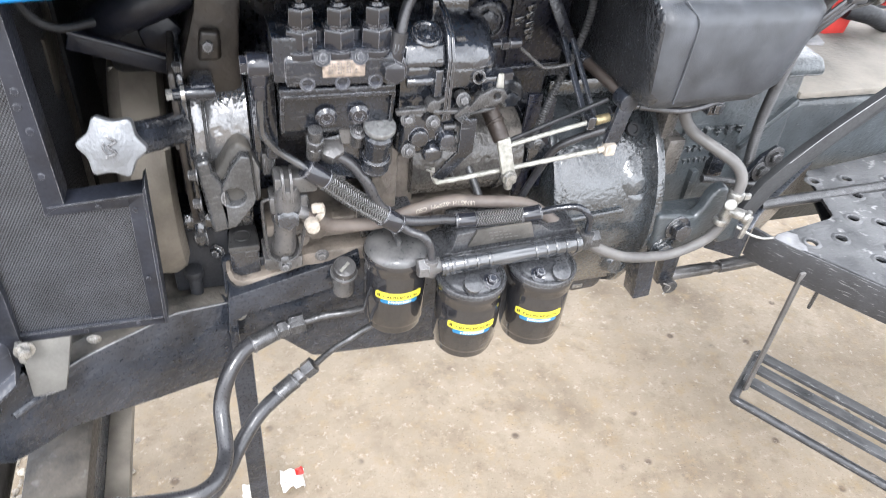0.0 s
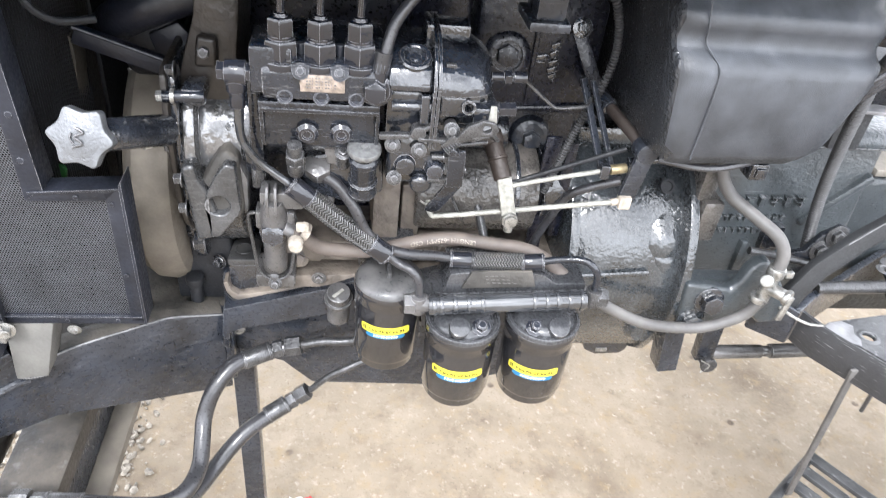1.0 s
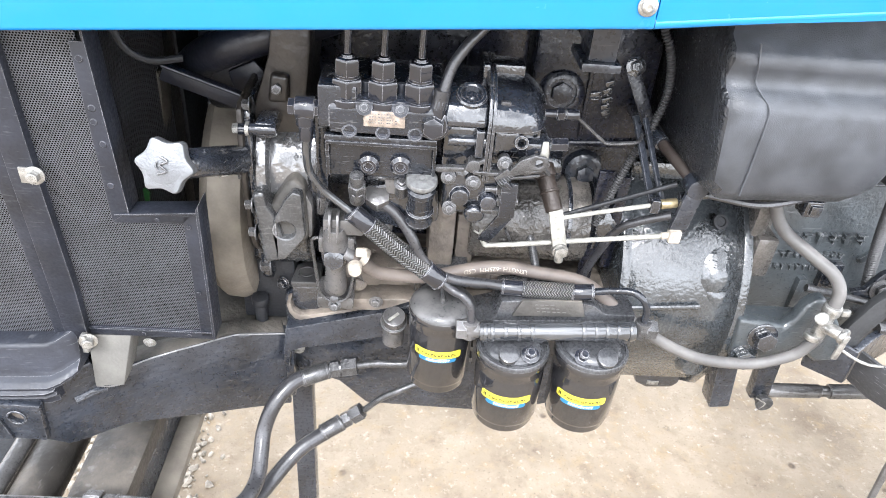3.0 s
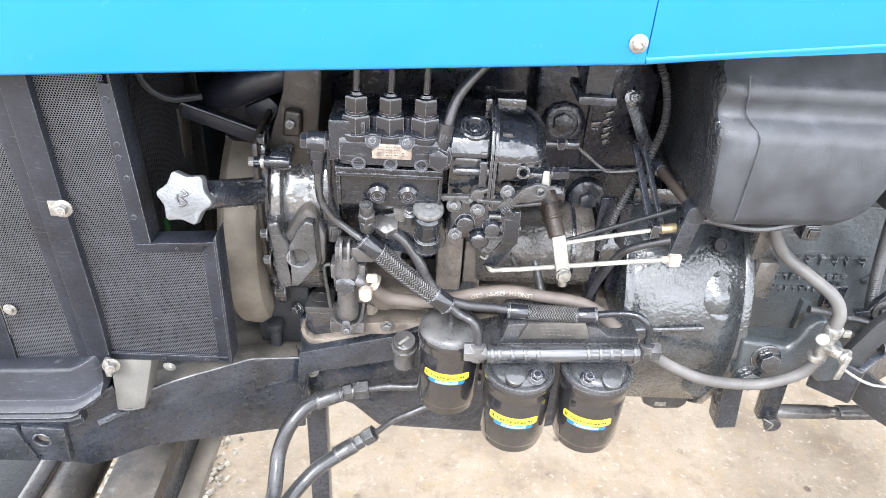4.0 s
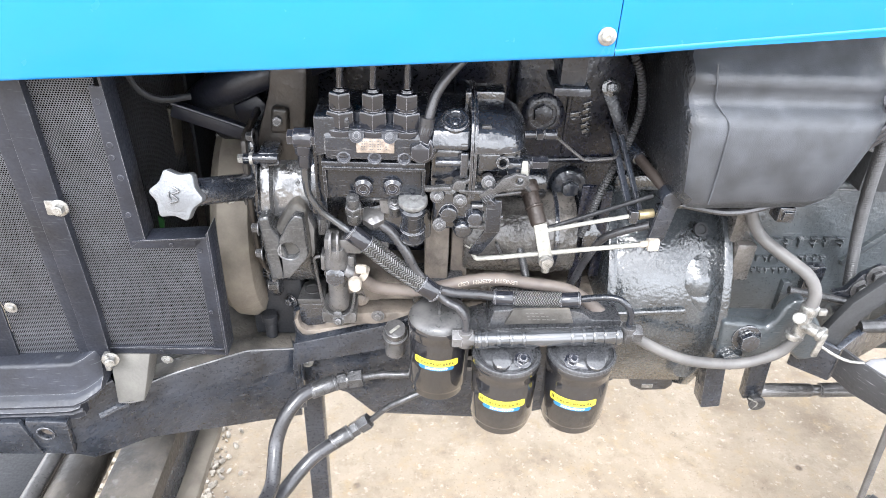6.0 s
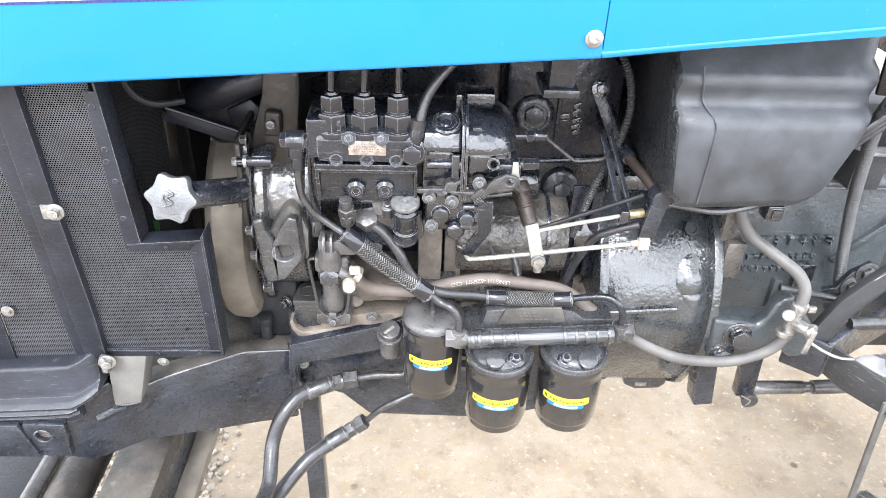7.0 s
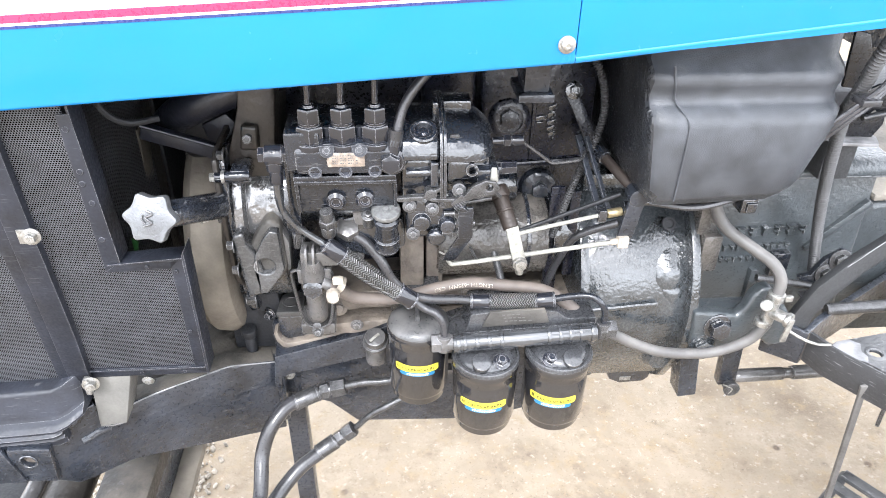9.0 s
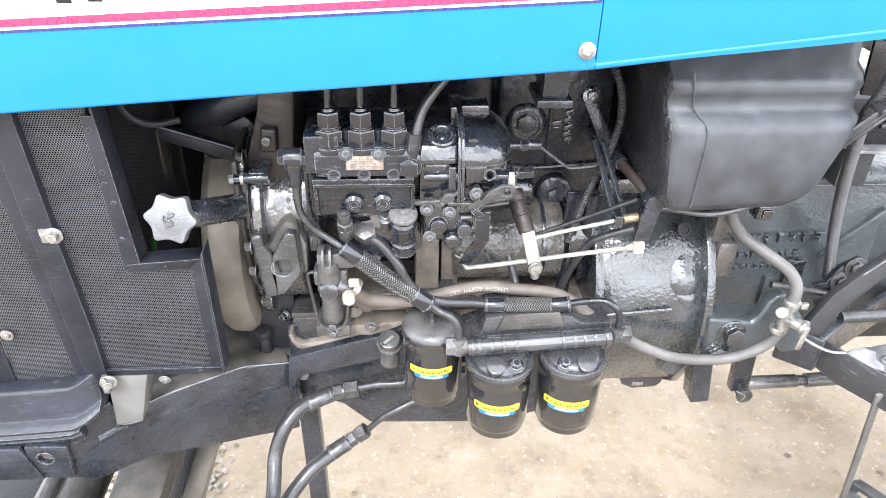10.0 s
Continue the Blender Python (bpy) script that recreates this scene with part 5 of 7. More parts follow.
    for a, k in zip(rings, rings[1:]):
        for n in range(len(cap)):
            m = (n + 1) % len(cap)
            t.faces.new((a[n], a[m], k[m], k[n]))
    t.faces.new(rings[0]); t.faces.new(rings[-1][::-1])
    bmesh.ops.recalc_face_normals(t, faces=t.faces[:])
    part("governor_cap", B().take(t), CAST, p)
    part("cap_body", B().box(-0.003, 0.048, 0.008, 0.09, 1.080, 1.137, 0.004), CAST, p)
    part("cap_notch", B().box(0.002, 0.012, 0.0005, 0.006, 1.1585, 1.1620, 0.001), DARKSTEEL, p)
    part("top_plug", B().lathe((-0.027, 0.010, 1.1615), (0, -0.5, 1), [(0, 0), (0.0165, 0), (0.0160, 0.004), (0.0145, 0.0055), (0.0115, 0.0058), (0.0102, 0.0050), (0.0095, -0.001), (0.0062, -0.001), (0.0058, 0.003), (0.0030, 0.0045), (0, 0.0045)], 34), CAST, p)
    part("cross_pin", B().cyl((-0.047, 0.0, 1.118), (-0.012, -0.001, 1.119), 0.0055, None, 18, 0.001).cyl((-0.018, -0.001, 1.118), (-0.006, -0.001, 1.119), 0.008, None, 18, 0.001), CAST, p)
    part("side_pad", B().box(-0.050, -0.016, 0.0, 0.01, 1.120, 1.133, 0.003), CAST, p)
    part("rib_pad", B().box(-0.020, -0.011, -0.010, 0.01, 1.104, 1.134, 0.002), CAST, p)
    vbox = part("valve_box", B().box(-0.001, 0.024, -0.008, 0.02, 1.112, 1.133, 0.003), CAST, p)
    part("valve_ring", B().lathe((0.026, -0.008, 1.124), (0, -1, 0.2), [(0.0042, 0.0), (0.0075, 0), (0.007, 0.003), (0.0045, 0.003)], 20), CAST, vbox)
    part("stop_box", B().box(0.032, 0.058, -0.006, 0.05, 1.105, 1.122, 0.003), CAST, p)
    b = B().prism([(0.004, 1.09), (-0.002, 1.06), (0.012, 1.025), (0.04, 1.015), (0.09, 1.02), (0.09, 1.09)], "yz", -0.048, 0.022, 0.006, (), 3)
    b.cyl((-0.03, 0.01, 1.055), (-0.03, -0.008, 1.055), 0.012, 0.010, 20, 0.003).cyl((0.0, 0.01, 1.052), (0.0, -0.012, 1.052), 0.011, 0.009, 20, 0.003)
    b.cyl((-0.012, 0.005, 1.032), (-0.012, -0.004, 1.03), 0.013, 0.010, 20, 0.003)
    part("lower_housing", b, CAST, p)
    for x, y, z in ((0.012, -0.010, 1.100), (0.034, -0.012, 1.098), (0.012, -0.010, 1.084), (-0.018, -0.008, 1.075), (-0.044, -0.004, 1.078), (-0.04, 0.0, 1.038), (0.018, -0.006, 1.062)):
        part("housing_bolt", B().bolt((x, y, z), (0, -1, 0.25), 0.005, 0.006).cyl((x, y, z), (x, y + 0.012, z), 0.0065, None, 14), DARKSTEEL, p)
    # levers
    b = B().bar((-0.058, -0.006, 1.0885), (-0.028, -0.008, 1.091), 0.008, 0.006, 0.002).bar((-0.028, -0.008, 1.091), (-0.008, -0.010, 1.104), 0.009, 0.005, 0.002).cyl((-0.02, 0.0, 1.096), (-0.02, -0.014, 1.096), 0.007, None, 18, 0.001)
    b.bar((-0.02, -0.012, 1.09), (0.02, -0.010, 1.088), 0.007, 0.004, 0.001)
    part("stop_lever", b, DARKSTEEL, p)
    pts = [(0.014, 1.093), (0.022, 1.091), (0.036, 1.098), (0.052, 1.099), (0.057, 1.106), (0.052, 1.114), (0.040, 1.116), (0.026, 1.109)]
    part("throttle_lever", B().prism(pts, "xz", -0.020, -0.015, 0.0012, [(0.045, 1.107, 0.0042)]), DARKSTEEL, p)
    part("lever_arm", B().bar((0.018, -0.018, 1.096), (0.006, -0.014, 1.082), 0.010, 0.004, 0.001, (0, -1, 0)), DARKSTEEL, p)
    part("lever_arm", B().bar((0.048, -0.017, 1.103), (0.058, -0.008, 1.09), 0.008, 0.004, 0.001), DARKSTEEL, p)
    part("link_bar", B().cyl((0.02, -0.010, 1.090), (0.056, -0.006, 1.093), 0.003, None, 12).cyl((0.02, -0.008, 1.083), (0.05, -0.005, 1.086), 0.0026, None, 12), DARKSTEEL, p)
    b = B().bar((0.013, -0.013, 1.084), (0.021, -0.013, 1.077), 0.017, 0.004, 0.0012).bar((0.020, -0.013, 1.079), (0.021, -0.010, 1.036), 0.0175, 0.004, 0.0012, (0, -1, 0)).bar((0.022, -0.010, 1.040), (0.004, 0.022, 0.984), 0.0155, 0.004, 0.0012, (0, -1, 0))
    part("lever_link", b, BLACK, p)
    for x, z in ((0.008, 1.066), (0.010, 1.052), (0.006, 1.04)):
        part("adjusting_screw", B().cyl((x - 0.012, -0.004, z), (x + 0.022, -0.005, z + 0.001), 0.0032, None, 12).hexa((x, -0.004, z), (x + 0.006, -0.0045, z), 0.0058), DARKSTEEL, p)
    part("tension_spring", B().tube([(0.026, -0.014, 1.10), (0.008, -0.016, 1.079)], 0.004, 10, 0.002, 0.0012, 0.0026), DARKSTEEL, p)
    part("stop_screw", B().cyl((0.055, 0.045, 1.134), (0.09, 0.047, 1.134), 0.005, None, 14).hexa((0.068, 0.045, 1.134), (0.076, 0.046, 1.134), 0.0075).cyl((0.078, 0.046, 1.134), (0.092, 0.047, 1.134), 0.0065, None, 16, 0.001), GLOSS, p)
    part("limit_screw", B().cyl((0.05, 0.04, 1.100), (0.085, 0.043, 1.100), 0.006, None, 14, 0.001).hexa((0.066, 0.041, 1.1), (0.085, 0.043, 1.1), 0.0078), GLOSS, p)
    part("seal_tag", B().prism([(0.047, 1.108), (0.056, 1.108), (0.054, 1.126), (0.048, 1.126)], "xz", -0.009, -0.006, 0.001), WHITEMETAL, p, "white paint-marked tab")

    # feed pump below with its primer knob
    f = thing("feed_pump", (-0.08, 0.03, 1.0), "black fuel feed pump with a round hand primer", "pump")
    part("body", B().prism([(-0.135, 1.04), (-0.09, 1.05), (-0.05, 1.04), (-0.048, 1.0), (-0.085, 0.985), (-0.14, 1.0)], "xz", 0.03, 0.08, 0.005), CAST, f)
    part("primer_barrel", B().lathe((-0.071, 0.022, 1.005), (0, -0.28, 1), [(0, 0), (0.014, 0), (0.0155, 0.004), (0.0135, 0.008), (0.0135, 0.018), (0.0155, 0.02), (0.0135, 0.022), (0.0135, 0.045), (0.0155, 0.047), (0.0155, 0.053), (0.013, 0.056)], 30), BLACK, f)
    part("primer_cap", B().lathe((-0.071, 0.006, 1.062), (0, -0.28, 1), [(0, 0.002), (0.0165, 0.002), (0.0172, 0.0035), (0.0172, 0.007), (0.0162, 0.0085), (0.0055, 0.0088), (0.0052, 0.0078), (0.0035, 0.0078), (0.003, 0.0095), (0, 0.0097)], 36), PRIMER, f, "grey knurled primer cap")
    b = B().cyl((-0.139, 0.01, 1.035), (-0.139, 0.002, 1.052), 0.0085, None, 18, 0.001).hexa((-0.139, 0.004, 1.05), (-0.139, -0.001, 1.062), 0.010, 0.0012).cyl((-0.139, -0.001, 1.061), (-0.139, -0.004, 1.074), 0.0075, None, 18, 0.001)
    part("inlet_fitting", b, DARKSTEEL, f)
    b = B().cyl((-0.118, 0.05, 1.005), (-0.118, 0.034, 1.024), 0.0125, None, 22, 0.001).hexa((-0.118, 0.035, 1.022), (-0.118, 0.025, 1.036), 0.0148, 0.0015)
    part("banjo_bolt", b, GRIMY, f)
    part("small_bolt", B().bolt((-0.092, 0.012, 1.058), (0, -0.6, 1), 0.0055).cyl((-0.092, 0.02, 1.04), (-0.092, 0.012, 1.058), 0.007, None, 16), DARKSTEEL, f)
    part("flange_plate", B().prism([(-0.112, 1.06), (-0.072, 1.066), (-0.06, 1.05), (-0.075, 1.035), (-0.108, 1.04)], "xz", 0.02, 0.03, 0.002), GRIMY, f)


build_pump()


# ---- fuel filters ----
def build_filters():
    def can(name, base, label, up=0.0085, turn=-0.12, k=0.955):
        f = thing(name, base, label, "filter", "fuel filters under the pump")
        x, y, z = base
        prof = [(0, 0.003), (0.02, 0.002), (0.036, 0.0), (0.041, 0.002), (0.0425, 0.006), (0.0425, 0.012), (0.0437, 0.015), (0.0455, 0.019), (0.0455, 0.086 + up - 0.0085), (0.0448, 0.088 + up - 0.0085), (0.0448, 0.091 + up - 0.0085), (0.0455, 0.093 + up - 0.0085), (0.0455, 0.100 + up - 0.0085), (0.0475, 0.103 + up - 0.0085), (0.0475, 0.109 + up - 0.0085), (0.046, 0.112 + up - 0.0085), (0.04, 0.113 + up - 0.0085)]
        prof = [(r * k, h) for r, h in prof]
        rs = 0.0455 * k + 0.0006
        part("can", B().lathe(base, (0, 0, 1), prof, 64), FILTER, f)

        def strip(z0, z1, a0, a1, r, corner=0.0):
            t = bmesh.new()
            n = 20
            rows = [[], [], [], []]
            for i in range(n + 1):
                w = i / n
                a = turn + a0 + (a1 - a0) * w
                e = corner * (1 if i in (0, n) else 0)
                for k, (rr, zz) in enumerate(((r, z0 + e), (r, z1 - e), (r - 0.0009, z1 - e), (r - 0.0009, z0 + e))):
                    rows[k].append(t.verts.new((x + rr * math.sin(a), y - rr * math.cos(a), zz)))
            for i in range(n):
                for k in range(4):
                    t.faces.new((rows[k][i], rows[k][i + 1], rows[(k + 1) % 4][i + 1], rows[(k + 1) % 4][i]))
            bmesh.ops.recalc_face_normals(t, faces=t.faces[:])
            return t
        u = z + up
        band = part("sticker", strip(u + 0.048, u + 0.0595, -0.80, 0.72, rs, 0.0015), YELLOW, f, "yellow sticker band")
        foot = part("sticker_foot", strip(u + 0.0415, u + 0.048, -0.62, 0.58, rs, 0.002), STICKBLUE, f, "blue sticker band")
        # emblem and lines of print as plain bars
        for a in (-0.72, -0.665):
            part("emblem_bar", strip(u + 0.0515, u + 0.0565, a, a + 0.035, rs + 0.0004), INK, band)
        for k in range(11):
            a = -0.52 + k * 0.102
            mk = B().take(strip(u + 0.0518, u + 0.0554, a, a + 0.022, rs + 0.0004))
            mk.take(strip(u + (0.0518 if k % 3 else 0.0540), u + (0.0532 if k % 3 else 0.0554), a + 0.018, a + 0.056, rs + 0.0003))
            if k % 2:
                mk.take(strip(u + 0.0518, u + 0.0554, a + 0.052, a + 0.072, rs + 0.0004))
            part("print_bar", mk, INK, band)
        for k in range(10):
            a = -0.36 + k * 0.074
            mk = B().take(strip(u + 0.0430, u + 0.0462, a, a + 0.022, rs + 0.0004))
            mk.take(strip(u + 0.0448, u + 0.0462, a, a + 0.054, rs + 0.0003))
            part("print_bar", mk, WHITE, foot)
        return f

    f = can("fuel_filter", (0.0555, 0.0, 0.7285), "black spin-on fuel filter with a yellow and blue sticker")
    copy_thing(f, pose(0.1535, 0.0, 0.7315, 0, 0, -6))
    # single filter, taller with a domed top
    g = can("oil_filter", (-0.0325, 0.045, 0.7455), "dusty-topped black oil filter with a yellow sticker", 0.0185, -0.08, 0.915)
    dome = part("dome", B().lathe((-0.0325, 0.045, 0.8615), (0, 0, 1), [(0.0418, -0.004), (0.0430, 0.002), (0.0418, 0.008), (0.038, 0.013), (0.031, 0.0155), (0.02, 0.018), (0, 0.019)], 56), GREYDUST, g, "dusty grey domed top")
    part("dome_rib", B().bar((-0.034, 0.03, 0.882), (-0.034, 0.07, 0.886), 0.006, 0.012, 0.002), GREYDUST, dome)
    for x in (-0.062, -0.012):
        b = B().lathe((x, 0.078, 0.886), (0, -0.5, 1), [(0.006, 0), (0.011, 0), (0.011, 0.006), (0.007, 0.007), (0.006, 0.003), (0, 0.003)], 24)
        part("ear", b, FILTERHEAD, g)
    part("bracket", B().box(-0.07, 0.0, 0.09, 0.14, 0.85, 0.89, 0.003), FILTERHEAD, g)

    h = thing("filter_head", (0.105, 0.02, 0.835), "black twin filter head with a ringed manifold tube", "filter head")
    for x in (0.0555, 0.1545):
        cap = B().lathe((x, 0.0, 0.8425 if x < 0.1 else 0.8465), (0, 0, 1), [(0.0440, 0), (0.0458, 0.002), (0.0458, 0.006), (0.0445, 0.008), (0.042, 0.0085), (0.041, 0.006), (0.0375, 0.006), (0.0365, 0.009), (0.031, 0.0135), (0.02, 0.0155), (0.0, 0.016)], 64)
        part("cap", cap, FILTERHEAD, h)
    b = B().prism([(0.0, 0.868), (0.03, 0.878), (0.035, 0.905), (0.105, 0.913), (0.15, 0.905), (0.165, 0.893), (0.205, 0.893), (0.205, 0.868)], "xz", 0.014, 0.07, 0.004)
    b.prism([(0.012, 0.852), (0.014, 0.874), (0.202, 0.884), (0.203, 0.862), (0.185, 0.856), (0.125, 0.858), (0.105, 0.866), (0.085, 0.852)], "xz", -0.004, 0.04, 0.004)
    part("casting", b, FILTERHEAD, h)
    rating = part("rating_plate", B().prism([(0.050, 0.886), (0.140, 0.890), (0.132, 0.914), (0.060, 0.911)], "xz", 0.010, 0.014, 0.001), LEDGE, h, "brown dusty plate with worn marks")
    b = B()
    for k in range(3):
        for n in range(6 - k):
            x = 0.080 - 0.002 * k + n * 0.0062
            b.box(x, x + 0.0035 + 0.0012 * (n % 2), 0.0095, 0.0103, 0.895 + 0.005 * k, 0.8962 + 0.005 * k, 0)
    part("worn_mark", b, GREYHOSE, rating)
    ml, mr = Vector((0.011, -0.002, 0.870)), Vector((0.201, -0.002, 0.882))
    tube = part("manifold", B().cyl(ml, mr, 0.0118, None, 32, 0.001), MANIFOLD, h)
    for w in (0.02, 0.065, 0.15, 0.235, 0.32, 0.65, 0.73, 0.80, 0.875, 0.955):
        a = ml.lerp(mr, w)
        part("ring", B().cyl(a, a + (mr - ml).normalized() * 0.0055, 0.0130, None, 32, 0.001), MANIFOLD, tube)
    for x, y, z in ((-0.001, 0.0, 0.871), (0.210, 0.0, 0.884)):
        b = B().cyl((x, y, z - 0.011), (x, y, z + 0.012), 0.0098, None, 20, 0.001).cyl((x - 0.004, y, z), (x + 0.012, y, z), 0.0105, None, 20, 0.001)
        s = -1 if x < 0.1 else 1
        b.hexa((x + s * 0.004, y, z), (x + s * 0.017, y, z), 0.0125, 0.0012)
        part("banjo_bolt", b, GRIMY if s < 0 else DARKSTEEL, h)
    for x in (0.0555, 0.1545):
        s = -1 if x < 0.1 else 1
        part("vent_plug", B().cyl((x + s * 0.010, -0.028, 0.853), (x + s * 0.010, -0.034, 0.866), 0.0118, 0.0125, 24, 0.0015), FILTERHEAD, h)
        part("vent_screw", B().bolt((x - s * 0.017, -0.026, 0.857), (0, -0.45, 1), 0.0072, 0.010), GLOSS, h)
    h.location.z -= 0.004


build_filters()


# ---- hoses and pipes ----
def hose(name, label, spec, category="hose", base=None):
    """A hose thing: spec of (part name, points, radius, material, more)."""
    h = thing(name, base or spec[0][1][0], label, category)
    for nm, pts, r, m, *more in spec:
        part(nm, B().tube(pts, r, 14, 0.005, *more), m, h)
    return h


def ferrule(b, p0, p1, r):
    p0, p1 = Vector(p0), Vector(p1)
    b.cyl(p0, p1, r, None, 22, 0.001)
    d = (p1 - p0)
    for w in (0.06, 0.9):
        b.cyl(p0 + d * w, p0 + d * (w + 0.05), r * 1.07, None, 22, 0.0005)
    return b


def build_hoses():
    # inlet pipe with braided sleeve, down to the filter head
    h = hose("fuel_inlet_pipe", "steel fuel pipe with a braided sleeve to the filter head", [
        ("pipe", [(-0.190, -0.002, 1.114), (-0.1905, 0.0, 1.09), (-0.189, 0.010, 1.066), (-0.178, 0.018, 1.042), (-0.160, 0.02, 1.025), (-0.140, 0.02, 1.008)], 0.0043, MANIFOLD),
        ("tail_pipe", [(-0.045, 0.02, 0.928), (-0.026, 0.015, 0.914), (-0.012, 0.007, 0.9115), (-0.0025, 0.003, 0.897), (0.0005, 0.0, 0.872)], 0.0052, RUBBER)])
    a, z = Vector((-0.1478, 0.02, 1.0153)), Vector((-0.0396, 0.018, 0.9234))
    part("ferrule", ferrule(B(), a, a.lerp(z, 0.22), 0.0115), GLOSS, h)
    part("braided_sleeve", B().tube([a.lerp(z, 0.2), a.lerp(z, 0.5) + Vector((0, -0.002, -0.001)), a.lerp(z, 0.82)], 0.0118, 24, 0.004), BRAID, h, "braided steel sleeve")
    part("ferrule", ferrule(B(), a.lerp(z, 0.8), z, 0.0122), GLOSS, h)

    h = hose("fuel_feed_hose", "black fuel hose with a braided coupling to the filter head", [
        ("hose", [(-0.116, 0.03, 1.022), (-0.098, 0.026, 1.012), (-0.079, 0.02, 0.986), (-0.066, 0.018, 0.958), (-0.045, 0.020, 0.934), (-0.018, 0.024, 0.922), (0.015, 0.028, 0.917), (0.038, 0.028, 0.914)], 0.0062, RUBBER),
        ("pipe", [(0.142, 0.018, 0.919), (0.165, 0.012, 0.927), (0.188, 0.006, 0.931), (0.201, 0.0, 0.925), (0.209, 0.0, 0.91), (0.210, 0.0, 0.888)], 0.0045, BLACK)])
    part("ferrule", ferrule(B(), (0.034, 0.028, 0.913), (0.064, 0.026, 0.913), 0.0100), GLOSS, h)
    part("braided_sleeve", B().tube([(0.06, 0.026, 0.913), (0.09, 0.024, 0.914), (0.122, 0.020, 0.917)], 0.0102, 24, 0.004), BRAID, h, "braided steel sleeve")
    part("ferrule", ferrule(B(), (0.118, 0.02, 0.916), (0.146, 0.018, 0.919), 0.0100), GLOSS, h)

    supply = [(-0.148, 0.03, 0.942), (-0.135, 0.036, 0.934), (-0.119, 0.045, 0.914), (-0.09, 0.05, 0.906), (-0.052, 0.05, 0.907), (0.0, 0.056, 0.917), (0.04, 0.058, 0.921), (0.078, 0.056, 0.917), (0.12, 0.05, 0.915), (0.148, 0.042, 0.909), (0.194, 0.038, 0.873), (0.238, 0.038, 0.840), (0.285, 0.040, 0.812), (0.327, 0.04, 0.797), (0.386, 0.04, 0.793), (0.42, 0.037, 0.805), (0.444, 0.033, 0.824), (0.458, 0.03, 0.855)]
    h = hose("fuel_supply_hose", "long dusty brown and grey fuel hose to the tap", [("lower_hose", supply[9:], 0.0078, GREYHOSE), ("upper_hose", supply[:11], 0.0084, BROWNHOSE)])
    # printed line on the hose
    cu = bpy.data.curves.new("hose_print", "FONT")
    cu.body, cu.size = "LENGTH -625MM  CSD", 0.0080
    ob = new("hose_print_tmp", cu)
    me = bpy.data.meshes.new_from_object(ob.evaluated_get(bpy.context.evaluated_depsgraph_get()))
    bpy.data.objects.remove(ob)
    line = smooth(supply[4:9], 0.002)
    for v in me.vertices:
        s = 0.122 - v.co.x
        acc, k = 0.0, 0
        while k < len(line) - 2 and acc + (line[k + 1] - line[k]).length < s:
            acc += (line[k + 1] - line[k]).length; k += 1
        p = line[k].lerp(line[k + 1], (s - acc) / (line[k + 1] - line[k]).length)
        an = (0.003 - v.co.y) / 0.0087 + 0.25
        v.co = p + Vector((0, -math.cos(an), math.sin(an))) * 0.0087
    bmt = bmesh.new(); bmt.from_mesh(me)
    part("printed_line", bmt, BEIGE, h, "pale printed lettering")
    clip = B().lathe((-0.1375, 0.034, 0.9455), (0.85, 0.1, -0.5), [(0.0092, 0), (0.0104, 0.0006), (0.0104, 0.0088), (0.0092, 0.0094)], 26)
    clip.cyl((-0.1425, 0.024, 0.937), (-0.1415, 0.010, 0.938), 0.0088, 0.0078, 22, 0.002).box(-0.1415, -0.1275, 0.020, 0.027, 0.951, 0.962, 0.002)
    part("clip", clip, BEIGE, h, "cream plastic hose clip")

    hose("tank_hose", "dusty grey hose from the tank to the tap", [("hose", [(0.372, 0.10, 1.07), (0.376, 0.1, 1.012), (0.393, 0.090, 0.978), (0.424, 0.062, 0.960), (0.448, 0.042, 0.946), (0.459, 0.032, 0.925), (0.458, 0.03, 0.895)], 0.0082, GREYHOSE)])
    hose("cable_conduit", "black corrugated cable conduit beside the engine", [("conduit", [(0.170, 0.11, 1.27), (0.182, 0.105, 1.215), (0.1905, 0.10, 1.1965), (0.1989, 0.10, 1.1708), (0.2016, 0.10, 1.139), (0.1943, 0.10, 1.102), (0.1829, 0.10, 1.0705), (0.1718, 0.10, 1.034), (0.1625, 0.10, 0.9956), (0.154, 0.10, 0.965)], 0.0043, CONDUIT, 0.0009, 0.0036)])
    hose("cable_conduit", "black corrugated cable conduit rising past the tank", [("conduit", [(0.440, -0.05, 1.30), (0.446, -0.02, 1.245), (0.456, 0.0, 1.215), (0.470, 0.035, 1.17), (0.488, 0.06, 1.134), (0.513, 0.09, 1.07), (0.540, 0.12, 1.0075), (0.570, 0.15, 0.943), (0.590, 0.165, 0.89), (0.604, 0.17, 0.839)], 0.0072, CONDUIT, 0.0012, 0.0050)])
    # pump outlet hose, under the hood
    hose("return_hose", "black rubber return hose rising from the pump", [("hose", [(-0.058, -0.003, 1.158), (-0.055, -0.001, 1.172), (-0.049, 0.006, 1.192), (-0.036, 0.012, 1.212), (-0.016, 0.020, 1.233), (0.018, 0.03, 1.27), (0.04, 0.05, 1.30)], 0.0053, RUBBER), ("sleeve", [(-0.0595, -0.004, 1.154), (-0.0565, -0.002, 1.171)], 0.0080, RUBBER)])
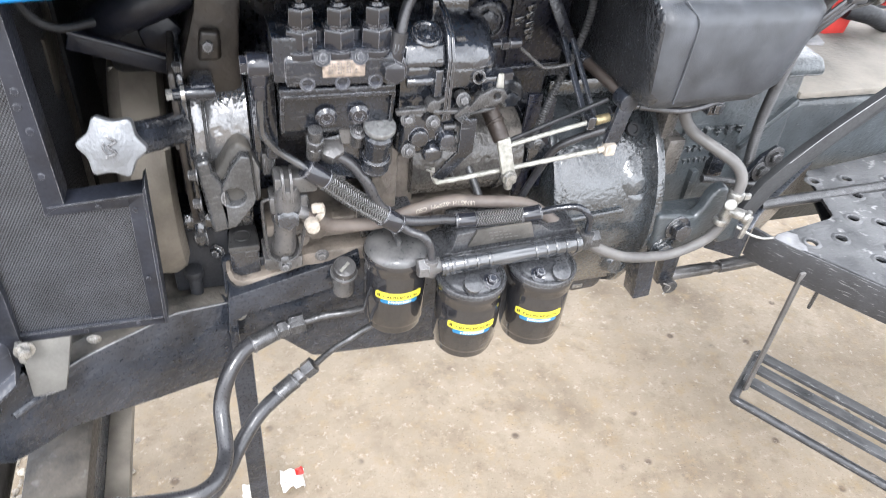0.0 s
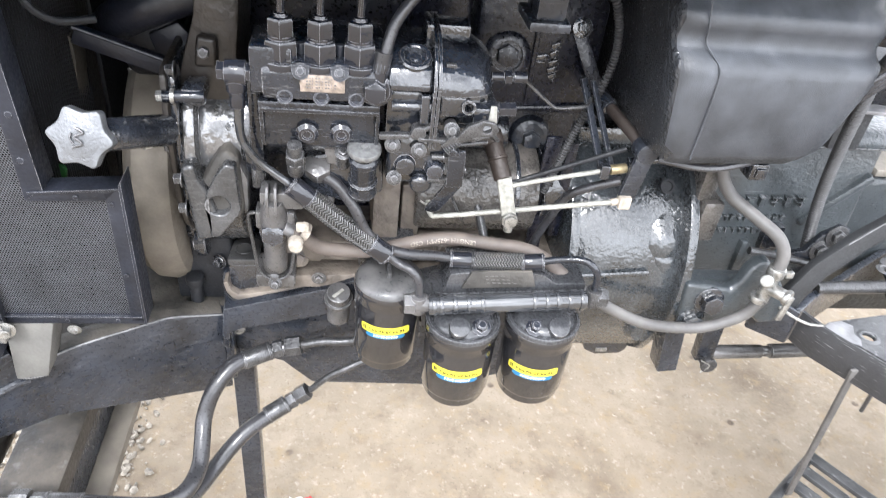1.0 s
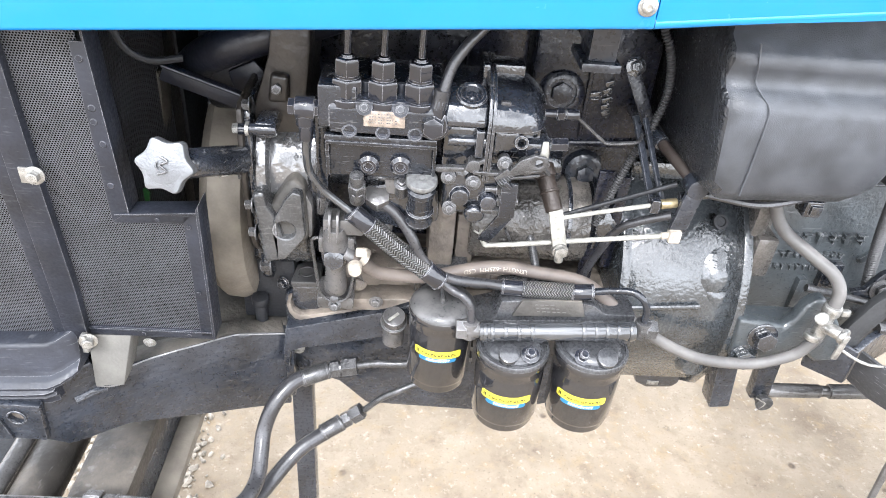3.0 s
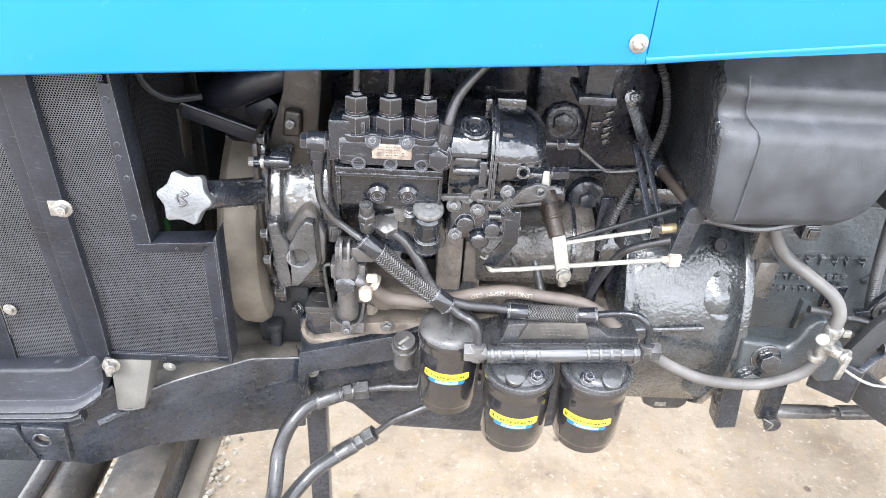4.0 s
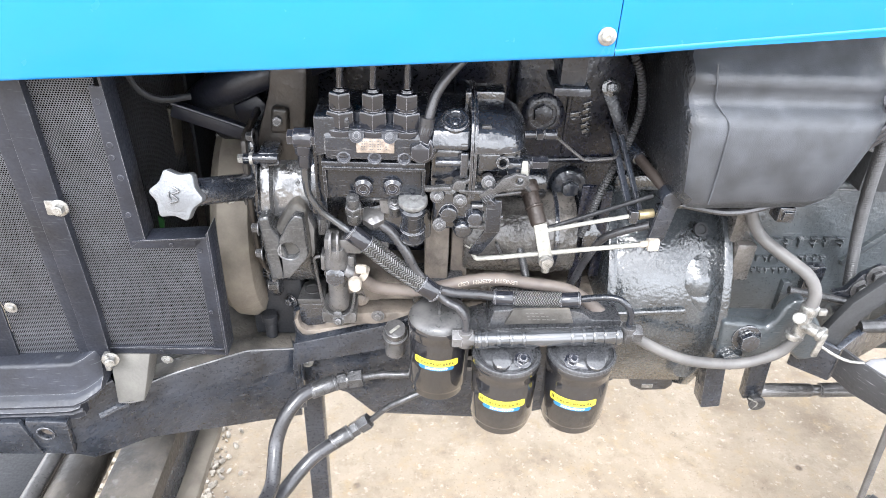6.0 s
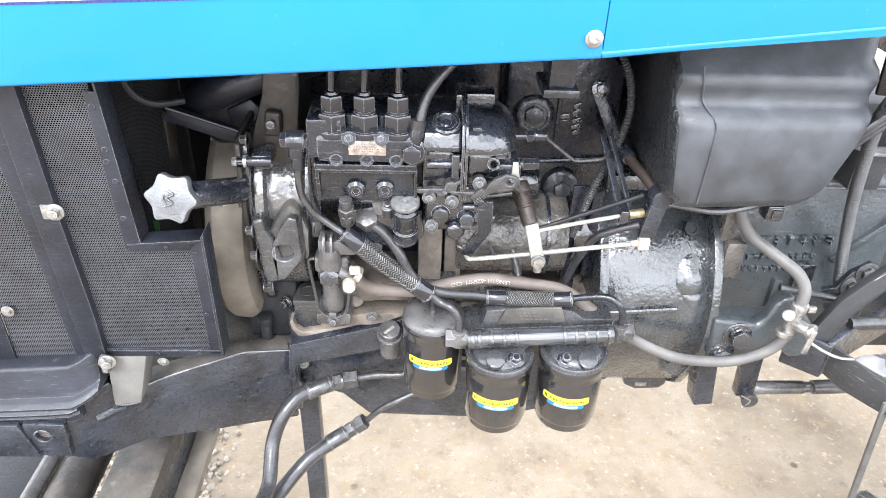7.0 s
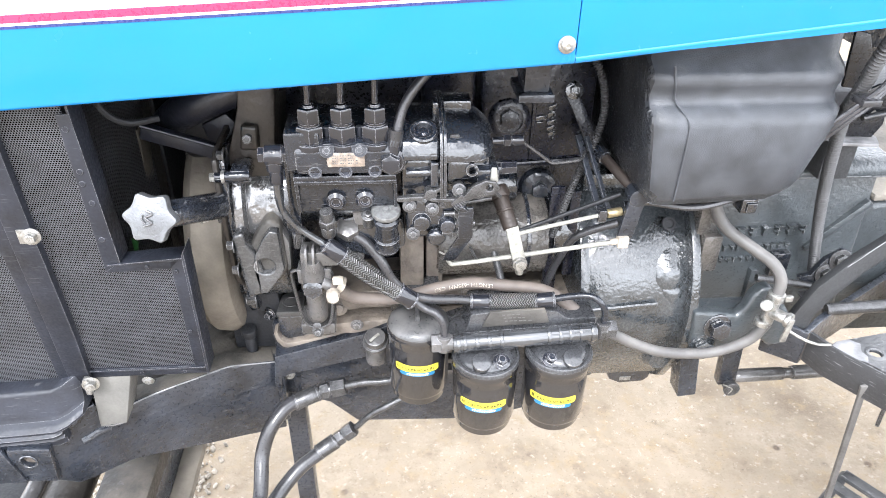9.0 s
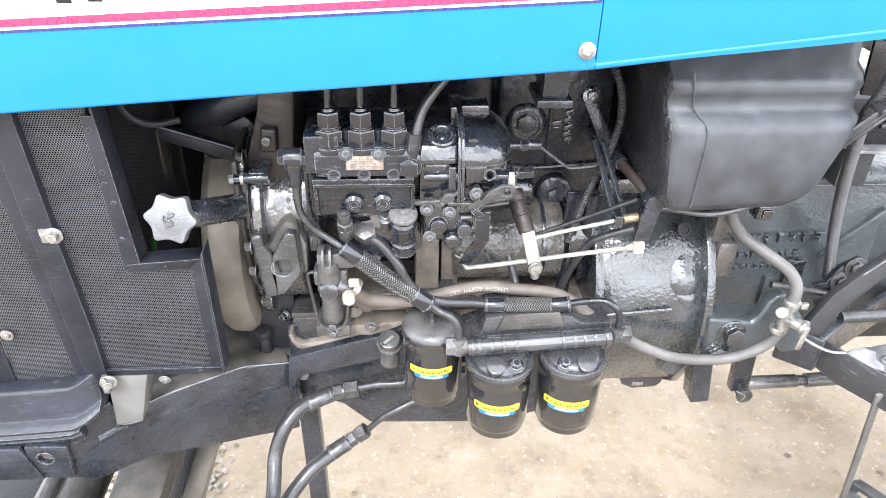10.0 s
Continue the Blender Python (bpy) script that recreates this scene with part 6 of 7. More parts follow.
    # pressure hoses crossing under the frame
    h = hose("pressure_hose", "black hydraulic hose with steel fittings under the frame", [
        ("hose", [(-0.215, 0.098, 0.680), (-0.238, 0.082, 0.676), (-0.260, 0.060, 0.655), (-0.273, 0.042, 0.622), (-0.2742, 0.018, 0.600), (-0.2745, -0.012, 0.584), (-0.2843, -0.0446, 0.580), (-0.3054, -0.0635, 0.580), (-0.3364, -0.068, 0.580), (-0.3965, -0.0661, 0.585), (-0.445, -0.0623, 0.585)], 0.0112, RUBBER),
        ("pipe", [(-0.145, 0.11, 0.691), (-0.115, 0.108, 0.699), (-0.08, 0.105, 0.703), (-0.02, 0.115, 0.705)], 0.0058, DARKSTEEL),
        ("tail_pipe", [(-0.480, -0.061, 0.585), (-0.62, -0.06, 0.585)], 0.0065, DARKSTEEL)])
    b = ferrule(B(), (-0.225, 0.092, 0.677), (-0.186, 0.106, 0.684), 0.0128)
    b.hexa((-0.184, 0.107, 0.684), (-0.171, 0.109, 0.686), 0.0125).hexa((-0.167, 0.11, 0.687), (-0.145, 0.11, 0.691), 0.0145, 0.001).cyl((-0.19, 0.105, 0.683), (-0.16, 0.11, 0.688), 0.0095, None, 18)
    part("fitting", b, DARKSTEEL, h)
    b = ferrule(B(), (-0.405, -0.065, 0.585), (-0.452, -0.062, 0.585), 0.0128)
    b.hexa((-0.452, -0.062, 0.585), (-0.468, -0.0615, 0.585), 0.0125).hexa((-0.470, -0.0615, 0.585), (-0.492, -0.061, 0.585), 0.0165, 0.001)
    part("end_fitting", b, DARKSTEEL, h)
    h = hose("pressure_hose", "second black hydraulic hose with a thin steel pipe", [
        ("hose", [(-0.165, 0.088, 0.590), (-0.19, 0.075, 0.582), (-0.22, 0.056, 0.572), (-0.243, 0.036, 0.557), (-0.261, 0.012, 0.547), (-0.279, -0.022, 0.546), (-0.304, -0.060, 0.556), (-0.340, -0.086, 0.568), (-0.40, -0.092, 0.576), (-0.445, -0.090, 0.578)], 0.0112, RUBBER),
        ("pipe", [(-0.132, 0.095, 0.614), (-0.108, 0.09, 0.645), (-0.083, 0.09, 0.662), (-0.05, 0.10, 0.672), (0.0, 0.115, 0.675)], 0.005, DARKSTEEL),
        ("tail_pipe", [(-0.480, -0.089, 0.578), (-0.62, -0.088, 0.578)], 0.0065, DARKSTEEL)])
    b = ferrule(B(), (-0.195, 0.074, 0.581), (-0.166, 0.089, 0.592), 0.0128)
    b.hexa((-0.165, 0.09, 0.592), (-0.154, 0.093, 0.598), 0.012).hexa((-0.151, 0.094, 0.600), (-0.136, 0.096, 0.611), 0.0135, 0.001).cyl((-0.16, 0.09, 0.594), (-0.14, 0.095, 0.608), 0.009, None, 18)
    part("fitting", b, DARKSTEEL, h)
    b = ferrule(B(), (-0.405, -0.092, 0.577), (-0.452, -0.090, 0.578), 0.0128)
    b.hexa((-0.452, -0.090, 0.578), (-0.468, -0.0895, 0.578), 0.0125).hexa((-0.470, -0.0895, 0.578), (-0.492, -0.089, 0.578), 0.0165, 0.001)
    part("end_fitting", b, DARKSTEEL, h)


build_hoses()


def build_lift_pump():
    l = thing("drain_valve_block", (-0.18, 0.05, 0.83), "dusty black valve block with a hex plug on the engine side", "valve")
    lean = Vector((-0.006, 0.045, -0.13)).normalized()
    top = Vector((-0.1655, 0.032, 0.985))
    part("barrel", B().lathe(top, lean, [(0, 0), (0.010, 0), (0.0135, 0.006), (0.014, 0.016), (0.0165, 0.022), (0.0172, 0.045), (0.0165, 0.062), (0.0135, 0.066), (0.0130, 0.105), (0.015, 0.110), (0.015, 0.128), (0.011, 0.134), (0, 0.134)], 30), GRIMY, l)
    m = top + lean * 0.048 + Vector((0, -0.012, 0.0))
    part("hex_plug", B().hexa(m, m + Vector((0.0, -0.012, 0.003)), 0.0135, 0.002).cyl(m + Vector((0, 0.006, 0)), m, 0.0155, None, 22, 0.001), CAST, l)
    part("upper_arm", B().box(-0.1804, -0.1326, 0.030, 0.060, 0.9735, 0.9950, 0.004).box(-0.138, -0.10, 0.036, 0.060, 0.977, 0.991, 0.004), GRIMY, l)
    for x in (-0.1715, -0.1625):
        part("clamp_ear", B().prism([(0.022, 0.968), (0.020, 0.995), (0.026, 1.004), (0.038, 1.004), (0.046, 0.992), (0.046, 0.968)], "yz", x - 0.0016, x + 0.0016, 0.001), GRIMY, l)
    part("side_ear", B().box(-0.1865, -0.1775, 0.034, 0.060, 0.945, 0.967, 0.003), GRIMY, l)
    part("side_ear", B().box(-0.1535, -0.1435, 0.034, 0.060, 0.945, 0.967, 0.003), GRIMY, l)
    part("wire_bail", B().tube([(-0.186, 0.036, 0.966), (-0.1935, 0.038, 0.962), (-0.1945, 0.044, 0.945), (-0.1920, 0.060, 0.885), (-0.1890, 0.066, 0.858), (-0.1800, 0.066, 0.849), (-0.1729, 0.066, 0.847), (-0.1620, 0.066, 0.849), (-0.1535, 0.066, 0.858), (-0.1480, 0.060, 0.89), (-0.1430, 0.044, 0.945), (-0.1450, 0.038, 0.962), (-0.152, 0.036, 0.966)], 0.0021, 8), DARKSTEEL, l)
    part("outlet", B().cyl((-0.156, 0.034, 0.948), (-0.136, 0.034, 0.937), 0.0085, 0.0075, 18, 0.001), GRIMY, l)
    part("bail_bolt", B().bolt((-0.1715, 0.064, 0.842), (0, -1, 0.3), 0.0052, 0.008).hexa((-0.1715, 0.066, 0.853), (-0.1715, 0.058, 0.856), 0.0058), DARKSTEEL, l)
    part("foot", B().box(-0.196, -0.148, 0.072, 0.12, 0.828, 0.848, 0.004), GRIMY, l)
    c = thing("mount_pad", (-0.21, 0.13, 0.77), "square dusty black pad beside the valve block", "pad")
    part("pad", B().box(-0.2375, -0.1985, 0.124, 0.20, 0.778, 0.822, 0.004), CAST, c)
    part("cover", B().prism([(-0.2385, 0.122), (-0.1975, 0.122), (-0.1990, 0.168), (-0.210, 0.174), (-0.224, 0.174), (-0.235, 0.164)], "xy", 0.822, 0.8325, 0.003), GREYDUST, c, "dusty rounded lid")
    part("cover_rim", B().lathe((-0.219, 0.146, 0.8325), (0, 0, 1), [(0.012, 0), (0.0115, 0.001), (0.0105, 0.001), (0.010, 0.0002), (0, 0.0002)], 28), GREYDUST, c)
    part("gasket", B().prism([(-0.2440, 0.800), (-0.2410, 0.786), (-0.2330, 0.774), (-0.215, 0.7695), (-0.19, 0.772), (-0.13, 0.786), (-0.075, 0.806), (-0.075, 0.815), (-0.12, 0.806), (-0.19, 0.787), (-0.225, 0.781), (-0.2345, 0.788), (-0.2385, 0.803)], "xz", 0.112, 0.135, 0.001), DUSTY, c, "dusty brown gasket edge")
    part("gasket_line", B().tube([(-0.2445, 0.113, 0.80), (-0.2415, 0.112, 0.785), (-0.2335, 0.112, 0.773), (-0.215, 0.112, 0.7685), (-0.19, 0.112, 0.771)], 0.0014, 6), UNDER, c)


build_lift_pump()


# ---- throttle linkage ----
def build_linkage():
    r = thing("throttle_rod", (0.1, 0.04, 0.96), "thin white painted throttle rod with a bent end", "rod")
    part("rod", B().tube([(0.0045, 0.045, 0.983), (0.005, 0.041, 0.975), (0.009, 0.040, 0.966), (0.016, 0.040, 0.9655), (0.05, 0.039, 0.9695), (0.13, 0.035, 0.983), (0.222, 0.03, 0.9985)], 0.0031, 12, 0.004), WHITEMETAL, r)
    part("rod_end", B().box(0.2195, 0.2335, 0.022, 0.036, 0.992, 1.008, 0.002).cyl((0.212, 0.030, 0.997), (0.221, 0.030, 0.999), 0.0042, None, 14, 0.0006), BEIGE, r, "cream rod end")
    part("split_pin", B().tube([(-0.006, 0.035, 0.988), (0.004, 0.032, 0.984), (0.01, 0.034, 0.988)], 0.0012, 6), STEEL, r)
    c = thing("cable_stay", (0.085, 0.03, 0.96), "white painted flat lever with a rusty stud", "lever")
    part("lever", B().bar((0.0835, 0.032, 1.024), (0.0965, 0.026, 0.972), 0.0165, 0.007, 0.002, (0, -1, 0)), WHITEMETAL, c)
    part("pivot", B().hexa((0.0955, 0.022, 0.974), (0.0962, 0.016, 0.974), 0.0082).cyl((0.0955, 0.028, 0.974), (0.0958, 0.020, 0.974), 0.0095, None, 20, 0.001).cyl((0.0965, 0.024, 0.958), (0.096, 0.024, 0.968), 0.0052, None, 14, 0.001), STEEL, c)
    part("stud", B().cyl((0.072, 0.060, 1.050), (0.0835, 0.034, 1.020), 0.0105, 0.0100, 20, 0.002).cyl((0.068, 0.070, 1.060), (0.0725, 0.060, 1.049), 0.0125, None, 20, 0.002).lathe((0.0765, 0.050, 1.0385), (0.4, -0.9, -1), [(0.0100, 0), (0.0118, 0.001), (0.0118, 0.003), (0.0100, 0.004)], 20), RUST, c, "rusty brown stud")
    s = thing("cable_rod", (0.15, 0.035, 1.0), "white upper control rod with a brass end", "rod")
    part("rod", B().tube([(0.090, 0.033, 1.012), (0.14, 0.035, 1.023), (0.200, 0.04, 1.033)], 0.0027, 12, 0.01), WHITEMETAL, s)
    part("brass_end", B().cyl((0.205, 0.04, 1.0337), (0.224, 0.042, 1.036), 0.0058, None, 18, 0.001), BRASS, s, "brass end fitting")
    part("clevis", B().box(0.193, 0.204, 0.034, 0.046, 1.024, 1.041, 0.002), CAST, s)
    v = thing("bell_crank", (0.22, 0.04, 1.0), "black steel bell crank beside the tank", "lever")
    part("crank", B().bar((0.2385, 0.032, 1.066), (0.2290, 0.032, 1.003), 0.021, 0.008, 0.003, (0, -1, 0)), FRAME, v)
    part("hub", B().cyl((0.2378, 0.026, 1.0615), (0.2378, 0.05, 1.0615), 0.0125, None, 22, 0.003), FRAME, v)
    part("shaft", B().cyl((0.237, 0.045, 1.063), (0.205, 0.13, 1.085), 0.0066, None, 20, 0.001), RUST, v, "brown shaft")
    part("sleeve", B().cyl((0.214, 0.105, 1.079), (0.190, 0.165, 1.094), 0.0095, None, 20, 0.002), CAST, v)
    part("stay", B().bar((0.172, 0.10, 1.115), (0.200, 0.05, 1.026), 0.009, 0.004, 0.001).bar((0.182, 0.095, 1.115), (0.211, 0.05, 1.030), 0.007, 0.004, 0.001), FRAME, v)
    part("rear_stay", B().bar((0.166, 0.16, 1.165), (0.204, 0.13, 1.085), 0.016, 0.006, 0.002, (0, -1, 0)), INNER, v)
    part("stay_rod", B().tube([(0.10, 0.06, 1.0), (0.15, 0.06, 1.02), (0.222, 0.05, 1.056)], 0.003, 10), UNDER, v)
    part("cross_shaft", B().tube([(0.228, 0.05, 1.04), (0.30, 0.05, 1.050), (0.40, 0.05, 1.075)], 0.005, 12, 0.02), CAST, v)
    w = thing("cable", (0.2, 0.06, 0.95), "black control cable looping down by the bell housing", "cable")
    part("cable", B().tube([(0.222, 0.04, 1.02), (0.195, 0.05, 1.005), (0.172, 0.06, 0.985), (0.158, 0.07, 0.945), (0.148, 0.08, 0.90), (0.142, 0.09, 0.86)], 0.0052, 12), RUBBER, w)
    x = thing("cable_bracket", (0.17, 0.15, 0.88), "black steel cable bracket against the engine", "bracket")
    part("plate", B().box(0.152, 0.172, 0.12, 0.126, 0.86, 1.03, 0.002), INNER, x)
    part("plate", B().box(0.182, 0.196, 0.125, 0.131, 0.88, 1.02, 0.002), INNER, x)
    part("tube", B().tube([(0.085, 0.07, 0.905), (0.078, 0.10, 0.93), (0.07, 0.13, 0.955)], 0.0055, 12), DARKSTEEL, x)
    part("wire", B().tube([(0.090, 0.056, 1.131), (0.098, 0.058, 1.1235), (0.128, 0.060, 1.0995), (0.134, 0.060, 1.0965), (0.142, 0.060, 1.0965), (0.168, 0.062, 1.0993), (0.178, 0.08, 1.1005)], 0.0020, 8, 0.003), DARKSTEEL, x)


build_linkage()


# ---- bell housing and gearbox ----
def build_gearbox():
    g = thing("bell_housing", (0.28, 0.2, 0.75), "glossy grey-black cast bell housing with a rounded shell", "housing")
    def arc(r, low):
        pts = [(0.26 + r * math.cos(radians(a)), 0.82 + r * math.sin(radians(a))) for a in range(90, 196, 7)]
        return pts + [(0.115, low + 0.035), (0.15, low + 0.006), (0.2, low), (0.45, low), (0.45, 0.82 + r)]
    bell = part("shell", B().prism(arc(0.180, 0.655), "yz", 0.212, 0.360, 0.003), GEARBOX, g)
    part("rear_flange", B().prism(arc(0.198, 0.645), "yz", 0.359, 0.372, 0.002), GEARBOX, g)
    part("front_flange", B().prism(arc(0.190, 0.650), "yz", 0.200, 0.213, 0.002), GEARBOX, g)
    part("boss", B().lathe((0.3345, 0.100, 0.8845), (0, -1, 0.1), [(0.052, -0.018), (0.036, -0.004), (0.027, 0.002), (0.0225, 0.0065), (0.0170, 0.0098), (0.011, 0.0118), (0.005, 0.0128), (0, 0.013)], 44), GEARBOX, g)
    part("boss_skirt", B().prism([(0.314, 0.880), (0.359, 0.880), (0.358, 0.836), (0.336, 0.826)], "xz", 0.083, 0.12, 0.014, (), 3), GEARBOX, g)
    part("ridge", B().tube([(0.214, 0.080, 0.848), (0.315, 0.080, 0.856)], 0.004, 10), GEARBOX, g)
    # hole drawn as a black disc, its inner shade put into the colour
    part("window", B().lathe((0.333, 0.135, 0.958), (0, -0.8, 0.6), [(0, -0.001), (0.006, -0.001), (0.007, 0.001), (0.010, 0.001), (0.010, -0.004)], 24), UNDER, g)
    part("top_lip", B().box(0.215, 0.345, 0.19, 0.24, 0.985, 1.012, 0.008), GEARBOX, g)
    for k in range(5):
        part("cast_mark", B().box(0.236 + k * 0.016, 0.245 + k * 0.016, 0.0845, 0.096, 0.803 + 0.001 * k, 0.812 + 0.001 * k, 0.001), GEARBOX, bell)
    part("lower_bump", B().lathe((0.345, 0.12, 0.735), (0, -1, 0), [(0, 0), (0.025, 0), (0.024, 0.02), (0.016, 0.03), (0, 0.032)], 28), GEARBOX, g)
    part("drain_tab", B().prism([(0.285, 0.668), (0.36, 0.668), (0.36, 0.652), (0.35, 0.642), (0.31, 0.640), (0.29, 0.650)], "xz", 0.14, 0.2, 0.004), CAST, g)
    part("tab_slot", B().box(0.308, 0.327, 0.1385, 0.1405, 0.648, 0.656, 0.001), STEEL, g)
    part("down_bar", B().bar((0.376, 0.085, 0.80), (0.389, 0.08, 0.682), 0.03, 0.035, 0.003, (0, -1, 0)), FRAME, g)

    h = thing("gearbox_housing", (0.6, 0.3, 0.7), "dark grey cast gearbox housing with raised casting marks", "gearbox")
    case = part("case", B().prism([(0.195, 0.70), (0.2065, 0.90), (0.212, 0.985), (0.228, 1.01), (0.5, 1.03), (0.5, 0.66), (0.25, 0.66)], "yz", 0.36, 0.69, 0.010, (), 3), CASE, h)
    part("rear_case", B().prism([(0.23, 0.66), (0.222, 0.90), (0.224, 0.925), (0.236, 0.938), (0.56, 0.945), (0.56, 0.66)], "yz", 0.684, 1.4, 0.006, (), 3), CASE, h)
    part("top_cover", B().prism([(0.697, 0.215), (1.4, 0.215), (1.4, 0.56), (0.697, 0.56)], "xy", 0.938, 0.951, 0.004), DUSTTOP, h, "top caked in grey-brown dust")
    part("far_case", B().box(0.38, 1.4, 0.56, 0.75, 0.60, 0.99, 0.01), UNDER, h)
    part("top_shelf", B().prism([(0.187, 0.994), (0.182, 1.006), (0.197, 1.022), (0.5, 1.035), (0.5, 0.99)], "yz", 0.46, 0.694, 0.008, (), 3), CASE, h)
    part("upper_case", B().prism([(0.40, 1.02), (0.60, 1.02), (0.585, 1.05), (0.55, 1.07), (0.40, 1.07)], "xz", 0.24, 0.5, 0.012, (), 3), CASE, h)
    part("corner_column", B().box(0.372, 0.410, 0.14, 0.24, 0.80, 1.06, 0.008), STARTER, h)
    part("corner_block", B().box(0.374, 0.402, 0.10, 0.15, 0.895, 0.955, 0.004), STARTER, h)
    part("corner_strap", B().box(0.366, 0.386, 0.112, 0.145, 0.95, 1.06, 0.004), STARTER, h)
    part("rib", B().bar((0.685, 0.207, 0.945), (0.60, 0.207, 0.86), 0.014, 0.016, 0.004, (0, -1, 0)), CASE, h)
    part("rib", B().box(0.515, 0.53, 0.19, 0.21, 0.74, 0.83, 0.005), CASE, h)
    rnd = random.Random(3)
    for row, (x0, x1, z, dz, hh) in enumerate(((0.478, 0.60, 0.888, 0.004, 0.017), (0.462, 0.575, 0.862, 0.003, 0.010), (0.460, 0.56, 0.840, 0.002, 0.010))):
        n = (6, 10, 9)[row]
        w = (x1 - x0) / n
        for k in range(n):
            b = B()
            x = x0 + k * w
            z0 = z + dz * k / n
            b.box(x, x + w * 0.7, 0.1985, 0.208, z0 + hh - 0.0025, z0 + hh, 0.0008)
            b.box(x + w * 0.1 * rnd.randint(0, 4), x + w * 0.1 * rnd.randint(0, 4) + 0.0026, 0.1985, 0.208, z0, z0 + hh, 0.0008)
            if rnd.random() < 0.6:
                b.box(x, x + w * 0.6, 0.1985, 0.208, z0 + hh * 0.4, z0 + hh * 0.4 + 0.0024, 0.0008)
            part("cast_mark", b, CASE, case)
    part("side_cover", B().box(0.545, 0.575, 0.19, 0.21, 0.815, 0.86, 0.003), CAST, h)
    part("tank_bolt", B().box(0.402, 0.424, 0.079, 0.104, 1.004, 1.026, 0.002).box(0.407, 0.421, 0.074, 0.084, 1.009, 1.022, 0.001), CAST, h)

    l = thing("mounting_lug", (0.42, 0.07, 0.8), "dusty black cast mounting lug with large hex bolts", "lug")
    pts = [(0.3636, 0.8555), (0.3981, 0.8524), (0.4289, 0.8466), (0.4375, 0.8599), (0.4431, 0.8797), (0.4523, 0.8918), (0.4653, 0.8964), (0.497, 0.86), (0.515, 0.835), (0.52, 0.79), (0.49, 0.785), (0.47, 0.805), (0.38, 0.775), (0.368, 0.79)]
    part("lug", B().prism(pts, "xz", 0.056, 0.078, 0.006, (), 3), CASE, l)
    part("web", B().box(0.37, 0.49, 0.074, 0.125, 0.79, 0.83, 0.005), CASE, l)
    part("bolt", B().lathe((0.4015, 0.056, 0.8295), (0, -1, 0.1), [(0, 0), (0.0205, 0), (0.0205, 0.003), (0.018, 0.004), (0, 0.004)]).hexa((0.4015, 0.052, 0.830), (0.4015, 0.038, 0.8315), 0.0150, 0.0025), CAST, l)
    part("bolt", B().lathe((0.386, 0.056, 0.793), (0, -1, 0.1), [(0, 0), (0.02, 0), (0.02, 0.003), (0, 0.004)]).hexa((0.386, 0.053, 0.793), (0.386, 0.042, 0.794), 0.015, 0.002), GEARBOX, l)

    t = thing("fuel_tap", (0.45, 0.03, 0.85), "silver metal fuel tap with a lever handle", "valve")
    part("body", B().cyl((0.447, 0.032, 0.842), (0.448, 0.03, 0.898), 0.0105, None, 24, 0.002).cyl((0.44, 0.032, 0.838), (0.441, 0.032, 0.848), 0.0125, None, 24, 0.001), STEEL, t)
    part("clamp_ring", B().cyl((0.4485, 0.03, 0.888), (0.449, 0.03, 0.904), 0.0132, None, 26, 0.002).box(0.460, 0.473, 0.02, 0.028, 0.890, 0.901, 0.002), STEEL, t)
    part("stem", B().cyl((0.447, 0.03, 0.866), (0.463, 0.006, 0.868), 0.0095, None, 22, 0.002).cyl((0.462, 0.007, 0.868), (0.467, 0.0, 0.868), 0.0125, None, 22, 0.002), STEEL, t)
    part("handle", B().bar((0.466, -0.002, 0.874), (0.460, -0.004, 0.830), 0.0105, 0.005, 0.002, (0, -1, 0)), STEEL, t)
    part("screw_knob", B().cyl((0.446, 0.028, 0.882), (0.423, 0.008, 0.896), 0.006, None, 16, 0.001).cyl((0.428, 0.012, 0.893), (0.420, 0.005, 0.898), 0.0095, None, 22, 0.002), STEEL, t)

    t.scale = (0.86, 0.86, 0.86)
    t.location.z += 0.011
    t.location.x += 0.009

    b4 = thing("link_rod", (0.6, 0.17, 0.58), "dark steel link rod with a pivot pin under the gearbox", "rod")
    part("bracket", B().bar((0.507, 0.155, 0.72), (0.518, 0.16, 0.60), 0.032, 0.02, 0.003, (0, -1, 0)), FRAME, b4)
    part("rod", B().cyl((0.525, 0.165, 0.605), (0.625, 0.165, 0.607), 0.0120, None, 24, 0.003).cyl((0.625, 0.165, 0.607), (0.640, 0.165, 0.607), 0.0095, None, 20, 0.001).cyl((0.64, 0.165, 0.607), (0.80, 0.17, 0.610), 0.0125, None, 24, 0.002), GRIMY, b4)
    part("pin", B().cyl((0.522, 0.14, 0.600), (0.522, 0.18, 0.600), 0.011, None, 20, 0.002).cyl((0.522, 0.136, 0.6), (0.522, 0.142, 0.6), 0.014, None, 20, 0.001), DARKSTEEL, b4)
    part("split_pin", B().tube([(0.505, 0.138, 0.612), (0.522, 0.136, 0.602), (0.512, 0.138, 0.585)], 0.0014, 6), STEEL, b4)
    b4.location.x -= 0.011
    b4.location.z += 0.016


build_gearbox()


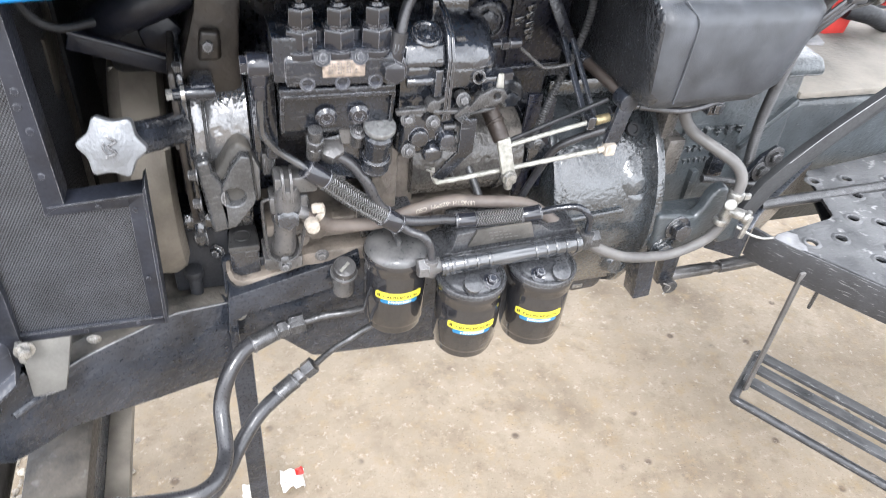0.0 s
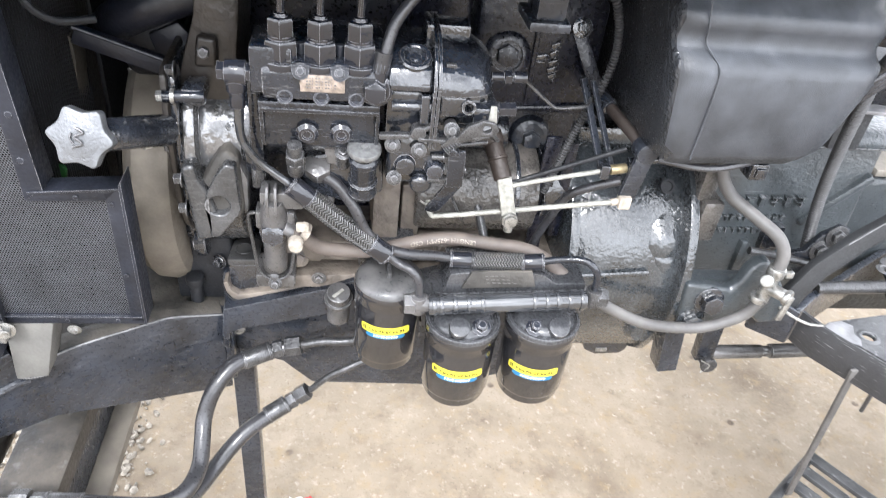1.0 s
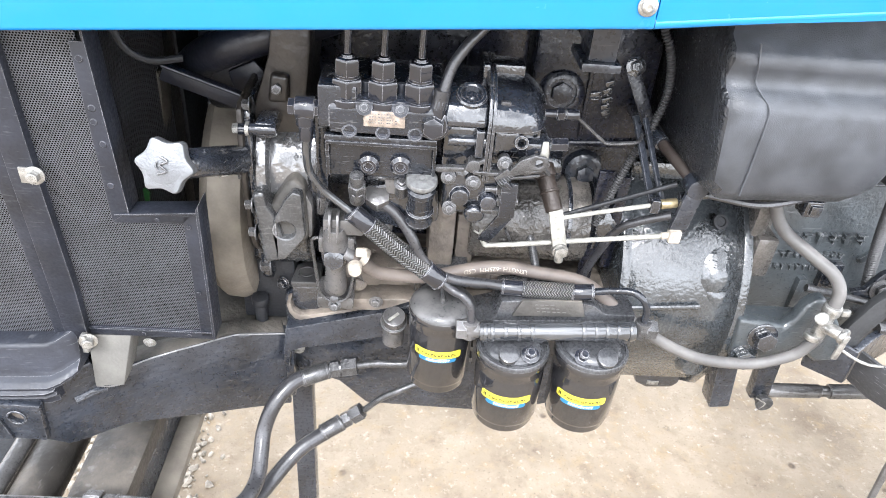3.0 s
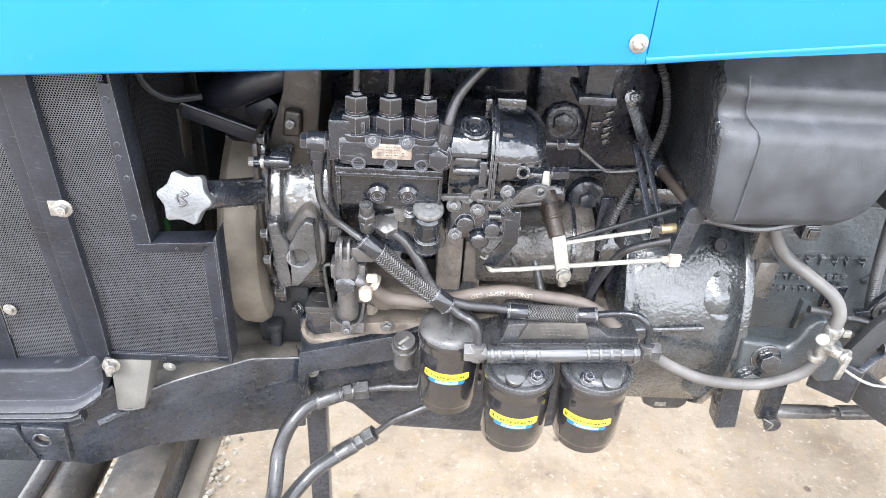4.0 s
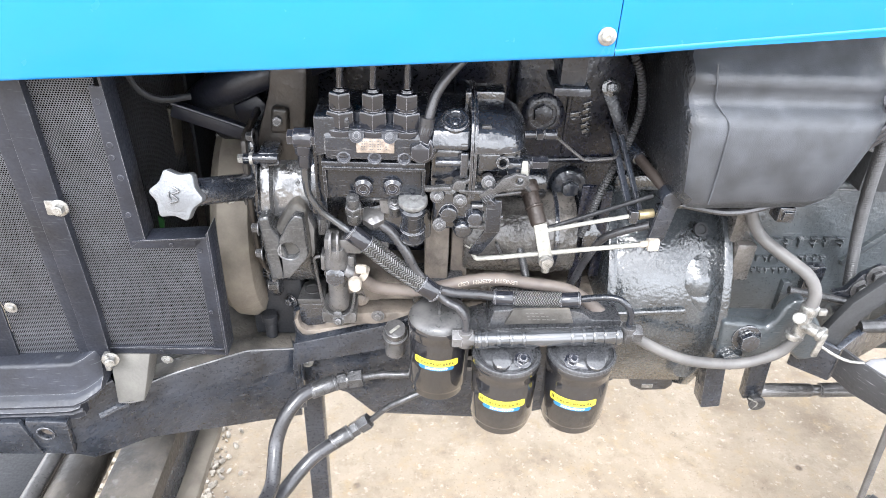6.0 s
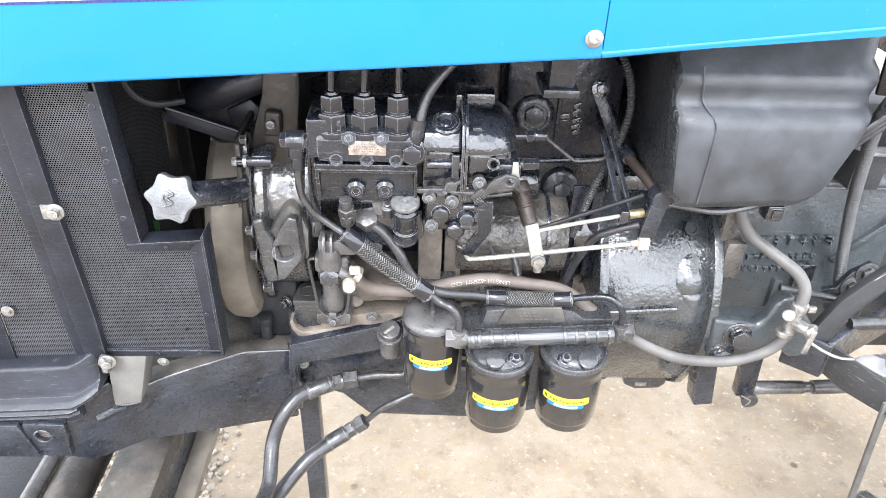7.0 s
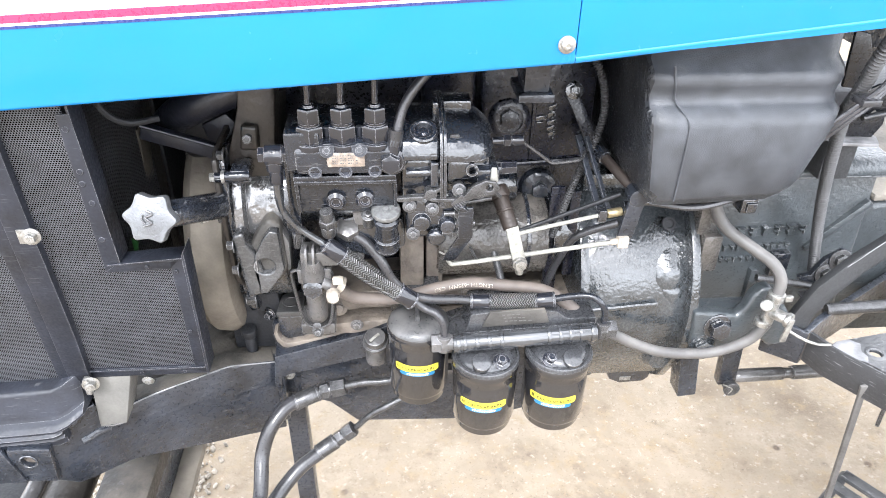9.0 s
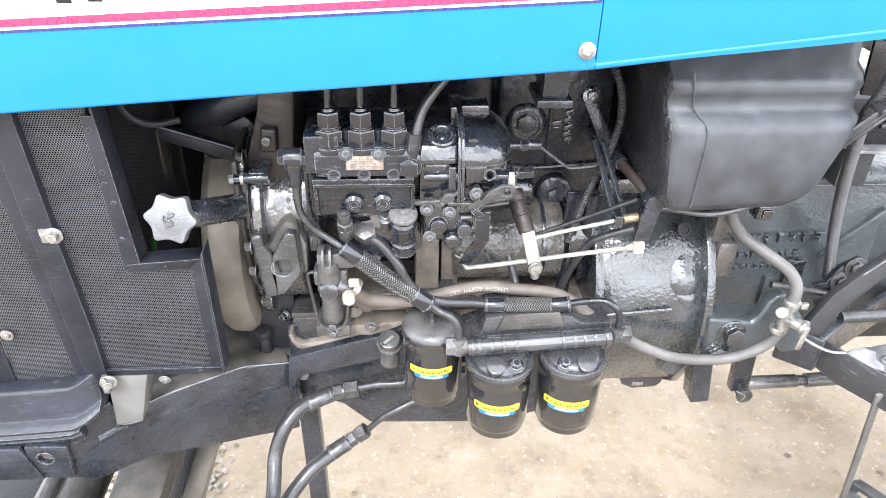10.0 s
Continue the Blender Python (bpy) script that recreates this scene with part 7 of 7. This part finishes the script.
# ---- fuel tank ----
def build_tank():
    t = thing("fuel_tank", (0.33, 0.1, 1.06), "black grained plastic fuel tank with a moulded ridge", "tank")
    prof = [(0.03, 1.064), (-0.006, 1.072), (-0.021, 1.090), (-0.026, 1.175), (-0.022, 1.188), (-0.008, 1.194), (-0.002, 1.202), (-0.006, 1.214), (-0.010, 1.222), (-0.004, 1.232), (0.012, 1.24), (0.03, 1.42), (0.40, 1.42), (0.40, 1.064)]
    b = B()
    secs = [(0.2285, 0.012, 0.02), (0.2325, 0.003, 0.008), (0.242, 0.0, 0.001), (0.252, -0.0015, 0.0), (0.264, -0.001, 0.0), (0.375, 0.0, 0.004), (0.392, 0.0015, 0.011), (0.402, 0.007, 0.021), (0.407, 0.017, 0.034)]
    tm = bmesh.new()
    rings = []
    for x, dy, dz in secs:
        ring = []
        for y, z in prof:
            f = min(1.0, max(0.0, (z - 1.064) / 0.13))
            sx = 0.0
            if x > 0.35:
                sx = f * 0.026 * (x - 0.35) / 0.055
            elif x < 0.26:
                sx = -0.016 * f
            yy = y + dy if y < 0.2 else y
            zz = z + dz if z < 1.15 and y < 0.2 else (z + dz if z < 1.1 else z)
            ring.append(tm.verts.new((x + sx, yy, zz)))
        rings.append(ring)
    n = len(prof)
    for a, c in zip(rings, rings[1:]):
        for i in range(n):
            j = (i + 1) % n
            tm.faces.new((a[i], a[j], c[j], c[i]))
    tm.faces.new(rings[0]); tm.faces.new(rings[-1][::-1])
    bmesh.ops.recalc_face_normals(tm, faces=tm.faces[:])
    b.take(tm)
    shell = part("shell", b, PLASTIC, t, sharp=60)
    shell.data.materials.append(PITTED)
    for face in shell.data.polygons:
        if face.normal.x < -0.55:
            face.material_index = 1
    part("seam", B().tube([(0.2575, -0.0235, 1.086), (0.2575, -0.0255, 1.12), (0.2565, -0.0272, 1.166), (0.2545, -0.0265, 1.184), (0.2480, -0.0165, 1.1935), (0.2415, -0.0085, 1.203), (0.2385, -0.0115, 1.2165), (0.2345, -0.0095, 1.24)], 0.0011, 8, 0.003), PLASTIC, t, "moulded seam")
    part("end_bracket", B().prism([(0.486, 1.18), (0.512, 1.178), (0.520, 1.20), (0.500, 1.245), (0.480, 1.25)], "xz", 0.078, 0.084, 0.002), INK, t, "flat black end bracket")
    part("strap", B().tube([(0.248, 0.02, 1.06), (0.30, 0.0, 1.063), (0.36, 0.005, 1.076), (0.41, 0.02, 1.085)], 0.004, 8), RUBBER, t)
    e = thing("stay_bracket", (0.58, 0.15, 1.03), "black steel stay bracket with a pale worn foot on the gearbox", "bracket")
    part("riser", B().box(0.545, 0.590, 0.15, 0.22, 1.015, 1.076, 0.003), MATTE, e)
    part("plate", B().prism([(0.548, 1.085), (0.565, 1.083), (0.602, 1.081), (0.612, 1.10), (0.606, 1.145), (0.59, 1.158), (0.574, 1.15), (0.552, 1.11)], "xz", 0.148, 0.153, 0.0015, [(0.593, 1.115, 0.005)]), INK, e)
    part("foot", B().prism([(0.53, 0.165), (0.55, 0.132), (0.600, 0.126), (0.61, 0.15), (0.595, 0.215), (0.54, 0.215)], "xy", 1.076, 1.081, 0.001), BARE, e, "foot plate worn to pale metal")
    part("bolt", B().bolt((0.535, 0.17, 1.078), (0, -0.2, 1), 0.009, 0.012), DARKSTEEL, e)
    c = thing("wiring_loop", (0.45, 0.0, 1.17), "black wires tied to the cable conduit behind the tank", "cable")
    for k in range(3):
        b = B().tube([(0.395, 0.0 + 0.004 * k, 1.12 + 0.008 * k), (0.415, -0.012, 1.15 + 0.007 * k), (0.436, -0.02, 1.178 + 0.007 * k), (0.462, -0.02, 1.205 + 0.006 * k), (0.475, -0.01, 1.225 + 0.005 * k), (0.47, 0.0, 1.25)], 0.003, 8)
        part("wire", b, RUBBER, c)
    part("tie", B().box(0.440, 0.462, -0.030, -0.004, 1.198, 1.206, 0.002), RUBBER, c)
    v = thing("control_lever", (0.62, 0.15, 1.12), "grey steel lever rod with a red fabric grip", "lever")
    part("rod", B().cyl((0.572, 0.14, 1.113), (0.700, 0.16, 1.128), 0.0045, None, 16, 0.001), DARKSTEEL, v)
    part("ferrule", B().cyl((0.695, 0.159, 1.127), (0.708, 0.161, 1.129), 0.0075, None, 18, 0.001), STEEL, v)
    part("grip", B().lathe((0.706, 0.161, 1.129), (1, 0.15, 0.12), [(0, 0), (0.009, 0), (0.012, 0.008), (0.013, 0.03), (0.011, 0.05), (0, 0.055)], 24), RED, v, "red grip")
    k = thing("valve_block", (0.93, 0.45, 0.95), "red painted hydraulic valve block on the gearbox top", "valve")
    part("body", B().prism([(0.925, 0.945), (0.985, 0.945), (0.99, 0.985), (1.02, 0.99), (1.015, 1.02), (0.95, 1.025), (0.93, 1.0)], "xz", 0.44, 0.50, 0.006), RED, k)
    part("pipe", B().tube([(0.96, 0.44, 1.0), (1.02, 0.43, 0.99), (1.12, 0.45, 0.96), (1.3, 0.48, 0.955)], 0.018, 14, 0.01), UNDER, k)


build_tank()


# ---- footplate and step ----
def build_step():
    f = thing("footplate", (0.8, 0.0, 0.8), "worn black steel footplate with raised drain holes", "footplate")
    # far end lengthened beyond view, added to shade the ground below
    out = [(0.566, 0.03), (0.58, 0.038), (0.70, 0.058), (0.713, 0.066), (0.752, 0.180), (0.762, 0.19), (1.9, 0.36), (1.9, -0.75), (1.125, -0.75)]
    holes = []
    for x, y in ((0.622, 0.008), (0.679, 0.008), (0.749, 0.158), (0.817, 0.154), (0.798, 0.106), (0.705, -0.05), (0.74, 0.05), (0.78, 0.03), (0.86, 0.09), (0.75, -0.03), (0.83, -0.06), (0.90, 0.14)):
        holes.append((x, y, 0.0085))
    deck = part("plate", B().prism(out, "xy", 0.824, 0.829, 0.0008, holes), WORN, f)
    for x, y, r in holes:
        part("hole_rim", B().lathe((x, y, 0.829), (0, 0, 1), [(0.0155, 0), (0.0125, 0.0018), (0.0098, 0.002), (0.0085, 0.0005), (0.0085, -0.004)], 24), WORN, deck)
    part("skirt", B().wall([(0.552, 0.06, 0.829, 0.775), (0.566, 0.028, 0.829, 0.772), (0.64, -0.076, 0.829, 0.772), (1.125, -0.75, 0.829, 0.772)], 0.006), EDGE, f)
    nose = [(0.5685, 0.029), (0.58, 0.0365), (0.60, 0.040), (0.612, 0.030), (0.604, 0.014), (0.607, 0.002), (0.600, -0.010), (0.590, -0.004), (0.58, 0.010)]
    part("worn_nose", B().prism(nose, "xy", 0.8291, 0.8294, 0), BARE, f, "paint worn off at the corner")
    # added black sheet beneath the plate, so that its holes look dark
    under = [(0.61, 0.0), (0.70, 0.035), (0.765, 0.165), (1.9, 0.33), (1.9, -0.73), (1.135, -0.73), (0.67, -0.085)]
    part("hole_backing", B().prism(under, "xy", 0.795, 0.80, 0), UNDER, f)
    part("bearer", B().wall([(0.50, 0.09, 0.84, 0.77), (0.55, 0.06, 0.825, 0.765), (0.60, 0.10, 0.82, 0.76), (0.90, 0.28, 0.82, 0.76)], 0.012), FRAME, f)
    part("wire", B().tube([(0.505, 0.05, 0.845), (0.53, 0.042, 0.832), (0.552, 0.036, 0.826), (0.568, 0.03, 0.83)], 0.0022, 8), STEEL, f)

    f.location.z -= 0.022

    s = thing("access_step", (0.75, 0.0, 0.43), "worn black step of flat bars hung on a strap", "step")
    d = Vector((0.562, -0.827, 0))
    for p in ((0.750, 0.094), (0.719, 0.070), (0.685, 0.044)):
        p0 = Vector((p[0], p[1], 0.43))
        part("tread_bar", B().bar(p0, p0 + d * 0.42, 0.022, 0.010, 0.002, (0, 0, 1)), WORN, s)
    part("side_rail", B().tube([(0.757, 0.096, 0.424), (0.702, 0.056, 0.424), (0.650, 0.018, 0.424), (0.638, 0.006, 0.424), (0.646, -0.006, 0.424), (0.682, -0.058, 0.424), (0.882, -0.353, 0.424)], 0.0085, 12), EDGE, s)
    part("hanger", B().bar((0.598, -0.022, 0.775), (0.669, 0.018, 0.430), 0.010, 0.005, 0.001, (0, -1, 0)), GREYHOSE, s)
    part("hanger_rod", B().cyl((0.624, -0.04, 0.80), (0.640, -0.03, 0.70), 0.003, None, 10), DARKSTEEL, s)

    a = thing("pedal_arm", (0.55, 0.08, 0.8), "thick dark steel pedal arm beside the footplate", "arm")
    arm = [(0.528, 0.76), (0.556, 0.76), (0.560, 0.815), (0.578, 0.853), (0.615, 0.90), (0.662, 0.945), (0.81, 1.07), (0.795, 1.09), (0.648, 0.972), (0.595, 0.925), (0.552, 0.875), (0.530, 0.825)]
    part("arm", B().prism(arm, "xz", 0.078, 0.092, 0.002), MATTE, a)
    part("arm_edge", B().tube([(0.585, 0.0785, 0.911), (0.648, 0.0785, 0.9705), (0.795, 0.0785, 1.088)], 0.0008, 6, 0.02), BARE, a, "thin pale line along the arm edge")
    k = thing("pivot_bracket", (0.62, 0.16, 0.85), "dark steel pivot bracket with bolts on the gearbox", "bracket")
    part("plate", B().prism([(0.565, 0.845), (0.585, 0.85), (0.60, 0.878), (0.625, 0.895), (0.642, 0.888), (0.635, 0.86), (0.61, 0.835), (0.58, 0.828)], "xz", 0.145, 0.155, 0.002), FRAME, k)
    part("bolt", B().bolt((0.622, 0.145, 0.878), (0, -1, 0.1), 0.011), DARKSTEEL, k)
    part("bolt", B().bolt((0.607, 0.145, 0.852), (0, -1, 0.1), 0.011), DARKSTEEL, k)
    part("yoke", B().prism([(0.555, 0.835), (0.585, 0.84), (0.60, 0.81), (0.585, 0.80), (0.565, 0.82)], "xz", 0.11, 0.125, 0.002), DARKSTEEL, k)
    part("cross_shaft", B().cyl((0.50, 0.15, 0.845), (0.60, 0.14, 0.83), 0.006, None, 14).cyl((0.61, 0.12, 0.80), (0.9, 0.12, 0.81), 0.010, None, 18), DARKSTEEL, k)


build_step()
